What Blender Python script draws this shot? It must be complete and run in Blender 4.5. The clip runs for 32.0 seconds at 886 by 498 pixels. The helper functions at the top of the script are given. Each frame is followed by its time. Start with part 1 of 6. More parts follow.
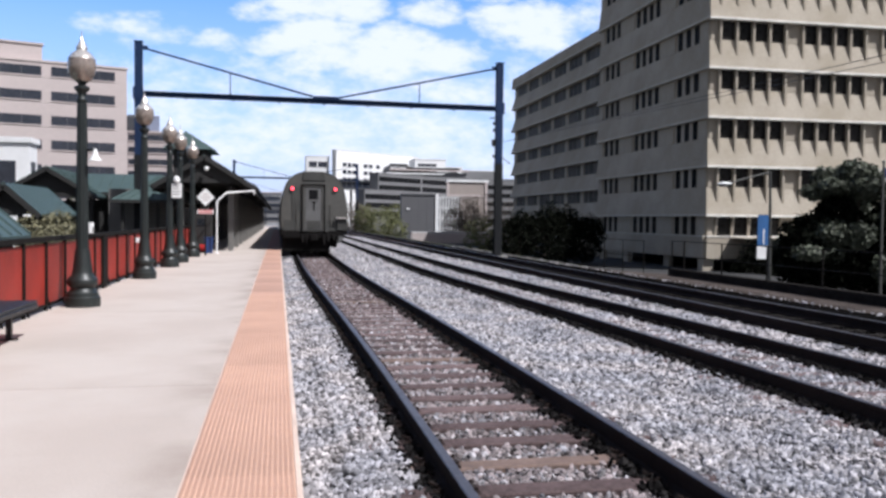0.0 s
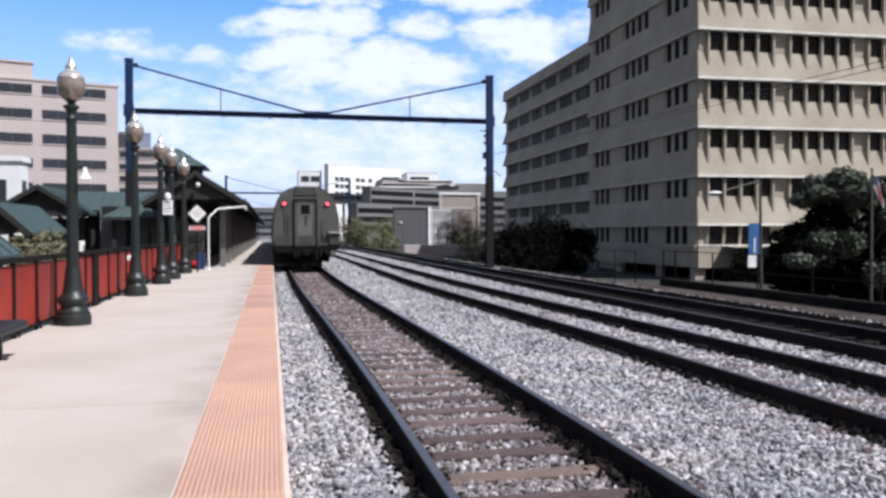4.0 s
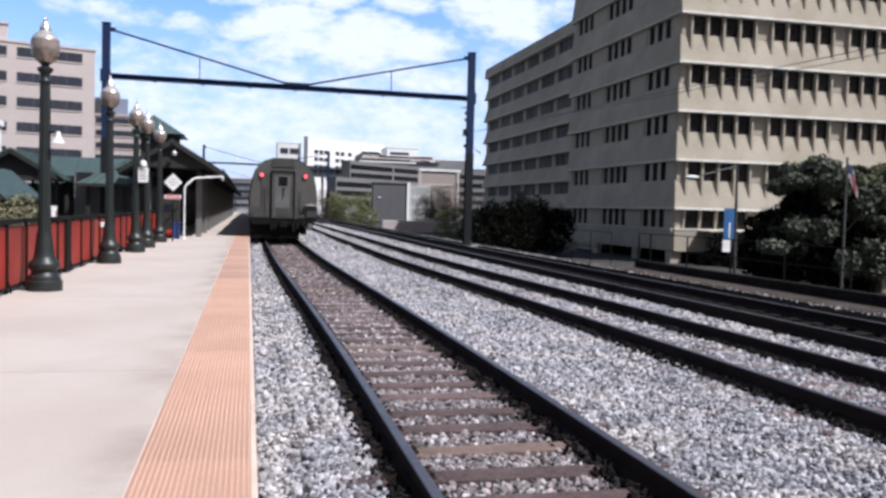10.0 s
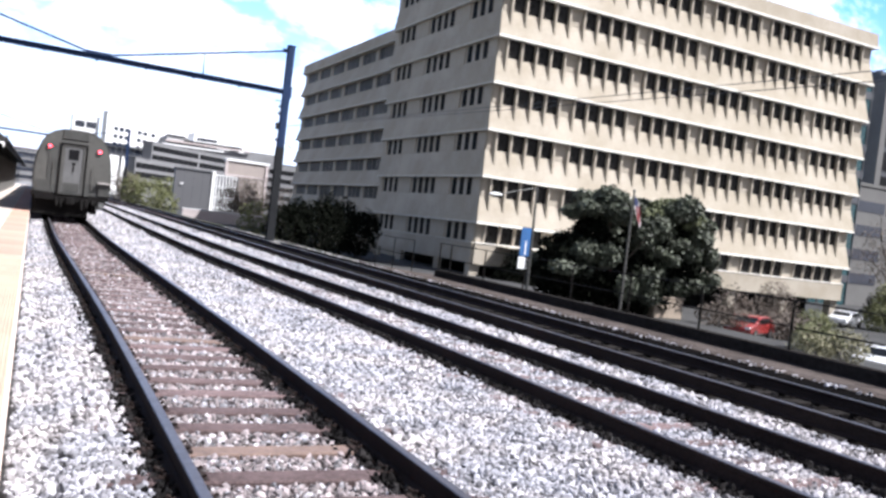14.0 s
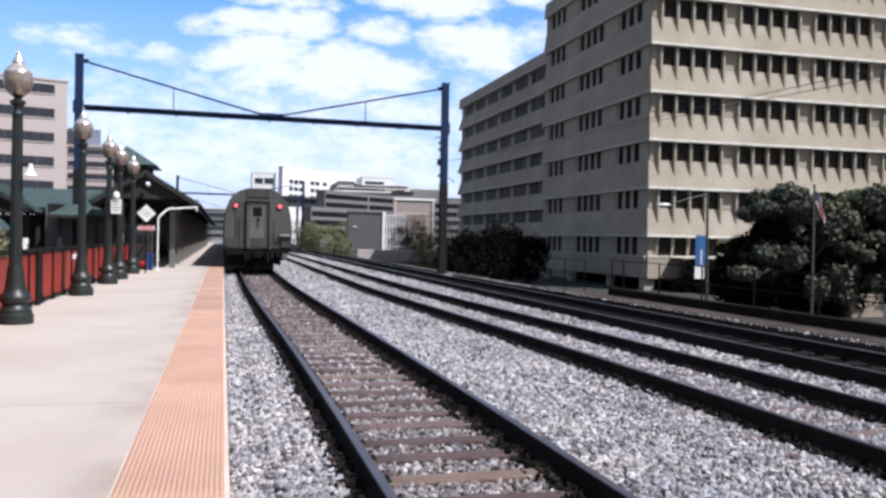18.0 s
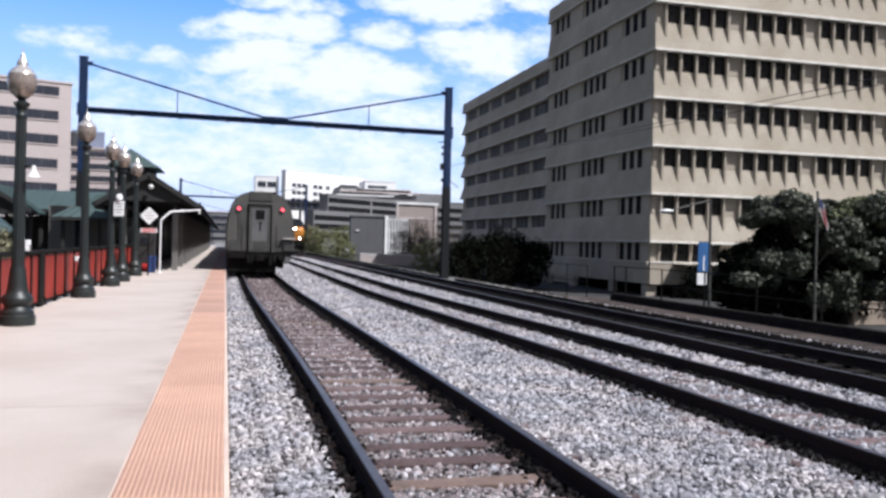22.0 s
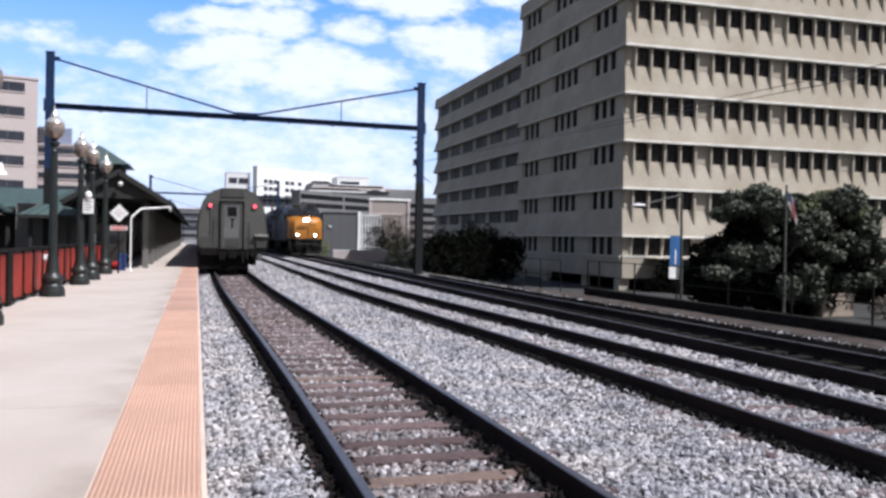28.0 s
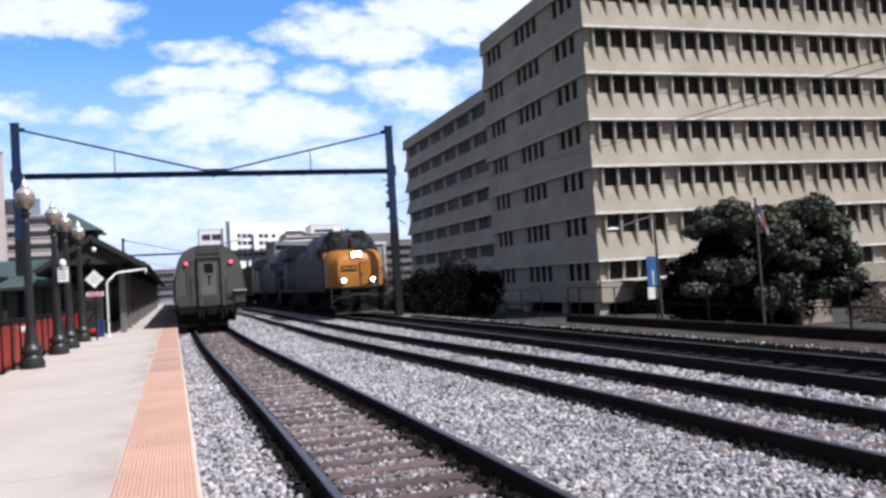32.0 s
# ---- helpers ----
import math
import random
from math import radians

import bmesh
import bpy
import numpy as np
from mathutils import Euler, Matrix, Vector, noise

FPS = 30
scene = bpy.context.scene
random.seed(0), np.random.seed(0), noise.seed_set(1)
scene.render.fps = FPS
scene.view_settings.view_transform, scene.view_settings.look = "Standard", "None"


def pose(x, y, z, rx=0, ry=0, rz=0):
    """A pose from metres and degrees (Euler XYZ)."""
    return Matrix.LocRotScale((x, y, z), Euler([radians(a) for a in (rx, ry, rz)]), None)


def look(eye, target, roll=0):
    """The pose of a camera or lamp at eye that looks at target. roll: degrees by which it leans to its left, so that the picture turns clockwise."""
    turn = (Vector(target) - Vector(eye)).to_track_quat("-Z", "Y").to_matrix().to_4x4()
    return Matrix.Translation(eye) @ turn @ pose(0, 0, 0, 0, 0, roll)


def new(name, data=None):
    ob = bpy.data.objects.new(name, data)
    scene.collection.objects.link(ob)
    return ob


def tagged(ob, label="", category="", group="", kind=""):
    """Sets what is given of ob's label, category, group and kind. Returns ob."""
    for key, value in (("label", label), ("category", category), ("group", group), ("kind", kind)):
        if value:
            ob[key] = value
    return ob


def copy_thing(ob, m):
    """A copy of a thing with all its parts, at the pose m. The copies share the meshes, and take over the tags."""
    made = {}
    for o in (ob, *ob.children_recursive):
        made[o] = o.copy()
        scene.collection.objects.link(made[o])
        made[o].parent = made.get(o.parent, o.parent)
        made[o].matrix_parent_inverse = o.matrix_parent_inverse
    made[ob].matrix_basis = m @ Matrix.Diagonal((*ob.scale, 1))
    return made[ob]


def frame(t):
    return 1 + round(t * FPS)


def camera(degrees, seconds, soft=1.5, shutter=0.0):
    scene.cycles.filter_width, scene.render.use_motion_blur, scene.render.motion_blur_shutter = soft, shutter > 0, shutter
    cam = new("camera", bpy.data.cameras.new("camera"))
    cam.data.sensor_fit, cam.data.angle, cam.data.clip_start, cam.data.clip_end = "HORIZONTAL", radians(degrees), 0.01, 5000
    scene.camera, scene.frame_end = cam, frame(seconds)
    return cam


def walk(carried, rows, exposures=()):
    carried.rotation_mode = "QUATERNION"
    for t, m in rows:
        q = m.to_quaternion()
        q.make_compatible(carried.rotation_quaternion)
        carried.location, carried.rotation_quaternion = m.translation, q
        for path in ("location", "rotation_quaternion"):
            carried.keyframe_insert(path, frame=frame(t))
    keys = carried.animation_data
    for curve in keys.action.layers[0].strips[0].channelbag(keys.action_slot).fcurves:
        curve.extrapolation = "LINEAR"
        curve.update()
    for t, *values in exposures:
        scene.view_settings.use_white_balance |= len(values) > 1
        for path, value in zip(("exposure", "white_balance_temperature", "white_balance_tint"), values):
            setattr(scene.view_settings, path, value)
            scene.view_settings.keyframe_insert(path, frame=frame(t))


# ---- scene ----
SPAN = 32.0
cam = camera(55.0, SPAN, soft=2.9)
# seconds, eye x y z, turn to the left, tilt up, lean (degrees)
PATH = [
    (0, 0.024, 0.019, 1.652, -10.99, -1.95, 0.66),
    (0.5, 0.034, -0.003, 1.650, -10.95, -2.09, 0.49),
    (1, 0.054, 0.023, 1.656, -11.18, -2.24, 0.39),
    (1.5, 0.057, -0.024, 1.660, -11.19, -2.47, 1.12),
    (2, 0.061, -0.062, 1.653, -10.92, -1.99, 0.50),
    (2.5, 0.075, -0.054, 1.656, -10.86, -1.63, 0.43),
    (3, 0.075, -0.050, 1.648, -11.14, -1.20, 0.08),
    (3.5, 0.050, -0.037, 1.656, -11.19, -1.23, -0.23),
    (4, 0.063, -0.038, 1.661, -11.43, -1.09, -0.13),
    (4.5, 0.093, -0.011, 1.658, -11.88, -1.69, -0.39),
    (6.5, 0.074, -0.047, 1.662, -11.90, -1.32, 0.71),
    (7, 0.092, -0.007, 1.646, -12.17, -1.39, 0.45),
    (7.5, 0.069, -0.018, 1.651, -13.04, -1.99, 0.44),
    (8, 0.057, 0.018, 1.654, -13.65, -2.68, 0.93),
    (8.5, 0.066, -0.075, 1.640, -14.13, -3.16, 0.77),
    (9, 0.056, -0.122, 1.654, -12.91, -3.88, 1.00),
    (9.5, 0.054, -0.114, 1.650, -12.89, -3.08, 1.30),
    (10, 0.092, -0.047, 1.649, -12.94, -2.64, 1.53),
    (10.5, 0.084, 0.015, 1.653, -13.20, -3.09, 2.10),
    (11, 0.039, 0.039, 1.656, -14.09, -1.18, 0.47),
    (11.5, 0.048, 0.142, 1.642, -14.02, -0.33, 1.12),
    (12, 0.091, 0.169, 1.652, -14.40, -0.99, 1.40),
    (12.5, 0.157, 0.174, 1.614, -20.91, -1.93, 4.46),
    (13, 0.116, 0.194, 1.622, -27.92, -2.81, 3.92),
    (13.5, 0.142, 0.167, 1.631, -28.80, -3.06, 2.05),
    (14, 0.167, 0.052, 1.628, -26.00, -1.52, 6.88),
    (14.5, 0.102, -0.036, 1.651, -23.15, -1.54, 2.56),
    (15, 0.085, -0.093, 1.664, -19.24, -2.33, 1.92),
    (15.5, 0.078, -0.161, 1.672, -17.28, -2.92, 1.87),
    (17.5, 0.112, -0.150, 1.661, -15.31, -0.12, 1.19),
    (18, 0.099, -0.160, 1.664, -14.53, -0.67, 1.12),
    (18.5, 0.094, -0.161, 1.661, -14.68, -0.79, 1.16),
    (19, 0.084, -0.176, 1.658, -14.44, -0.77, 1.33),
    (19.5, 0.090, -0.181, 1.649, -13.94, -0.66, 1.27),
    (20, 0.099, -0.170, 1.652, -13.57, -0.70, 1.29),
    (20.5, 0.101, -0.168, 1.653, -14.43, -0.53, 1.34),
    (21, 0.099, -0.197, 1.662, -14.65, -0.87, 1.18),
    (21.5, 0.085, -0.210, 1.655, -14.39, -0.51, 1.12),
    (22, 0.104, -0.149, 1.661, -14.36, -0.37, 1.50),
    (22.5, 0.089, -0.132, 1.659, -15.44, -0.30, 1.39),
    (23, 0.085, -0.187, 1.654, -14.77, -1.04, 1.95),
    (23.5, 0.073, -0.293, 1.657, -14.81, -0.66, 1.47),
    (24, 0.083, -0.217, 1.660, -14.23, 0.22, 0.76),
    (24.5, 0.159, -0.069, 1.673, -14.28, 0.07, 0.26),
    (25, 0.100, -0.152, 1.665, -16.08, -1.18, 0.03),
    (25.5, 0.105, -0.126, 1.662, -15.36, -0.22, 0.14),
    (27.5, 0.085, -0.119, 1.671, -16.12, -0.64, 1.13),
    (28, 0.079, -0.119, 1.665, -16.18, -0.63, 1.12),
    (28.5, 0.056, -0.220, 1.661, -16.60, -0.49, 0.53),
    (29, 0.097, -0.105, 1.664, -14.92, -0.28, 0.16),
    (29.5, 0.042, -0.108, 1.650, -16.75, 0.01, -1.64),
    (30, 0.062, 0.020, 1.657, -16.79, 0.79, -2.05),
    (30.5, 0.084, 0.019, 1.685, -18.01, 2.01, -3.19),
    (31, 0.022, -0.118, 1.665, -18.40, 1.77, -3.36),
    (31.5, 0.058, -0.143, 1.666, -17.42, 2.08, -3.36),
    (32, 0.028, -0.189, 1.646, -17.76, 1.96, -3.58),
]
# the film camera lifts its exposure while the shaded office fills the view
LIGHTNESS = ((0.0, 0.28), (8.0, 0.32), (12.0, 0.40), (12.6, 0.76), (13.0, 1.02), (13.6, 1.22), (14.2, 1.15), (15.0, 0.74), (15.6, 0.56), (17.5, 0.38), (32.0, 0.36))


def eye_pose(x, y, z, yaw, pitch, roll):
    """Pose of the camera from its heading, tilt and lean."""
    return pose(x, y, z, 0, 0, yaw) @ pose(0, 0, 0, 90 + pitch, 0, 0) @ pose(0, 0, 0, 0, 0, roll)


walk(cam, [(t, eye_pose(*p)) for t, *p in PATH], exposures=[(t, e, 5840, 12) for t, e in LIGHTNESS])

# ---------------------------------------------------------------- sky and sun
SUN_DIR = Vector((0.56, -0.50, 1.0)).normalized()
world = bpy.data.worlds.new("world")
scene.world = world
world.use_nodes = True
wn, wl = world.node_tree.nodes, world.node_tree.links
wn.clear()


def wmath(op, a, b=None, c=None):
    n = wn.new("ShaderNodeMath")
    n.operation = op
    for i, v in enumerate((a, b, c)):
        if v is None:
            continue
        if isinstance(v, (int, float)):
            n.inputs[i].default_value = v
        else:
            wl.new(v, n.inputs[i])
    return n.outputs[0]


sky = wn.new("ShaderNodeTexSky")
sky.sky_type = "NISHITA"
sky.sun_disc = False
sky.sun_elevation = math.asin(SUN_DIR.z)
sky.sun_rotation = math.atan2(SUN_DIR.x, SUN_DIR.y)
sky.air_density, sky.dust_density, sky.ozone_density = 1.1, 0.8, 2.0
coords = wn.new("ShaderNodeTexCoord")
split = wn.new("ShaderNodeSeparateXYZ")
wl.new(coords.outputs["Generated"], split.inputs[0])
ahead = wmath("MAXIMUM", split.outputs["Y"], 0.05)
su, sv = wmath("DIVIDE", split.outputs["X"], ahead), wmath("DIVIDE", split.outputs["Z"], ahead)
flat = wn.new("ShaderNodeCombineXYZ")
wl.new(su, flat.inputs[0])
wl.new(wmath("MULTIPLY", sv, 1.9), flat.inputs[1])


def wnoise(vector, scale, detail, rough):
    n = wn.new("ShaderNodeTexNoise")
    n.inputs["Scale"].default_value, n.inputs["Detail"].default_value, n.inputs["Roughness"].default_value = scale, detail, rough
    wl.new(vector, n.inputs["Vector"])
    return n.outputs["Fac"]


# cumulus heaps: heading, height (slopes), half width, half height, firmness
LOW_HEAPS = (
    (0.101, 0.191, 0.085, 0.028, 1.0), (0.141, 0.208, 0.045, 0.024, 1.0), (0.188, 0.190, 0.050, 0.020, 0.9), (0.043, 0.210, 0.050, 0.022, 1.0),
    (0.000, 0.200, 0.036, 0.013, 0.8), (0.050, 0.179, 0.050, 0.014, 0.7), (0.300, 0.233, 0.060, 0.029, 1.0), (0.264, 0.243, 0.034, 0.017, 1.0),
    (0.329, 0.224, 0.034, 0.018, 0.9), (0.196, 0.154, 0.060, 0.014, 0.42), (-0.114, 0.122, 0.055, 0.022, 0.40), (0.020, 0.104, 0.090, 0.020, 0.38),
    (0.163, 0.104, 0.085, 0.022, 0.40), (0.104, 0.078, 0.170, 0.020, 0.30), (-0.036, 0.080, 0.045, 0.012, 0.55), (0.080, 0.148, 0.100, 0.012, 0.05),
)
HIGH_HEAPS = (
    (0.035, 0.243, 0.050, 0.016, 0.9), (0.084, 0.249, 0.038, 0.019, 1.0), (0.000, 0.234, 0.042, 0.009, 0.6), (0.180, 0.246, 0.034, 0.013, 0.7),
    (-0.156, 0.207, 0.040, 0.011, 0.35), (-0.068, 0.196, 0.022, 0.009, 0.35), (0.245, 0.294, 0.088, 0.026, 1.0), (0.340, 0.325, 0.100, 0.036, 1.0),
    (0.207, 0.309, 0.050, 0.024, 0.9), (0.425, 0.338, 0.080, 0.034, 1.0), (0.160, 0.300, 0.040, 0.014, 0.7), (-0.085, 0.313, 0.056, 0.028, 1.0),
    (-0.140, 0.315, 0.050, 0.028, 0.9), (0.060, 0.276, 0.060, 0.010, 0.55), (0.64, 0.17, 0.28, 0.15, 0.8), (0.85, 0.30, 0.36, 0.2, 1.0),
)
wobble = wn.new("ShaderNodeTexNoise")
wobble.inputs["Scale"].default_value, wobble.inputs["Detail"].default_value = 16.0, 4.0
wl.new(flat.outputs[0], wobble.inputs["Vector"])
sway = wn.new("ShaderNodeSeparateColor")
wl.new(wobble.outputs["Color"], sway.inputs[0])
cu_at = wmath("MULTIPLY_ADD", wmath("SUBTRACT", sway.outputs[0], 0.5), 0.060, su)
cv_at = wmath("MULTIPLY_ADD", wmath("SUBTRACT", sway.outputs[1], 0.5), 0.034, sv)
heap = None
for cu, cv, a, b, firm in LOW_HEAPS + HIGH_HEAPS:
    du = wmath("MULTIPLY", wmath("SUBTRACT", cu_at, cu), 0.94 / a)
    dv = wmath("MULTIPLY", wmath("SUBTRACT", cv_at, cv), 0.94 / b)
    m = wmath("MULTIPLY", wmath("SUBTRACT", 1.0, wmath("ADD", wmath("MULTIPLY", du, du), wmath("MULTIPLY", dv, dv))), firm)
    heap = m if heap is None else wmath("SMOOTH_MAX", heap, m, 0.12)
rag = wnoise(flat.outputs[0], 20.0, 7.0, 0.62)
puff = wnoise(flat.outputs[0], 52.0, 5.0, 0.6)
body = wmath("ADD", wmath("ADD", wmath("MAXIMUM", heap, -1.35), wmath("MULTIPLY", wmath("SUBTRACT", rag, 0.5), 2.7)), wmath("MULTIPLY", wmath("SUBTRACT", puff, 0.5), 1.3))
# broken cloud carried on round the unseen sky, cover tuned for neutral fill light
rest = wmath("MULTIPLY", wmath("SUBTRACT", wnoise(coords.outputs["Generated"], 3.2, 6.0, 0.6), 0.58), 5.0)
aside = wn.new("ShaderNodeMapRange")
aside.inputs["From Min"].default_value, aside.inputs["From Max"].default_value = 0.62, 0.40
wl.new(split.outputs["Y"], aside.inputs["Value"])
blendn = wn.new("ShaderNodeMix")
wl.new(aside.outputs[0], blendn.inputs[0])
wl.new(body, blendn.inputs[2])
wl.new(rest, blendn.inputs[3])
ramp = wn.new("ShaderNodeMapRange")
ramp.interpolation_type = "SMOOTHSTEP"
ramp.inputs["From Min"].default_value, ramp.inputs["From Max"].default_value = -0.62, 0.85
wl.new(blendn.outputs[0], ramp.inputs["Value"])
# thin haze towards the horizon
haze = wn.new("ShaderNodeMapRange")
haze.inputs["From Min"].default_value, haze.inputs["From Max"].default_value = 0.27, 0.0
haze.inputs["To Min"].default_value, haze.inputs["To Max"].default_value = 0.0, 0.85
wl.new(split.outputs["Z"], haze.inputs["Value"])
cover = wmath("MULTIPLY", ramp.outputs[0], 0.97)
tintn = wn.new("ShaderNodeMix")
tintn.data_type = "RGBA"
tintn.blend_type = "MULTIPLY"
tintn.inputs[0].default_value = 1.0
# sky dimmed and warmed overhead and outside the view, to weaken the fill light
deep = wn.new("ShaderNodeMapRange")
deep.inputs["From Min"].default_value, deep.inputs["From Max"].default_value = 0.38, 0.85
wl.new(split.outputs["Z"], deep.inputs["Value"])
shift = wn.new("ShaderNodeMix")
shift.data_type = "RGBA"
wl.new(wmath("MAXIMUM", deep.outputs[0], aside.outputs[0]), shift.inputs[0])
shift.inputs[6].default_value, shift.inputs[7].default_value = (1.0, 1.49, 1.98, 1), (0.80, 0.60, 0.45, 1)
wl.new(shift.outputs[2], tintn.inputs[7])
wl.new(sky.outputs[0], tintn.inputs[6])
hazy = wn.new("ShaderNodeMix")
hazy.data_type = "RGBA"
# haze kept thickest down the line and cut elsewhere, to dim fill on walls
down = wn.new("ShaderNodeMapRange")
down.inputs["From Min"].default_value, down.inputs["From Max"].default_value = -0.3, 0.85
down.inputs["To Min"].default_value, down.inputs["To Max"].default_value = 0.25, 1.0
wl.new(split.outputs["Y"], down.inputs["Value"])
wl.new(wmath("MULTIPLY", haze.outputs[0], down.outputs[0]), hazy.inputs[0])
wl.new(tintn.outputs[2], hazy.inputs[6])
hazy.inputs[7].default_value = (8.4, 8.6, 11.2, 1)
mixs = wn.new("ShaderNodeMix")
mixs.data_type = "RGBA"
wl.new(cover, mixs.inputs[0])
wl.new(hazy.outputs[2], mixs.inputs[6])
mixs.inputs[7].default_value = (10.2, 10.4, 11.5, 1)
back = wn.new("ShaderNodeBackground")
back.inputs["Strength"].default_value = 0.078
wl.new(mixs.outputs[2], back.inputs["Color"])
wout = wn.new("ShaderNodeOutputWorld")
wl.new(back.outputs[0], wout.inputs[0])

sun_data = bpy.data.lights.new("sun", "SUN")
sun_data.energy, sun_data.angle, sun_data.color = 5.0, radians(0.53), (1.0, 0.94, 0.86)
sun = new("sun", sun_data)
sun.matrix_world = look((0, 0, 60), Vector((0, 0, 60)) - SUN_DIR)

# ---------------------------------------------------------------- materials


def shade(name, color, rough=0.8, metal=0.0, grain=20.0, vary=0.25, big=1.2, bigvary=0.18, bump=0.2, random_by="", rvary=0.0, spec=0.5, emit=0.0, second=None, dist=0.01, coat=0.0):
    """A surface with fine grain, larger stains and relief. random_by: '' , 'object' or 'island' for tone from piece to piece."""
    m = bpy.data.materials.new(name)
    m.use_nodes = True
    nt = m.node_tree
    n, l = nt.nodes, nt.links
    b = n["Principled BSDF"]
    b.inputs["Roughness"].default_value, b.inputs["Metallic"].default_value = rough, metal
    b.inputs["Specular IOR Level"].default_value = spec
    b.inputs["Coat Weight"].default_value = coat
    tc = n.new("ShaderNodeTexCoord")

    def fleck(scale, detail):
        t = n.new("ShaderNodeTexNoise")
        t.inputs["Scale"].default_value, t.inputs["Detail"].default_value, t.inputs["Roughness"].default_value = scale, detail, 0.6
        l.new(tc.outputs["Object"], t.inputs["Vector"])
        return t.outputs["Fac"]

    def span(v, lo, hi, a=0.3, z=0.7):
        r = n.new("ShaderNodeMapRange")
        r.inputs["From Min"].default_value, r.inputs["From Max"].default_value = a, z
        r.inputs["To Min"].default_value, r.inputs["To Max"].default_value = lo, hi
        l.new(v, r.inputs["Value"])
        return r.outputs[0]

    def times(a, c):
        t = n.new("ShaderNodeMath")
        t.operation = "MULTIPLY"
        l.new(a, t.inputs[0])
        l.new(c, t.inputs[1])
        return t.outputs[0]

    fine, wide = fleck(grain, 4.0), fleck(big, 5.0)
    tone = times(span(fine, 1 - vary, 1 + vary), span(wide, 1 - bigvary, 1 + bigvary))
    if random_by:
        src = n.new("ShaderNodeObjectInfo" if random_by == "object" else "ShaderNodeNewGeometry")
        tone = times(tone, span(src.outputs["Random" if random_by == "object" else "Random Per Island"], 1 - rvary, 1 + rvary, 0, 1))
    mix = n.new("ShaderNodeMix")
    mix.data_type, mix.blend_type = "RGBA", "MULTIPLY"
    mix.inputs[0].default_value = 1.0
    if second:
        pick = n.new("ShaderNodeMix")
        pick.data_type = "RGBA"
        pick.inputs[6].default_value, pick.inputs[7].default_value = (*color, 1), (*second, 1)
        l.new(span(wide, 0, 1, 0.42, 0.6), pick.inputs[0])
        l.new(pick.outputs[2], mix.inputs[6])
    else:
        mix.inputs[6].default_value = (*color, 1)
    comb = n.new("ShaderNodeCombineColor")
    for i in range(3):
        l.new(tone, comb.inputs[i])
    l.new(comb.outputs[0], mix.inputs[7])
    l.new(mix.outputs[2], b.inputs["Base Color"])
    l.new(span(fine, max(rough - 0.12, 0.02), min(rough + 0.12, 1)), b.inputs["Roughness"])
    if bump:
        bp = n.new("ShaderNodeBump")
        bp.inputs["Strength"].default_value, bp.inputs["Distance"].default_value = bump, dist
        l.new(fine, bp.inputs["Height"])
        l.new(bp.outputs[0], b.inputs["Normal"])
    if emit:
        b.inputs["Emission Color"].default_value, b.inputs["Emission Strength"].default_value = (*color, 1), emit
    return m


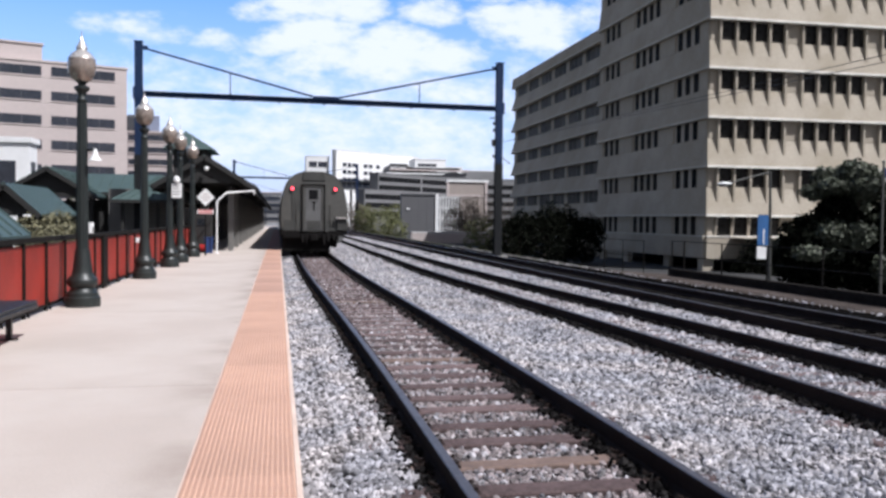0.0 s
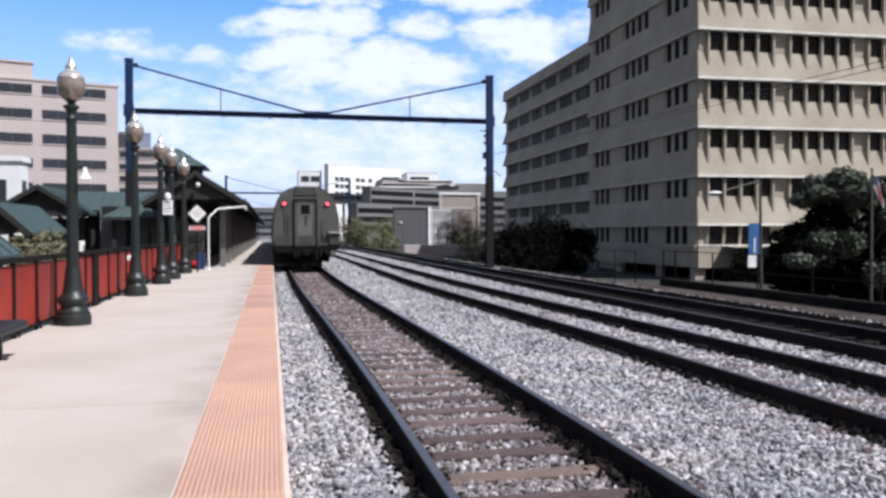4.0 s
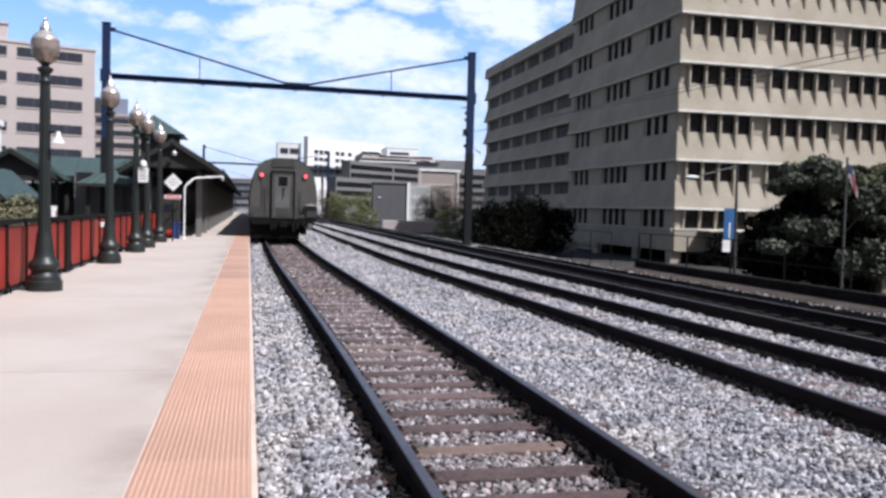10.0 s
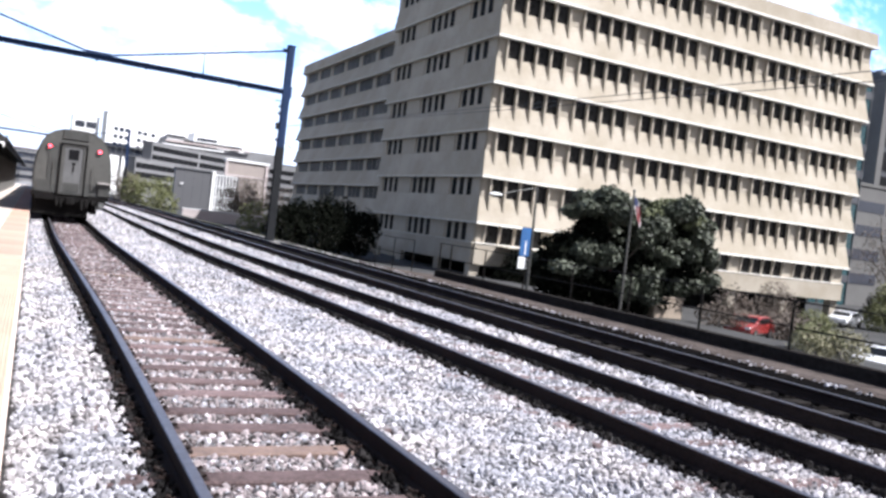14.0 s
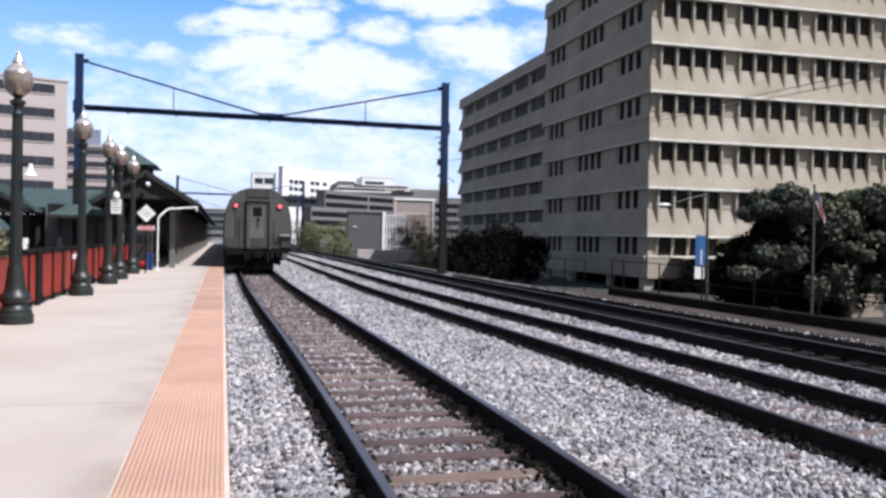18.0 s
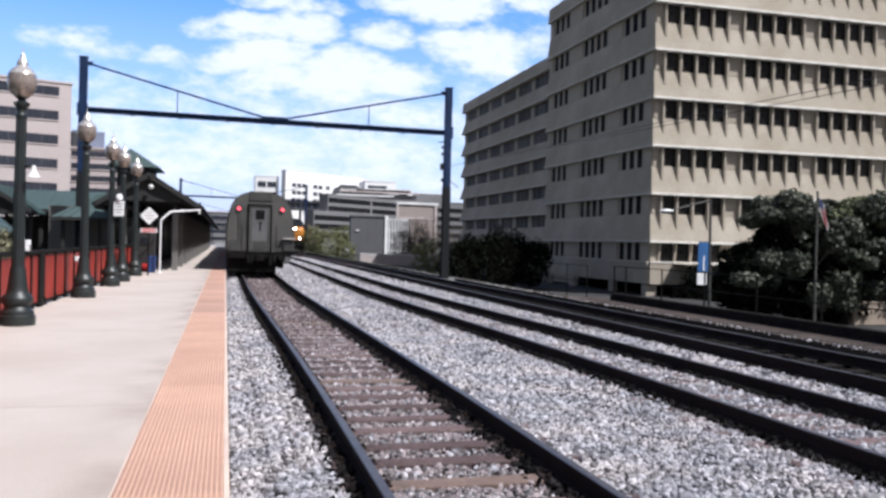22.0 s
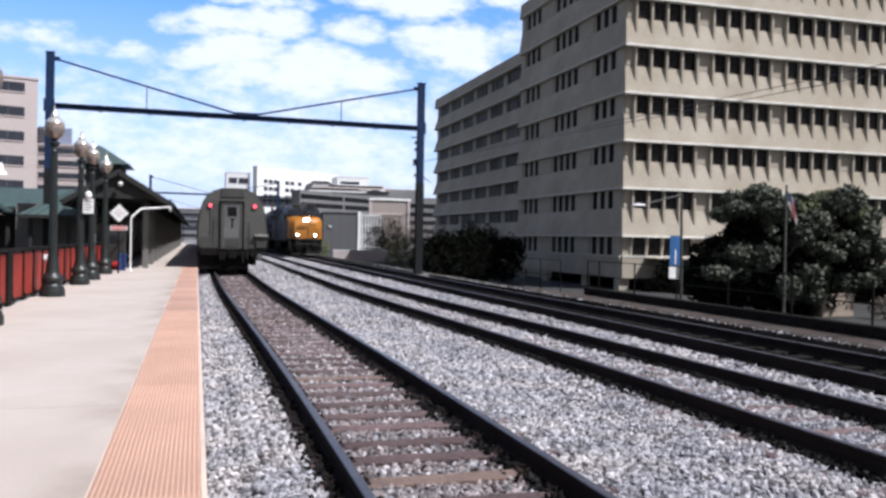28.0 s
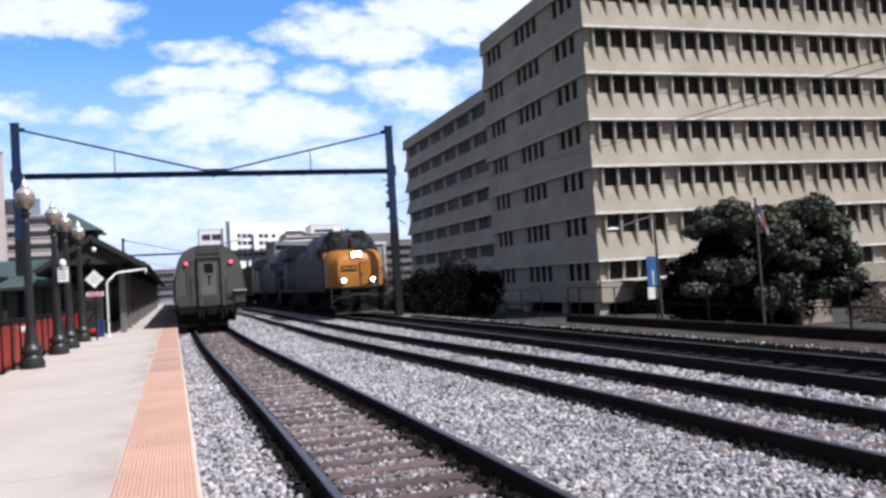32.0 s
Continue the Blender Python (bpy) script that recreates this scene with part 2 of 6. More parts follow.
M = dict(
    concrete=shade("platform concrete", (0.455, 0.392, 0.345), 0.85, grain=60, vary=0.08, big=0.5, bigvary=0.05, bump=0.15, second=(0.475, 0.420, 0.375)),
    tactile_dome=shade("pale tactile dome", (0.505, 0.322, 0.238), 0.7, grain=40, vary=0.1, big=0.8, bigvary=0.15),
    tactile=shade("tactile paving", (0.455, 0.274, 0.199), 0.75, grain=40, vary=0.12, big=0.8, bigvary=0.2, random_by="object", rvary=0.14),
    tactile_lip=shade("pale edge strip", (0.63, 0.49, 0.40), 0.6, grain=30, vary=0.08),
    kerbside=shade("platform side concrete", (0.30, 0.28, 0.26), 0.9, grain=18, vary=0.2),
    stone=shade("ballast stone", (0.318, 0.315, 0.343), 0.85, grain=45, vary=0.2, spec=0.3, random_by="island", rvary=0.68, bump=0.3, second=(0.350, 0.326, 0.328)),
    crib=shade("brownish crib stone", (0.205, 0.175, 0.176), 0.8, grain=45, vary=0.25, random_by="island", rvary=0.8, bump=0.3),
    oily=shade("oily ballast", (0.016, 0.015, 0.015), 0.9, spec=0.0, grain=45, vary=0.3, random_by="island", rvary=0.7, bump=0.3),
    bed=shade("ballast bed", (0.185, 0.18, 0.18), 0.95, grain=28, vary=0.55, big=3, bigvary=0.25, bump=1.0, dist=0.05),
    dirt=shade("shoulder dirt", (0.085, 0.071, 0.064), 0.95, spec=0.0, grain=16, vary=0.35, big=0.8, bigvary=0.25, bump=0.7, dist=0.03),
    street=shade("asphalt", (0.05, 0.05, 0.05), 0.9, spec=0.1, grain=30, vary=0.25, big=0.4),
    grass=shade("grass", (0.065, 0.072, 0.035), 0.95, grain=8, vary=0.4, big=0.3, second=(0.085, 0.075, 0.055), bump=0.8, dist=0.05),
    tie=shade("weathered tie wood", (0.110, 0.080, 0.079), 0.95, spec=0.1, grain=35, vary=0.35, big=3, bigvary=0.3, random_by="object", rvary=0.35, bump=0.5),
    tie_new=shade("reddish tie wood", (0.145, 0.10, 0.082), 0.9, grain=30, vary=0.3, big=3, bigvary=0.3, bump=0.4),
    rail_side=shade("rusty rail steel", (0.026, 0.019, 0.017), 0.85, spec=0.06, grain=30, vary=0.3, bump=0.3),
    rail_top=shade("worn rail head", (0.095, 0.090, 0.098), 0.45, metal=0.45, grain=15, vary=0.15, bump=0.05),
    lamp_iron=shade("dark green cast iron", (0.012, 0.016, 0.015), 0.45, grain=40, vary=0.15, big=6, bump=0.1),
    lamp_globe=shade("frosted lamp globe", (0.34, 0.28, 0.24), 0.25, metal=0.5, grain=20, vary=0.06, bump=0.02),
    lamp_cap=shade("silver lamp cap", (0.56, 0.53, 0.50), 0.24, metal=0.5, grain=20, vary=0.06, bump=0.02),
    white=shade("white paint", (0.78, 0.78, 0.77), 0.5, grain=20, vary=0.05, bump=0.05),
    black=shade("black paint", (0.012, 0.012, 0.013), 0.5, grain=25, vary=0.2, bump=0.1),
    fence_post=shade("dark fence steel", (0.012, 0.011, 0.010), 0.8, spec=0.08, grain=20, vary=0.2),
    red_net=shade("red fence screen", (0.25, 0.020, 0.011), 0.55, grain=90, vary=0.3, big=1.3, bigvary=0.35, bump=0.3),
    gantry=shade("blue painted gantry steel", (0.012, 0.027, 0.072), 0.6, spec=0.2, grain=12, vary=0.2, big=1.0, bigvary=0.2, bump=0.08),
    gantry_foot=shade("dark pole steel", (0.013, 0.014, 0.016), 0.7, spec=0.2, grain=12, vary=0.25),
    facade=shade("tan precast concrete", (0.360, 0.318, 0.253), 0.9, spec=0.05, grain=5, vary=0.08, big=0.25, bigvary=0.10, bump=0.1, second=(0.384, 0.344, 0.285)),
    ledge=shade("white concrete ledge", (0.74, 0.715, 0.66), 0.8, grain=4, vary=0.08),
    # ledge copy with shade in its colour, for faces turned from the sun
    ledge_shaded=shade("concrete ledge darkened for shade", (0.46, 0.42, 0.35), 0.85, grain=4, vary=0.12),
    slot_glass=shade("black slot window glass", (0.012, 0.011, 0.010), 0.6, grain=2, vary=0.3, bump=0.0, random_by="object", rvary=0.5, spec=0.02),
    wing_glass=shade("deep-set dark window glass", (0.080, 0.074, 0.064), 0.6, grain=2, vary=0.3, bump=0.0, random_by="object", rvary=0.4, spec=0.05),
    glass=shade("dark window glass", (0.012, 0.014, 0.017), 0.12, grain=2, vary=0.3, big=0.6, bump=0.0, random_by="object", rvary=0.5, spec=0.6),
    black_glass=shade("black window glass", (0.004, 0.004, 0.005), 0.5, grain=2, vary=0.2, bump=0.0, spec=0.2),
    office_glass=shade("dim office glass", (0.017, 0.016, 0.015), 0.3, grain=2, vary=0.3, big=0.6, bump=0.0, random_by="object", rvary=0.5, spec=0.12),
    kerb_dark=shade("weathered dark kerb", (0.022, 0.020, 0.019), 0.9, spec=0.0, grain=10, vary=0.3),
    glass_far=shade("far window glass", (0.035, 0.04, 0.055), 0.15, grain=2, vary=0.3, big=0.4, bump=0.0, random_by="island", rvary=0.4),
    void_shade=shade("undercroft wall darkened for shade", (0.012, 0.012, 0.012), 0.9, spec=0.0, grain=3),
    metal_roof=shade("green metal roof", (0.062, 0.094, 0.090), 0.5, metal=0.1, grain=8, vary=0.12, big=0.5, bigvary=0.15, bump=0.04),
    dark_wood=shade("dark canopy timber", (0.020, 0.019, 0.018), 0.75, grain=20, vary=0.25),
    column=shade("grey canopy column", (0.14, 0.135, 0.128), 0.8, grain=15, vary=0.15),
    steel=shade("brushed stainless steel", (0.095, 0.093, 0.085), 0.5, metal=0.3, grain=14, vary=0.12, big=0.9, bigvary=0.2, bump=0.05),
    steel_dark=shade("grimy grey steel", (0.066, 0.066, 0.061), 0.55, metal=0.3, grain=14, vary=0.2, big=1.2, bigvary=0.3),
    door=shade("pale grey door", (0.125, 0.125, 0.124), 0.5, metal=0.1, grain=20, vary=0.1),
    under=shade("underframe grime", (0.010, 0.0092, 0.009), 0.9, spec=0.08, grain=20, vary=0.3),
    marker=shade("red marker lamp", (1.0, 0.07, 0.10), 0.4, grain=5, vary=0.02, bump=0, emit=2.6),
    beam=shade("lit headlamp", (1.0, 0.93, 0.80), 0.3, grain=5, vary=0.02, bump=0, emit=34.0),
    ditch=shade("lit ditch lamp", (1.0, 0.88, 0.70), 0.3, grain=5, vary=0.02, bump=0, emit=14.0),
    loco_yellow=shade("golden yellow paint", (0.40, 0.155, 0.014), 0.5, grain=10, vary=0.10, big=0.8, bigvary=0.2, bump=0.05),
    loco_blue=shade("dark blue paint", (0.010, 0.013, 0.022), 0.6, spec=0.2, grain=10, vary=0.2, big=0.8, bigvary=0.25),
    loco_grey=shade("grey hood paint", (0.040, 0.038, 0.036), 0.6, spec=0.25, grain=10, vary=0.12, big=0.7, bigvary=0.3),
    loco_cab=shade("dark slate cab paint", (0.026, 0.028, 0.034), 0.55, spec=0.25, grain=10, vary=0.15, big=0.7, bigvary=0.3),
    freight=shade("dark freight car paint", (0.05, 0.048, 0.045), 0.7, grain=10, vary=0.25, big=0.6, bigvary=0.3),
    office_pale=shade("pinkish beige panel", (0.50, 0.435, 0.42), 0.85, grain=1.5, vary=0.05, big=0.1, bigvary=0.06, bump=0.05),
    panel_blue=shade("grey-blue roof panel", (0.22, 0.25, 0.34), 0.7, grain=1.5, vary=0.05, big=0.2, bigvary=0.06, bump=0.03),
    office_grey=shade("grey office panel", (0.105, 0.105, 0.112), 0.85, grain=1.5, vary=0.06, big=0.08, bigvary=0.1, bump=0.05),
    office_band=shade("grey concrete band", (0.20, 0.20, 0.205), 0.85, grain=1.5, vary=0.06, big=0.08, bigvary=0.1, bump=0.05),
    tower_grey=shade("grey tower concrete", (0.125, 0.122, 0.118), 0.9, grain=1.5, vary=0.08, big=0.1, bigvary=0.2, bump=0.05),
    office_dark=shade("dark grey metal panel", (0.06, 0.063, 0.072), 0.7, grain=1.0, vary=0.08, big=0.08, bigvary=0.1, bump=0.05),
    far_white=shade("white office panel", (0.80, 0.80, 0.80), 0.8, grain=1.0, vary=0.04, big=0.08, bigvary=0.05, bump=0.03),
    tan_far=shade("tan far wall", (0.33, 0.285, 0.26), 0.85, grain=1.0, vary=0.06, big=0.08, bigvary=0.1),
    bark=shade("bark", (0.075, 0.060, 0.048), 0.95, grain=14, vary=0.3, bump=0.7),
    # lighter leaf colour that stands for sun on the crown
    leaf_sunlit=shade("olive leaves lightened as sunlit", (0.105, 0.115, 0.060), 0.6, spec=0.2, grain=6, vary=0.15, random_by="island", rvary=0.4, bump=0.05),
    leaf_dark=shade("dark glossy leaves", (0.070, 0.078, 0.056), 0.55, spec=0.2, grain=6, vary=0.15, random_by="island", rvary=0.6, bump=0.05),
    # near-black leaf colour that holds the shade of crowns and shrubs
    leaf_shade=shade("evergreen leaves darkened for shade", (0.007, 0.008, 0.006), 0.9, spec=0.0, grain=6, vary=0.15, random_by="island", rvary=0.5, bump=0.05),
    leaf_light=shade("fresh leaves", (0.112, 0.118, 0.045), 0.7, grain=6, vary=0.15, random_by="island", rvary=0.35, bump=0.05),
    leaf_dry=shade("olive hedge leaves", (0.155, 0.145, 0.08), 0.7, grain=6, vary=0.15, random_by="island", rvary=0.35, bump=0.05),
    teal=shade("teal glass", (0.02, 0.06, 0.068), 0.25, grain=1, vary=0.1, big=0.2, bigvary=0.2, bump=0),
    # oily bed made near-black, the far rail's shade put into its colour too
    bed_dark=shade("oily trackbed with rail shade in its colour", (0.006, 0.0056, 0.0056), 0.95, spec=0.0, grain=28, vary=0.5, bump=0.8, dist=0.04),
    twig=shade("brown twigs", (0.115, 0.092, 0.075), 0.9, grain=6, vary=0.2, random_by="island", rvary=0.3, bump=0.05),
    banner=shade("blue banner cloth", (0.025, 0.10, 0.27), 0.8, grain=30, vary=0.1, big=1.5, bigvary=0.2),
    car_red=shade("red car paint", (0.20, 0.02, 0.018), 0.25, grain=6, vary=0.04, bump=0, coat=0.6),
    car_white=shade("white car paint", (0.70, 0.71, 0.72), 0.25, grain=6, vary=0.04, bump=0, coat=0.6),
    car_blue=shade("blue car paint", (0.04, 0.08, 0.16), 0.25, grain=6, vary=0.04, bump=0, coat=0.6),
    tyre=shade("tyre rubber", (0.02, 0.02, 0.02), 0.85, grain=20, vary=0.2),
    red=shade("red sign paint", (0.50, 0.03, 0.03), 0.5, grain=12, vary=0.1),
    flag_red=shade("faded red cloth", (0.22, 0.045, 0.05), 0.9, grain=30, vary=0.1),
    flag_blue=shade("faded blue cloth", (0.035, 0.045, 0.11), 0.9, grain=30, vary=0.1),
    flag_white=shade("greyed white cloth", (0.42, 0.40, 0.40), 0.9, grain=30, vary=0.1),
    blue=shade("blue plastic", (0.02, 0.05, 0.17), 0.5, grain=12, vary=0.1),
    sand=shade("sandstone block", (0.30, 0.245, 0.19), 0.9, grain=6, vary=0.12),
)

def stain_strip(m, x_clear, x_full, depth):
    """Dirt that gathers along the tactile strip in ragged patches."""
    nt = m.node_tree
    n, l = nt.nodes, nt.links
    b = n["Principled BSDF"]
    tc = n.new("ShaderNodeTexCoord")
    sep = n.new("ShaderNodeSeparateXYZ")
    l.new(tc.outputs["Object"], sep.inputs[0])
    ramp = n.new("ShaderNodeMapRange")
    ramp.interpolation_type = "SMOOTHSTEP"
    ramp.inputs["From Min"].default_value, ramp.inputs["From Max"].default_value = x_clear, x_full
    l.new(sep.outputs["X"], ramp.inputs["Value"])
    geo = n.new("ShaderNodeNewGeometry")
    t = n.new("ShaderNodeTexNoise")
    t.inputs["Scale"].default_value, t.inputs["Detail"].default_value = 1.3, 6.0
    l.new(geo.outputs["Position"], t.inputs["Vector"])
    patch = n.new("ShaderNodeMapRange")
    patch.inputs["From Min"].default_value, patch.inputs["From Max"].default_value = 0.42, 0.72
    l.new(t.outputs["Fac"], patch.inputs["Value"])
    amount = n.new("ShaderNodeMath")
    amount.operation = "MULTIPLY"
    l.new(ramp.outputs[0], amount.inputs[0])
    l.new(patch.outputs[0], amount.inputs[1])
    mix = n.new("ShaderNodeMix")
    mix.data_type, mix.blend_type = "RGBA", "MULTIPLY"
    src = b.inputs["Base Color"].links[0].from_socket
    l.new(amount.outputs[0], mix.inputs[0])
    l.new(src, mix.inputs[6])
    mix.inputs[7].default_value = (depth, depth * 0.93, depth * 0.88, 1)
    l.new(mix.outputs[2], b.inputs["Base Color"])


stain_strip(M["concrete"], -1.0, -0.45, 0.66)

# ---------------------------------------------------------------- mesh helpers


def box(bm, x0, x1, y0, y1, z0, z1):
    v = [bm.verts.new(p) for p in ((x0, y0, z0), (x1, y0, z0), (x1, y1, z0), (x0, y1, z0), (x0, y0, z1), (x1, y0, z1), (x1, y1, z1), (x0, y1, z1))]
    for f in ((0, 3, 2, 1), (4, 5, 6, 7), (0, 1, 5, 4), (1, 2, 6, 5), (2, 3, 7, 6), (3, 0, 4, 7)):
        bm.faces.new([v[i] for i in f])
    return bm


def tube(bm, a, b, r0, r1=None, seg=10):
    """A round or tapered bar from a to b."""
    a, b = Vector(a), Vector(b)
    r1 = r0 if r1 is None else r1
    d = (b - a).normalized()
    s = d.orthogonal().normalized()
    t = d.cross(s)
    rings = []
    for c, r in ((a, r0), (b, r1)):
        rings.append([bm.verts.new(c + (s * math.cos(k * math.tau / seg) + t * math.sin(k * math.tau / seg)) * r) for k in range(seg)])
    for k in range(seg):
        bm.faces.new((rings[0][k], rings[0][(k + 1) % seg], rings[1][(k + 1) % seg], rings[1][k]))
    bm.faces.new(rings[0][::-1])
    bm.faces.new(rings[1])
    return bm


def bar(bm, a, b, w, h):
    """A square bar from a to b: w across, h high."""
    a, b = Vector(a), Vector(b)
    d = (b - a).normalized()
    s = d.cross(Vector((0, 0, 1)))
    s = s.normalized() if s.length > 1e-3 else Vector((1, 0, 0))
    t = s.cross(d)
    r = []
    for c in (a, b):
        r.append([bm.verts.new(c + s * i * w / 2 + t * j * h / 2) for i, j in ((-1, -1), (1, -1), (1, 1), (-1, 1))])
    for k in range(4):
        bm.faces.new((r[0][k], r[0][(k + 1) % 4], r[1][(k + 1) % 4], r[1][k]))
    bm.faces.new(r[0][::-1])
    bm.faces.new(r[1])
    return bm


def lathe(bm, profile, seg=20, at=(0, 0)):
    """A turned shape about a vertical axis: profile of (radius, height)."""
    rings = [[bm.verts.new((at[0] + r * math.cos(k * math.tau / seg), at[1] + r * math.sin(k * math.tau / seg), z)) for k in range(seg)] for r, z in profile]
    for p, q in zip(rings, rings[1:]):
        for k in range(seg):
            bm.faces.new((p[k], p[(k + 1) % seg], q[(k + 1) % seg], q[k]))
    bm.faces.new(rings[0][::-1])
    bm.faces.new(rings[-1])
    return bm


def prism(bm, outline, lo, hi, axis="y"):
    """An outline of (a, b) drawn out along an axis; a, b are the two other axes in order."""
    def put(a, b, c):
        return {"x": (c, a, b), "y": (a, c, b), "z": (a, b, c)}[axis]
    r = [[bm.verts.new(put(a, b, c)) for a, b in outline] for c in (lo, hi)]
    k = len(outline)
    for i in range(k):
        bm.faces.new((r[0][i], r[0][(i + 1) % k], r[1][(i + 1) % k], r[1][i]))
    bm.faces.new(r[0][::-1])
    bm.faces.new(r[1])
    return bm


def loft(bm, rings):
    """Closed outlines of equal length joined one to the next."""
    r = [[bm.verts.new(p) for p in ring] for ring in rings]
    k = len(r[0])
    for p, q in zip(r, r[1:]):
        for i in range(k):
            bm.faces.new((p[i], p[(i + 1) % k], q[(i + 1) % k], q[i]))
    bm.faces.new(r[0][::-1])
    bm.faces.new(r[-1])
    return bm


def finish(bm, name, material, soft=0.0, smooth=False):
    bmesh.ops.recalc_face_normals(bm, faces=bm.faces[:])
    if soft:
        bmesh.ops.bevel(bm, geom=bm.edges[:], offset=soft, segments=1, affect="EDGES", clamp_overlap=True)
    me = bpy.data.meshes.new(name)
    bm.to_mesh(me)
    bm.free()
    for mm in material if isinstance(material, (list, tuple)) else (material,):
        me.materials.append(mm)
    if smooth:
        me.shade_smooth()
        me.set_sharp_from_angle(angle=radians(40))
    return me


def part(name, bm, material, parent, label="", soft=0.0, smooth=False):
    ob = new(name, finish(bm, name, material, soft, smooth))
    ob.parent = parent
    return tagged(ob, label)


def again(name, mesh, parent, m=None, label=""):
    """One more piece on a mesh that it shares with others."""
    ob = new(name, mesh)
    ob.parent = parent
    if m is not None:
        ob.matrix_basis = m
    return tagged(ob, label)


def thing(name, label, category, group="", at=None, kind=""):
    ob = new(name)
    ob.empty_display_size = 0.2
    if at is not None:
        ob.matrix_basis = at
    return tagged(ob, label, category, group, kind)


def B():
    return bmesh.new()


def heap_mesh(name, verts, faces, material):
    me = bpy.data.meshes.new(name)
    me.from_pydata(verts.tolist() if isinstance(verts, np.ndarray) else verts, [], faces.tolist() if isinstance(faces, np.ndarray) else faces)
    me.update()
    me.materials.append(material)
    return me


# ---------------------------------------------------------------- ground, platform, tracks


def ease(a, b, v):
    k = min(max((v - a) / (b - a), 0), 1)
    return k * k * (3 - 2 * k)


TRACKS = ((1.955, -0.28), (6.22, -0.54), (9.40, -0.10))


def track_x(n, y):
    """Centre line of a track: it draws in a little ahead of the platform's end."""
    return TRACKS[n][0] + TRACKS[n][1] * ease(7, 31, y)


GROUND = ((-2500, -1.5), (-300, -1.5), (-40, -1.5), (-6.0, -1.5), (-4.4, -1.1), (-3.9, -0.5), (0.05, -0.5), (0.3, -0.25), (4.0, -0.26), (8.42, -0.27), (11.0, -0.30), (12.40, -0.23), (12.50, -0.19), (13.05, -0.14), (13.9, -0.17), (15.4, -0.18), (17.6, -1.9), (33, -1.9), (37, -3.0), (46, -3.0), (300, -3.0), (2500, -3.0))
ROWS_Y = (-300, -40, 0, 20, 28, 33, 40, 80, 160, 320, 800, 3500)
BANK = {13.05: -0.30, 13.9: -0.44, 15.4: -0.64}  # past the kerb's end the shoulder falls away to the street


bm = B()
grid = [[bm.verts.new((x, y, BANK.get(x, z) if y > 30 else z)) for x, z in GROUND] for y in ROWS_Y]
for i in range(len(ROWS_Y) - 1):
    for j in range(len(GROUND) - 1):
        f = bm.faces.new((grid[i][j], grid[i][j + 1], grid[i + 1][j + 1], grid[i + 1][j]))
        mid = (GROUND[j][0] + GROUND[j + 1][0]) / 2
        f.material_index = 0 if -4 < mid < 8.42 else 4 if 0 < mid < 12.42 else (3 if ROWS_Y[i] > 30 else 1) if 12.42 <= mid < 15 else 2 if -40 < mid < 0 or 16 < mid < 290 else 3
part("ground", bm, [M["bed"], M["dirt"], M["street"], M["grass"], M["bed_dark"]], None)
tagged(bpy.data.objects["ground"], "ballasted trackbed, dirt shoulder and asphalt yard", "ground", kind="structure")

EDGE, STRIP = 0.15, -0.49
plat = thing("platform", "pale sunlit concrete railway platform in long slabs", "platform", kind="structure")
slab = finish(box(B(), -3.62, STRIP - 0.002, 0.006, 5.994, -0.1, 0.2), "slab", M["concrete"])
for k in range(-3, 26):
    again("slab", slab, plat, pose(0, k * 6.0 + 1.6, 0))
part("platform_side", box(box(B(), -3.62, EDGE - 0.04, -17, 160, -1.3, -0.1), STRIP, EDGE - 0.04, -17, 160, -0.1, 0.188), M["kerbside"], plat)
tile = finish(box(B(), STRIP + 0.012, EDGE - 0.022, 0.003, 1.217, 0.189, 0.204), "tactile_tile", M["tactile"])
for k in range(-8, 92):
    again("tactile_tile", tile, plat, pose(0, k * 1.22, 0))
part("edge_lip", box(B(), EDGE - 0.02, EDGE + 0.012, -12, 125, 0.15, 0.207), M["tactile_lip"], plat, "pale edge strip")
part("inner_lip", box(B(), STRIP, STRIP + 0.010, -12, 125, 0.189, 0.2045), M["tactile_lip"], plat, "pale inner strip")
# domes of the tactile strip
vs, fs = [], []
ang = [k * math.tau / 6 for k in range(6)]
PITCH = 0.0302
for r in range(int(17.5 / PITCH)):
    y = -1.0 + r * PITCH
    for c in range(20):
        x = STRIP + 0.034 + c * PITCH
        b0 = len(vs)
        vs += [(x + 0.0105 * math.cos(a), y + 0.0105 * math.sin(a), 0.2035) for a in ang]
        vs += [(x + 0.0065 * math.cos(a), y + 0.0065 * math.sin(a), 0.2085) for a in ang]
        fs += [(b0 + i, b0 + (i + 1) % 6, b0 + 6 + (i + 1) % 6, b0 + 6 + i) for i in range(6)] + [tuple(range(b0 + 6, b0 + 12))]
again("dome_field", heap_mesh("dome_field", vs, fs, M["tactile_dome"]), plat)
tagged(bpy.data.objects["dome_field"], "rows of raised truncated domes", kind="stuff")

RAIL = ((-0.072, -0.178), (0.072, -0.178), (0.072, -0.165), (0.012, -0.145), (0.012, -0.05), (0.037, -0.038), (0.037, -0.006), (0.030, 0.0), (-0.030, 0.0), (-0.037, -0.006), (-0.037, -0.038), (-0.012, -0.05), (-0.012, -0.145), (-0.072, -0.165))
TIE_STEP = 0.597


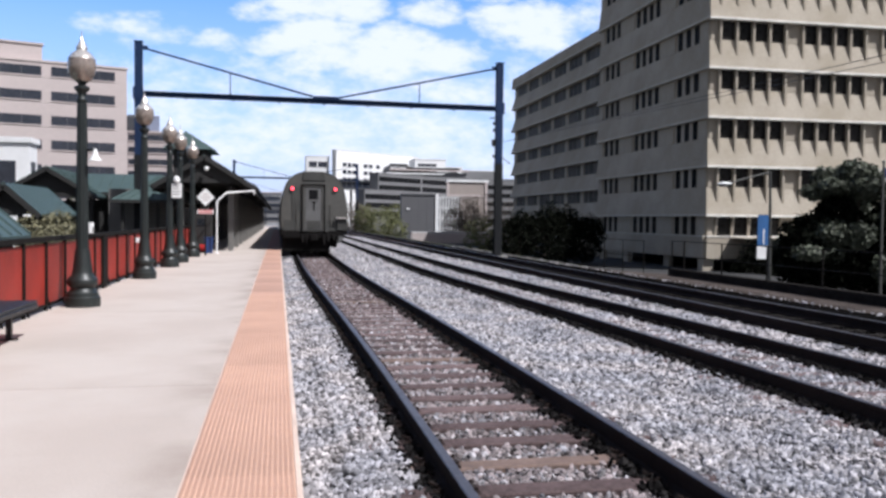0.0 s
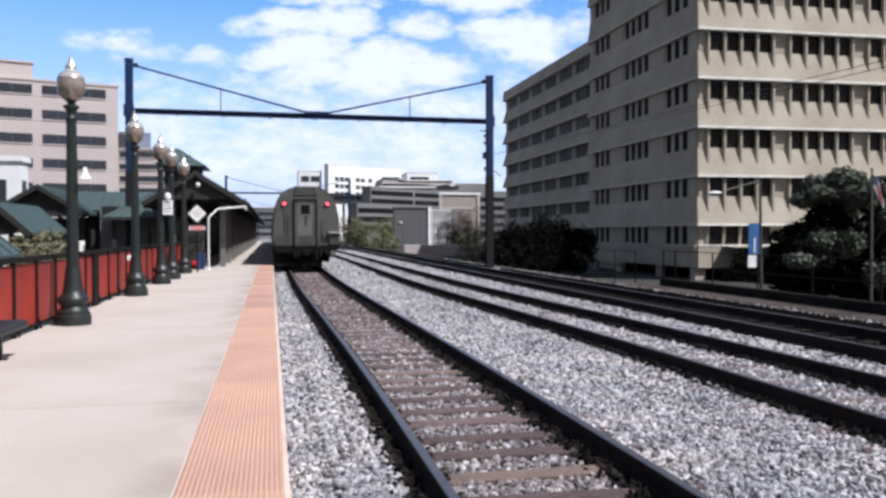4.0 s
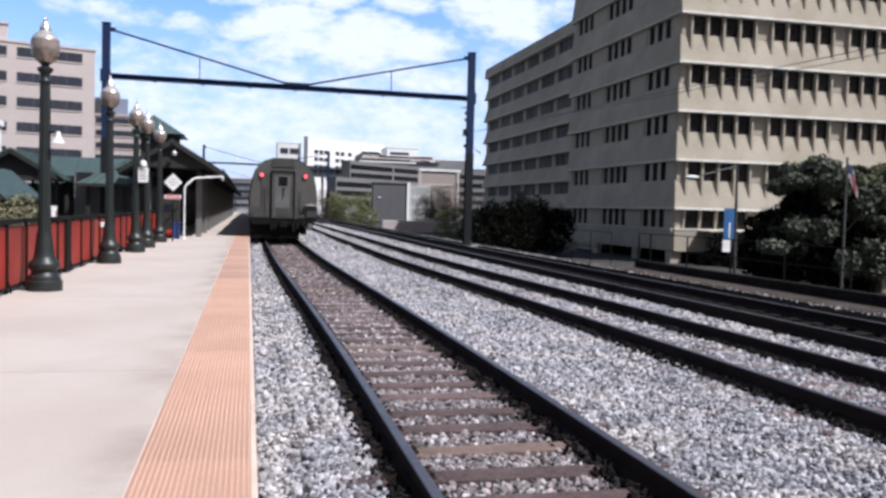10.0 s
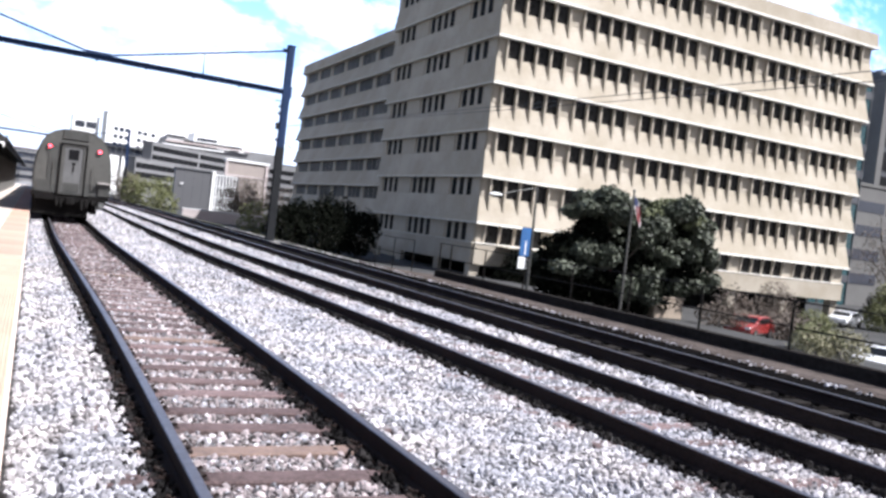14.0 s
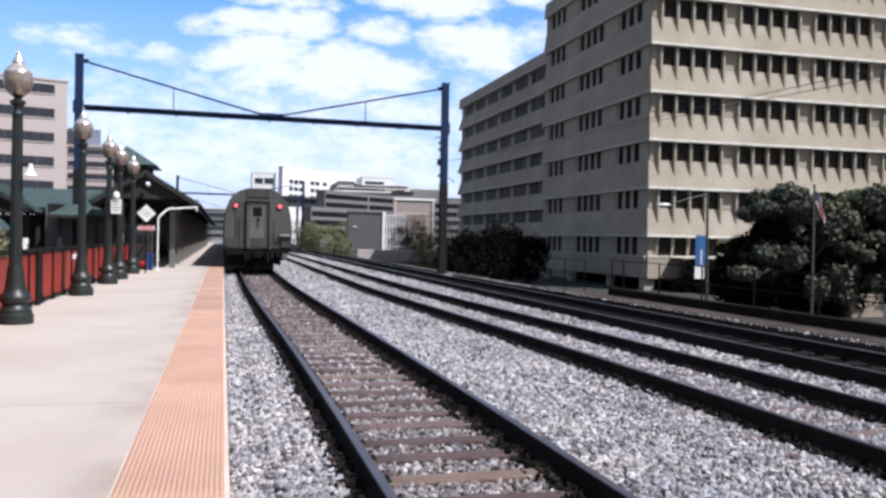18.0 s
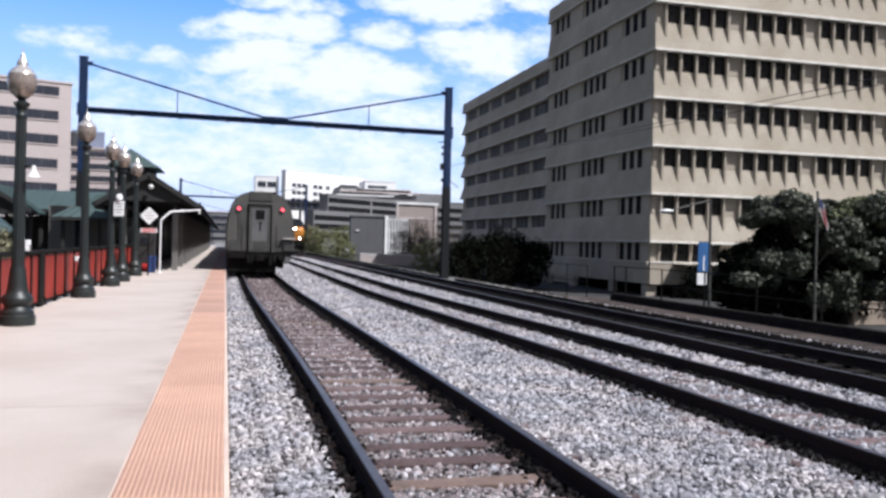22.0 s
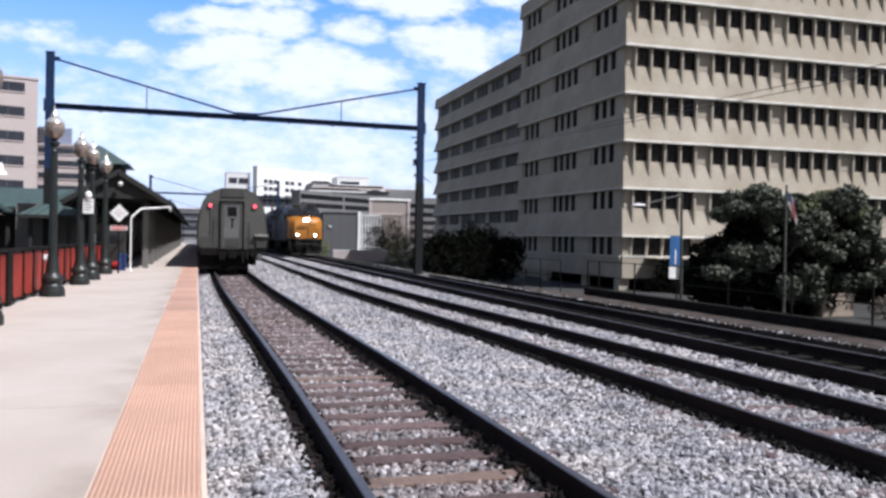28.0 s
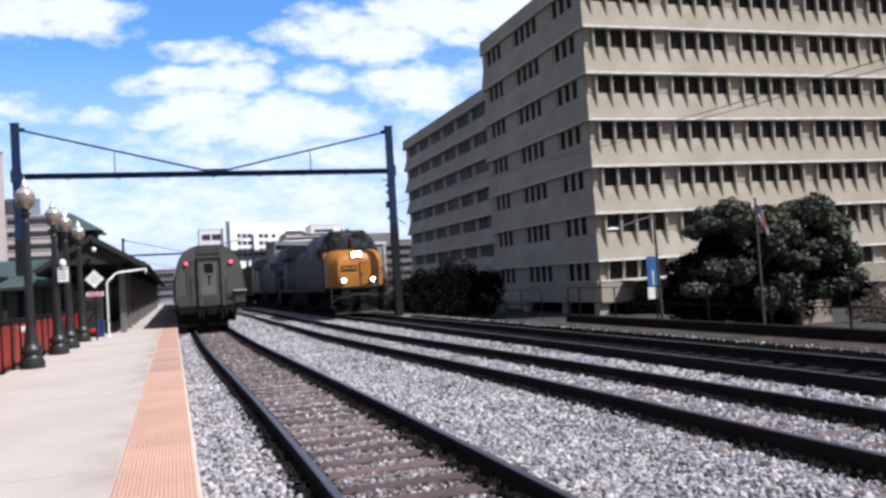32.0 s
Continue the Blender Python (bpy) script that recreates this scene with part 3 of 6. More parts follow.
def rail_mesh(n, side):
    bm = B()
    ys = [-14, -6, 0] + [2 + 2 * k for k in range(18)] + [40, 60, 100, 200, 400, 900]
    rings = [[bm.verts.new((track_x(n, y) + side * 0.772 + a, y, z)) for a, z in RAIL] for y in ys]
    k = len(RAIL)
    for p, q in zip(rings, rings[1:]):
        for i in range(k):
            f = bm.faces.new((p[i], p[(i + 1) % k], q[(i + 1) % k], q[i]))
            f.material_index = 1 if i in (6, 7, 8) else 0
    bm.faces.new(rings[0][::-1])
    bm.faces.new(rings[-1])
    return bm


tracks = []
for n, words in enumerate(("railway track with weathered timber ties beside the platform", "middle railway track deep in grey ballast", "far railway track with dark oily ballast")):
    t = thing("track_%d" % (n + 1), words, "railway track", kind="structure")
    tracks.append(t)
    for side in (-1, 1):
        part("rail", rail_mesh(n, side), [M["rail_side"], M["rail_top"]], t)

rng = np.random.default_rng(7)
tie_meshes = []
for v in range(3):
    bm = box(B(), -1.28, 1.28, -0.112, 0.112, -0.34, -0.158)
    for q in bm.verts:
        q.co += Vector((rng.uniform(-0.03, 0.03), rng.uniform(-0.012, 0.012), rng.uniform(-0.008, 0.004)))
    tie_meshes.append(finish(bm, "tie", M["tie"], soft=0.012))
tie_red = tie_meshes[0].copy()
tie_red.materials.clear()
tie_red.materials.append(M["tie_new"])
TIE_Y0 = 6.15
tie_dark = tie_meshes[1].copy()
tie_dark.materials.clear()
tie_dark.materials.append(M["kerb_dark"])
tie_rows = {}
for n in range(3):
    rows = []
    for k in range(-32, 90):
        y = TIE_Y0 + k * TIE_STEP + float(rng.uniform(-0.035, 0.035)) * (k != 0) + n * 0.2
        rows.append(y)
        me = tie_red if (n == 0 and k in (0, 8, 21)) else tie_dark if n == 2 else tie_meshes[int(rng.integers(3))]
        again("tie", me, tracks[n], pose(track_x(n, y) + float(rng.uniform(-0.04, 0.04)), y, float(rng.uniform(-0.006, 0.004)) - (0.02 if n else 0), 0, 0, float(rng.uniform(-1.2, 1.2))))
    tie_rows[n] = np.array(rows)
    vs, fs = [], []
    for k in range(90, 240):
        y, x = TIE_Y0 + k * TIE_STEP, track_x(n, 60)
        b0 = len(vs)
        vs += [(x - 1.28, y - 0.11, -0.19), (x + 1.28, y - 0.11, -0.19), (x + 1.28, y + 0.11, -0.19), (x - 1.28, y + 0.11, -0.19), (x - 1.28, y - 0.11, -0.3), (x + 1.28, y - 0.11, -0.3)]
        fs += [(b0, b0 + 1, b0 + 2, b0 + 3), (b0 + 4, b0 + 5, b0 + 1, b0)]
    ob = again("far_ties", heap_mesh("far_ties", vs, fs, M["tie"]), tracks[n])
    tagged(ob, "timber ties farther down the line", kind="stuff")
# tie plates and spikes near the platform
bm = B()
for y in tie_rows[0]:
    if 2 < y < 22:
        for side in (-1, 1):
            x = track_x(0, y) + side * 0.772
            box(bm, x - 0.17, x + 0.17, y - 0.09, y + 0.09, -0.163, -0.150)
            for sx, sy in ((-0.095, -0.05), (-0.095, 0.05), (0.095, -0.05), (0.095, 0.05)):
                box(bm, x + sx - 0.018, x + sx + 0.018, y + sy - 0.014, y + sy + 0.014, -0.15, -0.118)
            # spring clips bent up beside the rail foot
            for sy in (-0.06, 0.07):
                bar(bm, (x - 0.085, y + sy, -0.150), (x - 0.15, y + sy * 1.4, -0.118), 0.018, 0.016)
                bar(bm, (x + 0.085, y + sy, -0.150), (x + 0.15, y + sy * 1.4, -0.118), 0.018, 0.016)
tagged(part("tie_plates", bm, M["rail_side"], tracks[0], "rusty tie plates and spikes"), kind="stuff")

# ballast stones
PHI = (1 + 5 ** 0.5) / 2
ICO_V = np.array([(-1, PHI, 0), (1, PHI, 0), (-1, -PHI, 0), (1, -PHI, 0), (0, -1, PHI), (0, 1, PHI), (0, -1, -PHI), (0, 1, -PHI), (PHI, 0, -1), (PHI, 0, 1), (-PHI, 0, -1), (-PHI, 0, 1)]) / 1.9
ICO_F = np.array([(0, 11, 5), (0, 5, 1), (0, 1, 7), (0, 7, 10), (0, 10, 11), (1, 5, 9), (5, 11, 4), (11, 10, 2), (10, 7, 6), (7, 1, 8), (3, 9, 4), (3, 4, 2), (3, 2, 6), (3, 6, 8), (3, 8, 9), (4, 9, 5), (2, 4, 11), (6, 2, 10), (8, 6, 7), (9, 8, 1)])
OCT_V = np.array([(1, 0, 0), (-1, 0, 0), (0, 1, 0), (0, -1, 0), (0, 0, 1), (0, 0, -1)], float)
OCT_F = np.array([(0, 2, 4), (2, 1, 4), (1, 3, 4), (3, 0, 4), (2, 0, 5), (1, 2, 5), (3, 1, 5), (0, 3, 5)])


def scatter(x, y, z, size, base_v, base_f, lump=0.42):
    """Angular stones at the given places."""
    n = len(x)
    v = np.repeat(base_v[None], n, 0) * (1 + rng.uniform(-lump, lump, (n, len(base_v), 1)))
    v *= (size[:, None] * rng.uniform(0.5, 1.3, (n, 3)))[:, None, :]
    a, b = rng.uniform(0, math.tau, n), rng.uniform(-1.0, 1.0, n)
    ca, sa, cb, sb = np.cos(a), np.sin(a), np.cos(b), np.sin(b)
    vx = v[:, :, 0] * cb[:, None] - v[:, :, 2] * sb[:, None]
    vz = v[:, :, 0] * sb[:, None] + v[:, :, 2] * cb[:, None]
    v = np.stack([vx * ca[:, None] - v[:, :, 1] * sa[:, None] + x[:, None], vx * sa[:, None] + v[:, :, 1] * ca[:, None] + y[:, None], vz + z[:, None]], -1)
    f = base_f[None] + (np.arange(n) * len(base_v))[:, None, None]
    return v.reshape(-1, 3), f.reshape(-1, 3)


def bed_top(x, y):
    """Height of the ballast: full in the cribs, heaped beside the ties, lower between the tracks."""
    z = np.full(len(x), -0.235)
    for n in range(3):
        c = np.array([track_x(n, v) for v in y])
        d = np.abs(x - c)
        if n == 0:
            z = np.maximum(z, np.where((d > 0.93) & (d < 1.45), -0.166, -0.3))
        z = np.maximum(z, np.where(d < 1.5, -0.198, -0.198 - 0.045 * np.clip((d - 1.5) / 0.5, 0, 1)))
    return z


def on_tie(x, y):
    hit = np.zeros(len(x), bool)
    for n in range(3):
        c = np.array([track_x(n, v) for v in y])
        near = np.abs(y[:, None] - tie_rows[n][None]).min(1) < 0.112
        spill = (0.08, 0.55, 0.3)[n]
        hit |= near & (np.abs(x - c) < 0.95 + 0.2 * np.sin(y * 13.0)) & (rng.uniform(0, 1, len(x)) > spill)
        for rail in (-0.772, 0.772):
            hit |= (x - c - rail > -0.20) & (x - c - rail < 0.09)
    return hit


def ballast(name, x0, x1, y0, y1, count, lo, hi, v, f, stuff="stone"):
    """Stones over one stretch; those in the cribs of the platform track are browner."""
    x, y = rng.uniform(x0, x1, count), rng.uniform(y0, y1, count)
    keep = ~on_tie(x, y)
    x, y = x[keep], y[keep]
    z = bed_top(x, y) + rng.uniform(-0.012, 0.014, len(x))
    size = rng.uniform(lo, hi, len(x))
    inner = (np.abs(x - np.array([track_x(0, q) for q in y])) < 0.72) & (rng.uniform(0, 1, len(x)) > 0.25)
    for some, tone in ((~inner, stuff), (inner, "crib")):
        if some.sum() < 10:
            continue
        vv, ff = scatter(x[some], y[some], z[some], size[some], v, f)
        tagged(new(name, heap_mesh(name, vv, ff, M[tone])), "loose angular grey ballast stones between the rails" if tone != "crib" else "brownish stones in the cribs between the ties", "ballast", kind="stuff")


ballast("ballast", EDGE + 0.04, 8.35, -8.0, 3.4, 22000, 0.024, 0.042, OCT_V, OCT_F)
ballast("ballast", EDGE + 0.04, 8.35, 3.4, 9.0, 42000, 0.013, 0.033, ICO_V, ICO_F)
ballast("ballast", EDGE + 0.04, 8.35, 9.0, 17.0, 36000, 0.017, 0.040, ICO_V, ICO_F)
ballast("ballast", EDGE + 0.04, 8.4, 17.0, 36.0, 42000, 0.024, 0.046, OCT_V, OCT_F)
ballast("ballast", EDGE + 0.04, 8.4, 36.0, 90.0, 26000, 0.04, 0.075, OCT_V, OCT_F)
ballast("ballast", 8.35, 10.9, 6.0, 40.0, 11000, 0.024, 0.045, OCT_V, OCT_F, "oily")
# grease-darkened stones along the foot of the rails
for n in (0, 1):
    count = 11500 + 500 * n
    y = rng.uniform(2.5, 46.0, count)
    side = rng.integers(0, 2, count) * 2 - 1
    off = rng.triangular(-0.31, -0.11, -0.05, count)
    off = np.where(rng.uniform(0, 1, count) < 0.25, rng.uniform(0.05, 0.12, count), off)
    x = np.array([track_x(n, q) for q in y]) + side * 0.772 + off
    vv, ff = scatter(x, y, np.full(count, -0.160) + rng.uniform(-0.02, 0.015, count), rng.uniform(0.020, 0.040, count), OCT_V, OCT_F)
    tagged(new("ballast", heap_mesh("ballast", vv, ff, M["oily"])), "grease-darkened stones along the rail feet", "ballast", kind="stuff")

# ---------------------------------------------------------------- station: lamps, fence, bench, signs


def lamp_post(at):
    p = thing("platform_lamp", "dark green cast-iron lamp post with an acorn globe on the platform", "lamp post", "platform lamps", at)
    part("base", lathe(B(), ((0.272, 0.0), (0.272, 0.15), (0.25, 0.17), (0.245, 0.22), (0.20, 0.26), (0.185, 0.31), (0.225, 0.35), (0.24, 0.40), (0.225, 0.45), (0.17, 0.50), (0.155, 0.56), (0.14, 0.66), (0.118, 0.86), (0.11, 0.92)), 24), M["lamp_iron"], p, smooth=True)
    bm = B()
    rings = []
    for z, r in ((0.92, 0.100), (3.26, 0.078)):
        rings.append([bm.verts.new(((r - 0.008 * (k % 2)) * math.cos(k * math.tau / 24), (r - 0.008 * (k % 2)) * math.sin(k * math.tau / 24), z)) for k in range(24)])
    for k in range(24):
        bm.faces.new((rings[0][k], rings[0][(k + 1) % 24], rings[1][(k + 1) % 24], rings[1][k]))
    part("shaft", bm, M["lamp_iron"], p)
    part("collar", lathe(B(), ((0.082, 3.26), (0.088, 3.30), (0.066, 3.33), (0.062, 3.38), (0.075, 3.42), (0.118, 3.47), (0.118, 3.50), (0.06, 3.53), (0.055, 3.55), (0.10, 3.59)), 20), M["lamp_iron"], p, smooth=True)
    part("globe", lathe(B(), ((0.10, 3.59), (0.158, 3.64), (0.198, 3.72), (0.214, 3.81), (0.214, 3.88), (0.203, 3.94)), 24), M["lamp_globe"], p, "frosted tan globe", smooth=True)
    part("cap", lathe(B(), ((0.206, 3.94), (0.185, 3.985), (0.135, 4.04), (0.088, 4.07), (0.078, 4.09), (0.088, 4.11), (0.078, 4.14), (0.055, 4.18), (0.04, 4.22)), 24), M["lamp_cap"], p, "silver cap", smooth=True)
    part("finial", lathe(B(), ((0.024, 4.22), (0.032, 4.25), (0.014, 4.28), (0.005, 4.38)), 12), M["lamp_cap"], p, smooth=True)
    return p


LAMP_X = -3.05
first = lamp_post(pose(LAMP_X, 14.5, 0.2))
for y in (20.95, 25.7, 28.4, 32.4):
    copy_thing(first, pose(LAMP_X, y, 0.2, 0, 0, y * 17 % 90))

# loudspeaker horn on the first post
horn = thing("horn_speaker", "small white loudspeaker horn bracketed to a lamp post", "loudspeaker", at=pose(-2.84, 14.42, 2.62))
part("bell", lathe(B(), ((0.025, 0.10), (0.035, 0.06), (0.045, 0.0), (0.085, -0.06), (0.10, -0.085)), 16), M["white"], horn, smooth=True)
part("bracket", bar(B(), (-0.13, 0.04, 0.08), (0.0, 0, 0.08), 0.03, 0.03), M["fence_post"], horn)

# notice and small globe on the third post
note = thing("post_notice", "white notice plate with grey lines on a lamp post", "sign", at=pose(-2.84, 25.55, 2.2))
part("plate", box(B(), -0.14, 0.14, -0.012, 0.012, 0.0, 0.42), M["white"], note, soft=0.004)
for k in range(4):
    part("text_bar", box(B(), -0.10, 0.10 - 0.03 * (k % 2), -0.016, -0.0125, 0.33 - k * 0.08, 0.355 - k * 0.08), M["column"], note)
part("round_top", lathe(B(), ((0.03, 0.42), (0.085, 0.46), (0.10, 0.53), (0.07, 0.60), (0.02, 0.63)), 14), M["white"], note, smooth=True)
part("bracket", bar(B(), (-0.2, 0.1, 0.3), (-0.1, 0.01, 0.3), 0.03, 0.03), M["fence_post"], note)

# fence with red screens along the platform's back edge
FX = -3.45
fence = thing("platform_fence", "dark steel fence with red mesh screens behind the platform", "fence")
post = finish(box(B(), -0.028, 0.028, -0.028, 0.028, 0.0, 1.06), "fence_post", M["fence_post"], soft=0.006)
screen = finish(box(B(), -0.012, 0.004, 0.03, 1.14, 0.09, 1.02), "red_screen", M["red_net"])
brace = finish(bar(B(), (0, 0.0, 0.18), (0.0, 0.16, 0.0), 0.02, 0.02), "brace", M["fence_post"])
for k in range(-9, 20):
    y = 12.72 + k * 1.17
    again("fence_post", post, fence, pose(FX, y, 0.2))
    again("red_screen", screen, fence, pose(FX - 0.01, y, 0.2))
    again("brace", brace, fence, pose(FX + 0.03, y, 0.2))
part("top_rail", box(B(), FX - 0.04, FX + 0.04, 2.1, 36.2, 1.25, 1.33), M["fence_post"], fence, soft=0.008)
part("bottom_rail", box(B(), FX - 0.025, FX + 0.025, 2.1, 36.2, 0.26, 0.30), M["fence_post"], fence)
part("wide_post", box(B(), FX - 0.03, FX + 0.05, 18.05, 18.42, 0.2, 1.28), M["fence_post"], fence)
for y, z in ((16.75, 1.33), (22.2, 1.0)):
    bx = thing("junction_box", "small white electrical box fixed to the fence", "junction box", "fence boxes", pose(FX + 0.06, y, z))
    part("case", box(B(), -0.05, 0.05, -0.08, 0.08, 0.0, 0.2 if z > 1.2 else 0.12), M["white"], bx, soft=0.008)
    part("cover_lip", box(B(), 0.05, 0.056, -0.07, 0.07, 0.01, 0.11), M["column"], bx)

bench = thing("bench", "black metal platform bench in front of the red fence", "bench", at=pose(-3.02, 10.1, 0.2))
for k in range(5):
    part("seat_slat", box(B(), -0.22 + k * 0.09, -0.145 + k * 0.09, -0.85, 0.85, 0.40, 0.435), M["black"], bench, soft=0.006)
part("seat_apron", box(B(), -0.23, 0.22, -0.86, 0.86, 0.34, 0.395), M["black"], bench, soft=0.01)
for y in (-0.5, 0.52):
    part("leg", box(box(B(), -0.04, 0.02, y - 0.03, y + 0.03, 0.015, 0.34), -0.1, 0.08, y - 0.05, y + 0.05, 0.0, 0.015), M["black"], bench)

# yellowing diamond sign with a red and white board
sign = thing("diamond_sign", "white diamond warning sign over a red lettered board on a post", "sign", at=pose(-2.64, 33.0, 0.2))
part("post", tube(B(), (0, 0.05, 0), (0, 0.05, 2.5), 0.03), M["fence_post"], sign)
part("diamond", prism(B(), ((-0.33, 2.2), (0, 1.87), (0.33, 2.2), (0, 2.53)), -0.012, 0.012), M["white"], sign)
for k, w in enumerate((0.10, 0.17, 0.10)):
    part("text_bar", box(B(), -w, w, -0.016, -0.0125, 2.30 - k * 0.11, 2.335 - k * 0.11), M["office_pale"], sign)
part("board", box(B(), -0.29, 0.29, -0.012, 0.012, 1.58, 1.74), M["white"], sign)
for z in (1.60, 1.68):
    part("text_bar", box(B(), -0.25, 0.25, -0.016, -0.0125, z, z + 0.045), M["red"], sign)

# white bent pipe at the canopy's end
pipe = thing("drain_pipe", "white painted pipe bent over to the canopy eave", "pipe", at=pose(-2.38, 35.2, 0.2))
bm = B()
line = [(0, 0, 0), (0, 0, 2.05), (0.05, 0.02, 2.14), (0.32, 0.2, 2.42), (0.42, 0.3, 2.46), (1.42, 1.3, 2.58), (1.42, 1.3, 2.42)]
for a, b in zip(line, line[1:]):
    tube(bm, a, b, 0.034, seg=10)
part("bent_pipe", bm, M["white"], pipe)
part("foot", lathe(B(), ((0.09, 0), (0.09, 0.03), (0.05, 0.04)), 12), M["white"], pipe)

# kiosk, bins and news boxes under the canopy's end
kiosk = thing("ticket_kiosk", "dark ticket kiosk with a red panel under the canopy", "kiosk", at=pose(-3.0, 36.3, 0.2))
part("case", box(B(), -0.45, 0.35, -0.3, 0.4, 0.0, 1.7), M["dark_wood"], kiosk, soft=0.02)
part("red_panel", box(B(), -0.1, 0.3, -0.312, -0.3, 0.08, 0.34), M["red"], kiosk)
part("screen", box(B(), -0.2, 0.1, -0.325, -0.313, 1.1, 1.4), M["glass"], kiosk)
bin_ = thing("recycling_bin", "blue plastic recycling bin standing on the platform", "bin", at=pose(-2.72, 35.6, 0.2))
part("body", prism(B(), ((-0.14, 0.0), (0.14, 0.0), (0.16, 0.6), (-0.16, 0.6)), -0.15, 0.15), M["blue"], bin_)
part("lid", box(B(), -0.18, 0.18, -0.17, 0.17, 0.6, 0.66), M["blue"], bin_, soft=0.02)

# ---------------------------------------------------------------- station canopy
canopy = thing("station_canopy", "long dark timber platform canopy with a green metal gable roof", "canopy", at=pose(-3.05, 38.0, 0.2))
CL = 85.0
HALF, EAVE, RIDGE = 2.1, 2.72, 4.0
part("roof", prism(prism(B(), ((-HALF, EAVE), (0.0, RIDGE), (0.0, RIDGE + 0.07), (-HALF, EAVE + 0.07)), -0.6, CL), ((0.0, RIDGE), (HALF, EAVE), (HALF, EAVE + 0.07), (0.0, RIDGE + 0.07)), -0.6, CL), M["metal_roof"], canopy)
seam = finish(bar(bar(B(), (0, 0, RIDGE + 0.08), (HALF, 0, EAVE + 0.08), 0.03, 0.04), (0, 0, RIDGE + 0.08), (-HALF, 0, EAVE + 0.08), 0.03, 0.04), "seam", M["metal_roof"])
for k in range(90):
    again("seam", seam, canopy, pose(0, -0.55 + k * 0.9, 0))
rafter = finish(bar(bar(bar(B(), (0, 0, RIDGE - 0.1), (HALF - 0.05, 0, EAVE - 0.08), 0.10, 0.16), (0, 0, RIDGE - 0.1), (-HALF + 0.05, 0, EAVE - 0.08), 0.10, 0.16), (-1.5, 0, 3.0), (1.5, 0, 3.0), 0.10, 0.16), "rafter", M["dark_wood"])
for k in range(34):
    again("rafter", rafter, canopy, pose(0, -0.4 + k * 2.5, 0))
part("ceiling_boards", prism(prism(B(), ((-HALF + 0.04, EAVE - 0.03), (0, RIDGE - 0.03), (0, RIDGE - 0.005), (-HALF + 0.04, EAVE - 0.005)), -0.5, CL - 0.1), ((0, RIDGE - 0.03), (HALF - 0.04, EAVE - 0.03), (HALF - 0.04, EAVE - 0.005), (0, RIDGE - 0.005)), -0.5, CL - 0.1), M["dark_wood"], canopy)
for s in (-1, 1):
    part("fascia", box(B(), s * HALF - 0.03, s * HALF + 0.03, -0.6, CL, EAVE - 0.18, EAVE + 0.06), M["dark_wood"], canopy)
    part("gutter", tube(B(), (s * (HALF + 0.07), -0.6, EAVE + 0.02), (s * (HALF + 0.07), CL, EAVE + 0.02), 0.06, seg=8), M["dark_wood"], canopy)
    part("bargeboard", bar(B(), (0, -0.64, RIDGE), (s * HALF, -0.64, EAVE), 0.05, 0.2), M["dark_wood"], canopy)
    part("wall_plate", box(B(), s * 1.05 - 0.08, s * 1.05 + 0.08, -0.2, CL - 0.3, 2.62, 2.82), M["dark_wood"], canopy)
col = finish(box(B(), -0.12, 0.12, -0.12, 0.12, 0.0, 2.62), "column", M["column"], soft=0.015)
knee = finish(bar(B(), (0, 0.1, 2.0), (0, 0.75, 2.6), 0.1, 0.1), "knee_brace", M["dark_wood"])
for k in range(18):
    for s in (-1, 1):
        again("column", col, canopy, pose(s * 1.05, 0.4 + k * 4.8, 0))
        again("knee_brace", knee, canopy, pose(s * 1.05, 0.4 + k * 4.8, 0))
part("gable_screen", prism(B(), ((-1.55, 3.05), (1.55, 3.05), (0, 3.93)), -0.42, -0.36), M["dark_wood"], canopy)
# roof lantern above the gable
lan = part("lantern", box(B(), -1.38, 0.02, 0.4, 3.2, 3.4, 4.42), M["dark_wood"], canopy, "raised roof lantern")
bm = B()
a = [bm.verts.new(p) for p in ((-1.79, 0.0, 4.38), (0.38, 0.0, 4.38), (0.38, 3.6, 4.38), (-1.79, 3.6, 4.38), (-0.95, 1.2, 5.24), (-0.85, 2.4, 5.24))]
for f in ((0, 1, 4), (1, 2, 5, 4), (2, 3, 5), (3, 0, 4, 5), (3, 2, 1, 0)):
    bm.faces.new([a[i] for i in f])
part("lantern_roof", bm, M["metal_roof"], lan, "green hipped lantern roof")
bulb = thing("canopy_light", "white globe light hanging in the canopy gable", "light", at=pose(-2.95, 37.3, 3.7))
part("globe", lathe(B(), ((0.03, -0.09), (0.08, -0.05), (0.1, 0.02), (0.07, 0.08), (0.03, 0.1)), 14), M["white"], bulb, smooth=True)
part("stem", tube(B(), (0, 0, 0.1), (0, 0, 0.25), 0.015), M["dark_wood"], bulb)
# station wall behind the canopy
house = thing("station_building", "low grey station wall with dark openings behind the canopy", "building", at=pose(-5.1, 44, 0))
part("wall", box(B(), -3.0, 0.0, 0, 60, -1.5, 3.0), M["column"], house)
for k in range(9):
    w = part("window", box(B(), 0.002, 0.03, 2 + k * 6.2, 5 + k * 6.2, 1.2, 2.4), M["glass"], house)
    part("frame", box(B(), 0.0, 0.06, 1.9 + k * 6.2, 5.1 + k * 6.2, 1.1, 1.2), M["dark_wood"], w)

# ---------------------------------------------------------------- gantries over the tracks


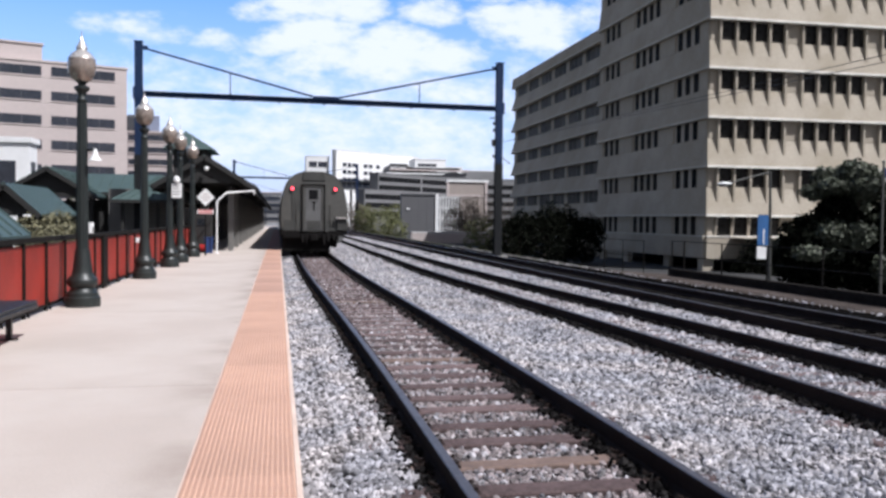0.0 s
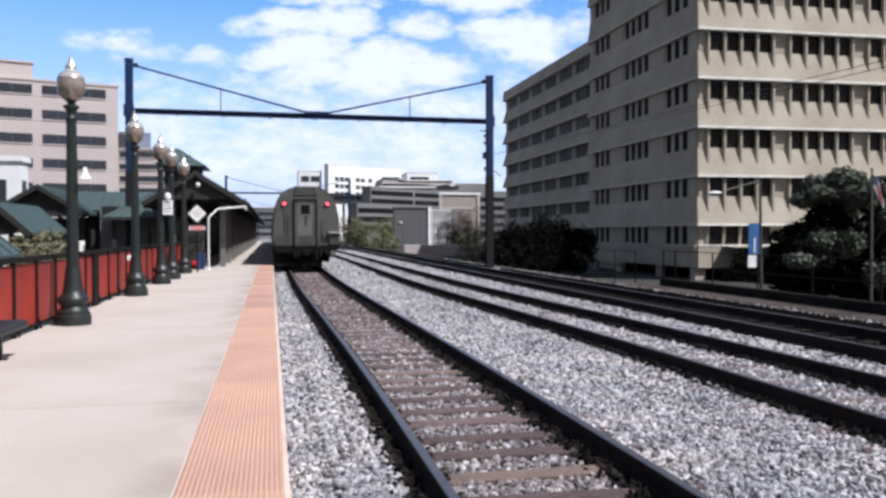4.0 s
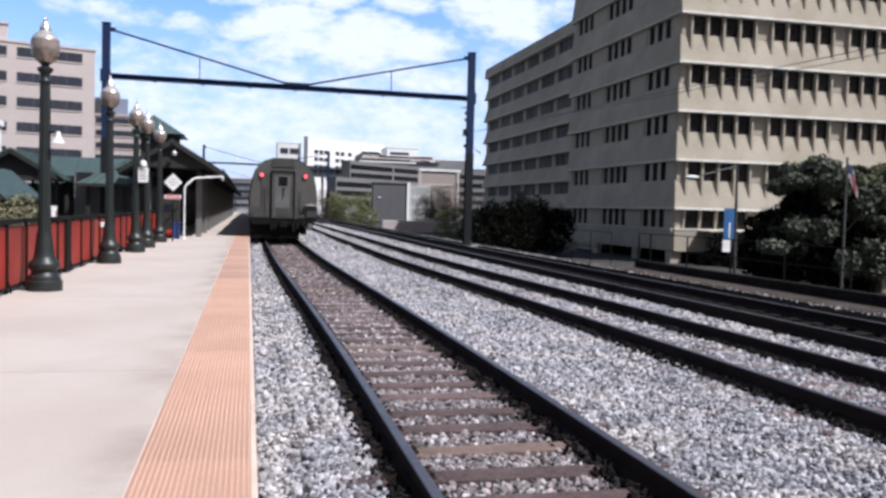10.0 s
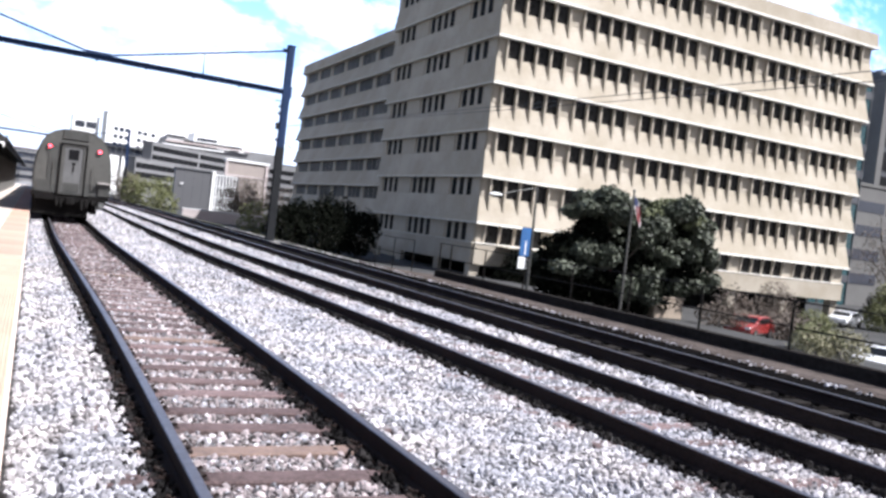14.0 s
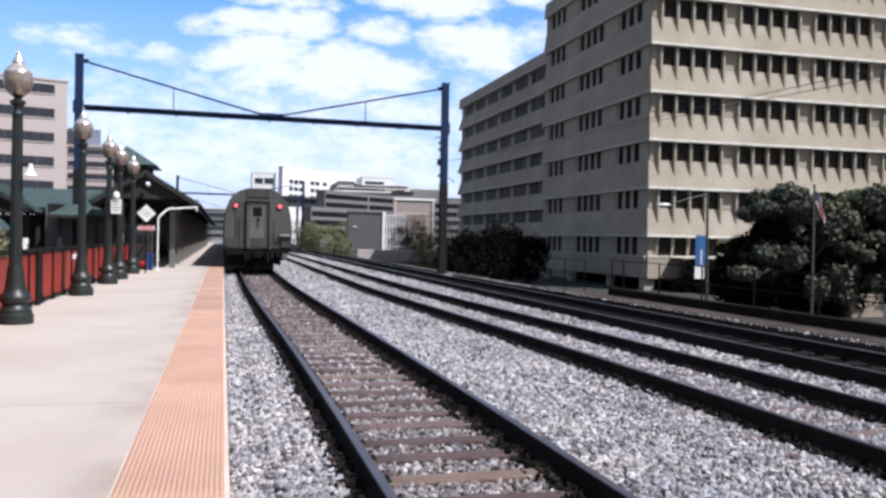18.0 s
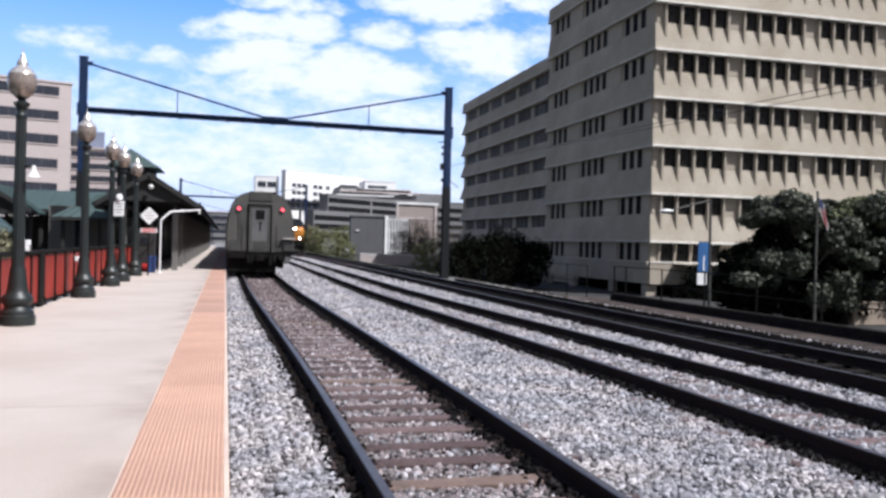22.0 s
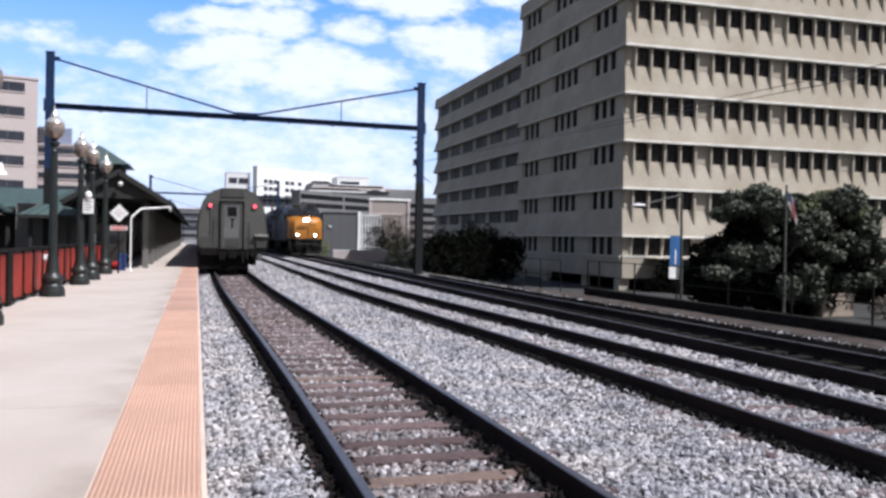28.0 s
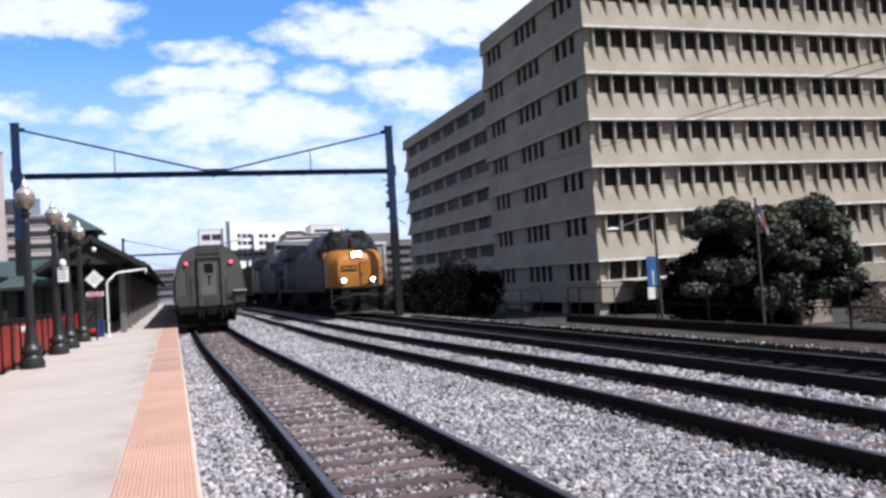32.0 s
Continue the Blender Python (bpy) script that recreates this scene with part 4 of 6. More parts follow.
def gantry(at, foot_l=-1.5):
    g = thing("catenary_gantry", "blue steel portal gantry spanning the tracks", "gantry", "line gantries", at)
    L, R, BL, BR = -6.55, 11.25, 7.54, 7.44
    HL, HR = 9.98, 9.76
    for x, f, H in ((L, foot_l, HL), (R, -0.5, HR)):
        bm = B()
        for s in (-1, 1):
            box(bm, x - 0.17, x + 0.17, s * 0.15 - 0.02, s * 0.15 + 0.02, 4.6, H)
        box(bm, x - 0.02, x + 0.02, -0.13, 0.13, 4.6, H)
        p = part("post", bm, M["gantry"], g)
        bm = B()
        for s in (-1, 1):
            box(bm, x - 0.19, x + 0.19, s * 0.16 - 0.022, s * 0.16 + 0.022, f, 4.6)
        box(bm, x - 0.022, x + 0.022, -0.138, 0.138, f, 4.6)
        part("post_foot", bm, M["gantry_foot"], p, "darker foot of the post")
        part("footing", box(B(), x - 0.45, x + 0.45, -0.45, 0.45, f - 0.6, f + 0.15 if f < -1 else -0.18), M["kerbside"], p)
        part("post_cap", box(B(), x - 0.2, x + 0.2, -0.2, 0.2, H, H + 0.04), M["gantry"], p)
        part("joint_plate", box(B(), x - 0.24, x + 0.24, -0.19, -0.172, (BL if x < 0 else BR) - 0.3, (BL if x < 0 else BR) + 0.3), M["gantry"], p)
        part("bar_bracket", box(B(), x + (0.12 if x < 0 else -0.42), x + (0.42 if x < 0 else -0.12), -0.03, 0.03, H - 0.36, H - 0.16), M["gantry"], p)

    def rise(x):
        return BL + (BR - BL) * (x - L) / (R - L)
    profile = ((-0.13, -0.125), (0.13, -0.125), (0.13, -0.095), (0.015, -0.095), (0.015, 0.095), (0.13, 0.095), (0.13, 0.125), (-0.13, 0.125), (-0.13, 0.095), (-0.015, 0.095), (-0.015, -0.095), (-0.13, -0.095))
    beam = part("beam", loft(B(), [[(x, y, rise(x) + z) for y, z in profile] for x in (L + 0.17, R - 0.17)]), M["gantry"], g)
    mid = (L + R) / 2
    for x0, x1, q, H in ((L + 0.17, mid - 0.4, L + 0.239 * (R - L), HL), (R - 0.17, mid + 0.4, L + 0.7645 * (R - L), HR)):
        part("tie_bar", bar(B(), (x0, 0, H - 0.26), (x1, 0, rise(x1) + 0.15), 0.075, 0.085), M["gantry"], g)
        k = (q - x0) / (x1 - x0)
        part("hanger", bar(B(), (q, 0, rise(q) + 0.12), (q, 0, H - 0.26 + (rise(x1) + 0.15 - H + 0.26) * k), 0.045, 0.045), M["gantry"], g)
    part("gusset", box(B(), mid - 0.55, mid + 0.55, -0.02, 0.02, rise(mid) + 0.12, rise(mid) + 0.25), M["gantry"], beam)
    for k in range(7):
        x = L + 2.2 + k * 2.2
        part("stud", box(B(), x - 0.05, x + 0.05, -0.05, 0.05, rise(x) - 0.18, rise(x) - 0.125), M["gantry"], beam)
    for z in (6.6, 6.25, 4.9):
        part("insulator", lathe(B(), ((0.04, z), (0.07, z + 0.04), (0.04, z + 0.08), (0.07, z + 0.12), (0.04, z + 0.16)), 10, at=(R - 0.26, 0)), M["black"], g)
    part("bracket", box(B(), R - 0.36, R - 0.17, -0.08, 0.08, 5.5, 5.85), M["black"], g)
    part("wire_arm", bar(B(), (R - 0.5, 0, 6.95), (R - 0.17, 0, 6.95), 0.04, 0.05), M["black"], g)
    part("wire_arm", tube(B(), (R + 0.17, 0, 4.95), (R + 0.62, 0, 4.62), 0.022, seg=6), M["steel"], g, "pale bracket arm")
    return g


GY = 43.0
g0 = gantry(pose(0, GY, 0))
for k in range(1, 5):
    copy_thing(g0, pose(0.3 * k, GY + 84.0 * k, 0))

# overhead wires that cross in front of the office
wires = thing("overhead_wires", "thin dark overhead wires strung between poles", "wires", kind="structure")
for drop in (0.0, 0.36):
    bm = B()
    a, b = Vector((11.3, 43, 5.7)), Vector((13.52, -25.0, 4.37 - drop))
    pts = [a.lerp(b, k / 10) - Vector((0, 0, 0.12 * (k / 10) * (1 - k / 10))) for k in range(11)]
    for p, q in zip(pts, pts[1:]):
        tube(bm, p, q, 0.0085, seg=5)
    part("wire", bm, M["black"], wires)

# ---------------------------------------------------------------- right side: kerb, rail fence, street things
kerb = thing("kerb_wall", "low dark concrete kerb wall beyond the far track", "kerb", kind="structure")
stone = finish(box(B(), -0.12, 0.12, 0.008, 2.992, -0.6, 0.10), "kerb_stone", M["kerb_dark"], soft=0.015)
for k in range(-2, 9):
    again("kerb_stone", stone, kerb, pose(13.2, k * 3.0, 0, 0, 0, 0))
vv, ff = scatter(rng.uniform(12.2, 12.5, 700), rng.uniform(4, 60, 700), np.full(700, -0.215) + rng.uniform(-0.02, 0.02, 700), rng.uniform(0.02, 0.04, 700), OCT_V, OCT_F)
tagged(new("ballast", heap_mesh("ballast", vv, ff, M["stone"])), "pale stones spilled along the far shoulder", "ballast", kind="stuff")
pf = thing("pipe_fence", "dark steel pipe rail fence on the kerb wall", "fence")
ppost = finish(tube(B(), (0, 0, 0), (0, 0, 0.95), 0.025, seg=8), "fence_post", M["fence_post"])
for y in [9.07 + k * 2.43 for k in range(-2, 8)] + [26.95]:
    again("fence_post", ppost, pf, pose(13.2, y, 0.095))
for z in (0.53, 1.03):
    part("rail", tube(B(), (13.2, 4.0, z), (13.2, 26.96, z), 0.014, seg=8), M["fence_post"], pf)
pg = thing("pipe_fence", "short run of dark pipe rail past the end of the kerb", "fence")
for y in (28.9, 30.8, 32.7):
    again("fence_post", ppost, pg, pose(13.05, y, -0.14 - (y - 28) * 0.033) @ Matrix.Diagonal((0.8, 0.8, 1.20 + (y - 28) * 0.035, 1)))
for z in (0.40, 0.98):
    part("rail", tube(B(), (13.05, 28.9, z), (13.05, 32.7, z), 0.012, seg=8), M["fence_post"], pg)

def crown(name, blobs, count, leaf, material, parent, label="", seed=1, flat=0.35):
    """Leaves strewn in the outer part of several rounded masses."""
    g = np.random.default_rng(seed)
    vol = np.array([b[3] * b[4] * b[5] for b in blobs]) ** 0.75
    pick = g.choice(len(blobs), count, p=vol / vol.sum())
    bl = np.array(blobs)[pick]
    d = g.normal(size=(count, 3))
    d /= np.linalg.norm(d, axis=1)[:, None]
    r = g.uniform(0.35, 1.0, count) ** 0.45 * (1 + 0.16 * np.sin(d[:, 0] * 9 + pick * 2) * np.sin(d[:, 2] * 7 + pick))
    c = bl[:, :3] + d * r[:, None] * bl[:, 3:6]
    n = d + g.normal(size=(count, 3)) * 0.7 + np.array((0, 0, flat))
    n /= np.linalg.norm(n, axis=1)[:, None]
    a = np.cross(n, g.normal(size=(count, 3)))
    a /= np.linalg.norm(a, axis=1)[:, None]
    b = np.cross(n, a)
    s = (leaf * g.uniform(0.6, 1.3, count))[:, None]
    v = np.stack([c - a * s, c + b * s * 0.45 + n * s * 0.1, c + a * s, c - b * s * 0.45 + n * s * 0.1], 1).reshape(-1, 3)
    f = np.arange(count * 4).reshape(-1, 4)
    ob = new(name, heap_mesh(name, v, f, material))
    ob.parent = parent
    return tagged(ob, label)


def limbs(bm, at, height, spread, r, count, seed):
    g = random.Random(seed)
    x, y, z = at
    tube(bm, (x, y, z), (x, y, z + height * 0.45), r, r * 0.7, 9)
    for k in range(count):
        a = k * math.tau / count + g.uniform(-0.4, 0.4)
        z0 = z + height * g.uniform(0.2, 0.45)
        m = (x + spread * 0.45 * math.cos(a), y + spread * 0.45 * math.sin(a), z0 + height * g.uniform(0.15, 0.3))
        e = (x + spread * 0.9 * math.cos(a + 0.2), y + spread * 0.9 * math.sin(a + 0.2), m[2] + height * g.uniform(0.1, 0.3))
        tube(bm, (x, y, z0), m, r * 0.5, r * 0.3, 7)
        tube(bm, m, e, r * 0.3, r * 0.1, 6)
    tube(bm, (x, y, z + height * 0.45), (x + 0.2, y, z + height * 0.95), r * 0.7, r * 0.12, 8)
    return bm


def bush(name, label, at, blobs, count, leaf, material, seed):
    t = thing(name, label, "bush", at=pose(*at))
    g = random.Random(seed)
    for bl in blobs:
        for k in range(4):
            part("stem", tube(B(), (bl[0] * 0.6 + g.uniform(-0.1, 0.1), bl[1] * 0.6, 0), (bl[0] + g.uniform(-0.5, 0.5) * bl[3], bl[1] + g.uniform(-0.5, 0.5) * bl[4], bl[2] + bl[5] * 0.4), 0.03, 0.008, 5), M["bark"], t)
    crown("foliage", blobs, count, leaf, material, t, seed=seed)
    return t


tree = thing("magnolia_tree", "broad dark evergreen tree with glossy leaves by the street", "tree", at=pose(28.3, 37.0, -1.9))
part("trunk", limbs(B(), (0, 0, 0), 5.6, 2.2, 0.24, 7, 3), M["bark"], tree)
part("trunk", limbs(B(), (3.2, 0.6, 0), 5.4, 2.0, 0.18, 6, 5), M["bark"], tree)
g = random.Random(4)
MASSES = []
for cx, cz, rx, rz, n in ((-2.9, 2.2, 1.7, 2.0, 9), (-1.5, 4.4, 1.2, 1.4, 6), (0.6, 2.6, 2.2, 2.2, 9), (3.0, 4.7, 2.0, 1.6, 11), (4.6, 3.2, 1.6, 2.0, 8), (1.8, 1.4, 2.6, 1.1, 8), (0.8, 4.6, 1.0, 1.1, 4), (-1.4, 5.7, 0.5, 0.7, 4), (5.9, 3.0, 0.9, 1.6, 5), (4.2, 5.6, 1.4, 0.9, 5)):
    for _ in range(n):
        a, q = g.uniform(0, math.tau), g.uniform(0.2, 1.0) ** 0.5
        MASSES.append((cx + rx * q * math.cos(a), g.uniform(-1.6, 1.6), max(cz + rz * q * math.sin(a), 0.4 if cx > 0 else 2.2), g.uniform(0.5, 1.0), g.uniform(0.5, 1.0), g.uniform(0.35, 0.7)))
crown("crown", MASSES, 44000, 0.15, M["leaf_dark"], tree, seed=11)
# sunlit upper right of the crown, done with a lighter leaf colour
crown("young_leaves", ((3.0, -0.4, 5.9, 1.2, 1.0, 0.6), (4.3, -0.5, 5.4, 1.1, 1.0, 0.7), (5.2, -0.4, 4.5, 1.0, 0.9, 0.7), (1.9, -0.6, 5.4, 0.7, 0.7, 0.5)), 4200, 0.13, M["leaf_sunlit"], tree, "upper leaves with sunlight in their colour", seed=13)
# inner leaves: the crown's own shade put into a darker leaf colour
crown("inner_foliage", ((-2.6, 0.2, 2.2, 2.0, 1.6, 2.0), (-1.2, 0.2, 4.0, 1.3, 1.2, 1.3), (0.8, 0.2, 2.6, 2.3, 1.8, 2.3), (3.0, 0.3, 4.2, 2.0, 1.7, 1.7), (4.2, 0.4, 2.8, 1.8, 1.7, 2.1), (1.6, 0.2, 1.3, 3.2, 1.8, 1.2)), 15000, 0.24, M["leaf_shade"], tree, "inner leaves darkened for shade", seed=12)

pole = thing("flag_pole", "grey flagpole with a limp striped flag", "flagpole", at=pose(27.2, 34.5, -1.9))
part("shaft", tube(B(), (0, 0, 0), (0.0, 0, 6.35), 0.075, 0.045, 12), M["steel"], pole)
part("ball", lathe(B(), ((0.02, 6.35), (0.07, 6.40), (0.07, 6.46), (0.02, 6.52)), 12), M["steel"], pole, smooth=True)
fl = part("flag", prism(B(), ((0.06, 6.2), (0.38, 5.85), (0.5, 5.3), (0.66, 4.8), (0.6, 4.62), (0.35, 5.1), (0.12, 5.6)), -0.015, 0.015), M["flag_white"], pole, "white flag cloth")
for k in range(4):
    d = k * 0.085
    part("red_stripe", prism(B(), ((0.14 + d, 5.9 - d * 0.8), (0.18 + d, 5.86 - d * 0.8), (0.44 + d * 0.6, 5.0 - d), (0.40 + d * 0.6, 4.98 - d * 0.9)), -0.022, 0.022), M["flag_red"], fl)
part("canton", prism(B(), ((0.06, 6.2), (0.3, 5.93), (0.34, 5.62), (0.1, 5.75)), -0.024, 0.024), M["flag_blue"], fl)

light = thing("street_light", "grey street light with a white lamp head and a blue banner", "street lamp", at=pose(22.55, 36, -1.9))
part("shaft", tube(B(), (0, 0, 0), (-0.1, 0, 6.0), 0.085, 0.055, 12), M["steel_dark"], light)
part("arm", tube(tube(B(), (-0.1, 0, 5.95), (-0.9, 0, 5.75), 0.04, seg=8), (-0.9, 0, 5.75), (-2.1, 0, 5.42), 0.04, 0.035, seg=8), M["steel_dark"], light)
part("lamp_head", lathe(B(), ((0.05, 5.27), (0.30, 5.31), (0.34, 5.36), (0.24, 5.43), (0.05, 5.46)), 18, at=(-2.4, 0)), M["white"], light, "white lamp head", smooth=True)
bn = part("banner", box(B(), -0.68, -0.14, -0.012, 0.012, 2.55, 3.95), M["banner"], light, "blue cloth banner")
part("banner_foot", box(B(), -0.70, -0.2, -0.014, 0.014, 1.92, 2.5), M["white"], light, "white lower banner")
part("stripe", box(B(), -0.40, -0.34, -0.016, -0.0125, 2.6, 3.3), M["white"], bn)
for z in (2.53, 3.97):
    part("rod", tube(B(), (-0.66, 0, z), (-0.05, 0, z), 0.014, seg=6), M["steel_dark"], light)

block = thing("stone_marker", "low sandstone marker block beside the tree", "marker", at=pose(31.6, 36.2, -1.9))
part("block", box(B(), -1.0, 0.95, -0.3, 0.3, 0.0, 1.1), M["sand"], block, soft=0.04)
part("cap", box(B(), -1.06, 1.0, -0.34, 0.34, 1.1, 1.2), M["sand"], block, soft=0.03)

bush("shrub", "low rounded green shrub beside the car park", (31.7, 26.6, -1.9), ((0, 0, 0.6, 1.0, 0.9, 0.7), (1.3, 0.2, 0.5, 0.9, 0.8, 0.55)), 1600, 0.09, M["leaf_light"], 21)
bush("shrub", "brownish shrub beside the street", (33.6, 34.5, -1.9), ((0, 0, 0.6, 1.2, 0.9, 0.7), (1.6, 0.3, 0.5, 1.0, 0.8, 0.6)), 1500, 0.09, M["twig"], 22)
bush("shrub", "bright green shrub by the tower", (72.0, 50.0, -3.0), ((0, 0, 1.6, 2.6, 2.0, 1.6), (3.6, 0.3, 2.2, 2.2, 2.0, 2.0)), 2600, 0.16, M["leaf_light"], 23)
for k, (x, y, s) in enumerate(((17.5, 62.0, 1.05), (19.9, 62.5, 1.2), (22.5, 66.0, 1.15), (25.2, 68.0, 1.0))):
    bush("dark_shrub", "tall dark evergreen shrub in the shade of the office", (x, y, -1.9), ((0, 0, 1.9 * s, 1.9, 1.6, 1.9 * s), (0.7, 0.2, 3.0 * s, 1.3, 1.2, 1.2 * s)), 3600, 0.14, M["leaf_shade"], 31 + k)
# hedge added in place of the shade on the office base
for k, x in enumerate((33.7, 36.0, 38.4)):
    bush("dark_shrub", "added dark hedge in place of shade before the office arcade", (x, 55.6, -2.7), ((0, 0, 1.7, 1.5, 0.8, 1.75), (-0.5, 0.1, 0.9, 1.6, 0.8, 1.2), (0.6, 0.1, 2.2, 1.1, 0.7, 1.1)), 3400, 0.12, M["leaf_shade"], 44 + k)
bush("shrub", "yellow-green spring shrub beside the line", (13.9, 118, -1.4), ((0, 0, 2.2, 2.4, 2.0, 2.6), (2.2, 0.3, 1.6, 1.9, 1.8, 1.8), (-2.0, 1.0, 3.0, 1.6, 1.6, 2.2)), 5000, 0.16, M["leaf_light"], 41)
bush("shrub", "fresh green shrub near the gantry foot", (18.6, 76, -1.9), ((0, 0, 2.0, 2.0, 1.6, 2.0), (2.4, 0.3, 1.6, 1.6, 1.5, 1.7)), 2600, 0.15, M["leaf_light"], 42)
for k, (x, y, h, s) in enumerate(((33.2, 150, 9.5, 3.2), (37.6, 154, 10.0, 3.6), (44.5, 158, 9.0, 4.0), (50.0, 150, 8.0, 3.6), (12.5, 140, 8.0, 3.2), (98.0, 72, 13.0, 5.0), (103.0, 74, 14.5, 5.0), (108.0, 70, 13.0, 5.0))):
    t = thing("bare_tree", "bare brownish tree with fine twigs", "tree", "bare trees", pose(x, y, -3.0))
    part("trunk", limbs(B(), (0, 0, 0), h, s, 0.2, 8, 60 + k), M["bark"], t)
    crown("twig_mass", ((0, 0, h * 0.62, s, s, h * 0.36), (s * 0.4, 0, h * 0.5, s * 0.7, s * 0.7, h * 0.3)), 1500, 0.16, M["twig"], t, seed=70 + k)


def parked_car(at, paint, words):
    c = thing("parked_car", words, "car", "parked cars", at)
    bm = prism(B(), ((-2.2, 0.35), (2.2, 0.35), (2.25, 0.6), (2.15, 0.85), (1.25, 0.95), (0.65, 1.38), (-0.95, 1.42), (-1.75, 1.0), (-2.2, 0.9)), -0.85, 0.85, "y")
    part("body", bm, paint, c, soft=0.06, smooth=True)
    for s in (-1, 1):
        part("side_window", prism(B(), ((0.95, 0.98), (0.55, 1.31), (-0.85, 1.34), (-1.35, 1.0)), s * 0.852 - 0.006, s * 0.852 + 0.006), M["glass"], c)
    part("windscreen", bar(B(), (1.17, 0, 1.02), (0.74, 0, 1.335), 1.4, 0.02), M["glass"], c)
    part("rear_window", bar(B(), (-1.66, 0, 1.07), (-1.1, 0, 1.37), 1.4, 0.02), M["glass"], c)
    for x in (-1.35, 1.4):
        for s in (-1, 1):
            w = part("wheel", tube(B(), (x, s * 0.72, 0.32), (x, s * 0.9, 0.32), 0.32, seg=18), M["tyre"], c)
            part("rim", tube(B(), (x, s * 0.9, 0.32), (x, s * 0.91, 0.32), 0.2, seg=14), M["steel"], w)
    for s in (-1, 1):
        part("headlight", box(B(), 2.1, 2.24, s * 0.65 - 0.16, s * 0.65 + 0.16, 0.66, 0.78), M["white"], c)
        part("tail_light", box(B(), -2.24, -2.16, s * 0.68 - 0.14, s * 0.68 + 0.14, 0.7, 0.85), M["red"], c)
    return c


parked_car(pose(41.2, 39.3, -3.0, 0, 0, 205), M["car_red"], "red hatchback car parked behind the shrubs")
parked_car(pose(66.5, 52.6, -3.0, 0, 0, 200), M["car_white"], "white car parked by the office entrance")
parked_car(pose(37.9, 27.4, -3.0, 0, 0, 195), M["car_white"], "white car parked below the kerb wall")
parked_car(pose(38.6, 25.0, -3.0, 0, 0, 200), M["car_blue"], "dark blue car parked below the kerb wall")
bush("shrub", "olive brown shrub in the car park bed", (44.0, 39.6, -3.0), ((0, 0, 0.9, 1.8, 1.2, 1.0), (2.4, 0.4, 0.7, 1.6, 1.2, 0.9)), 2200, 0.12, M["twig"], 24)
bush("shrub", "bare brown shrub by the office corner", (41.5, 41.5, -3.0), ((0, 0, 1.6, 1.3, 1.2, 1.6), (1.2, 0.2, 1.2, 1.1, 1.0, 1.3)), 1300, 0.10, M["twig"], 25)
bush("shrub", "olive shrub below the kerb wall", (28.8, 22.6, -1.9), ((0, 0, 0.7, 1.1, 0.9, 0.8), (-1.5, 0.3, 0.6, 0.9, 0.8, 0.7)), 1800, 0.08, M["leaf_dry"], 26)

bush("shrub", "tall bare brown shrub before the office arcade", (50.3, 46.0, -3.0), ((0, 0, 2.0, 1.5, 1.2, 1.7), (1.6, 0.3, 1.6, 1.2, 1.0, 1.4), (-1.4, 0.2, 1.2, 1.1, 1.0, 1.1)), 2600, 0.09, M["twig"], 61)
bush("shrub", "olive green shrub in the car park", (47.5, 40.0, -3.0), ((0, 0, 1.1, 1.3, 1.0, 1.1), (1.2, 0.3, 0.9, 1.1, 1.0, 0.9)), 2400, 0.09, M["leaf_light"], 62)
bush("shrub", "large fresh green shrub by the grey tower", (71.2, 50.0, -3.0), ((-2.2, 0, 2.6, 2.2, 1.6, 2.2), (0.6, 0, 3.2, 2.2, 1.8, 1.9), (2.8, 0.3, 2.4, 2.4, 2.0, 2.3), (-3.4, 0.2, 1.2, 1.8, 1.4, 1.3)), 6000, 0.14, M["leaf_light"], 63)
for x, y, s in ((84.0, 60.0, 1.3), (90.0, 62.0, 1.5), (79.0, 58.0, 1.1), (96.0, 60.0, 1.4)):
    bush("dark_shrub", "dark evergreen bank below the grey tower", (x, y, -3.0), ((0, 0, 1.5 * s, 2.8, 1.6, 1.6 * s), (2.4, 0.2, 1.2 * s, 2.2, 1.4, 1.3 * s)), 2600, 0.16, M["leaf_shade"], int(x))

for k, (x, h) in enumerate(((26.8, 1.0), (29.1, 1.25))):
    bush("shrub", "dense brown thicket before the far buildings", (x, 130, -1.9), ((0, 0, 3.0 * h, 1.8, 1.4, 2.8 * h), (1.4, 0.2, 2.0 * h, 1.5, 1.3, 2.0 * h)), 3000, 0.13, M["twig"], 81 + k)

# ---------------------------------------------------------------- the large concrete office
FLOOR, LEDGE1 = 3.59, 2.30
WIN_H, ARCADE = 1.42, -0.98


def skewed(bm, outline, length, m0, m1):
    """An outline of (y, z) drawn out along x, mitred at its ends by m0 and m1 times its depth."""
    r = [[bm.verts.new((-m0 * -min(y, 0), y, z)) for y, z in outline], [bm.verts.new((length + m1 * -min(y, 0), y, z)) for y, z in outline]]
    k = len(outline)
    for i in range(k):
        bm.faces.new((r[0][i], r[0][(i + 1) % k], r[1][(i + 1) % k], r[1][i]))
    bm.faces.new(r[0][::-1])
    bm.faces.new(r[1])
    return bm


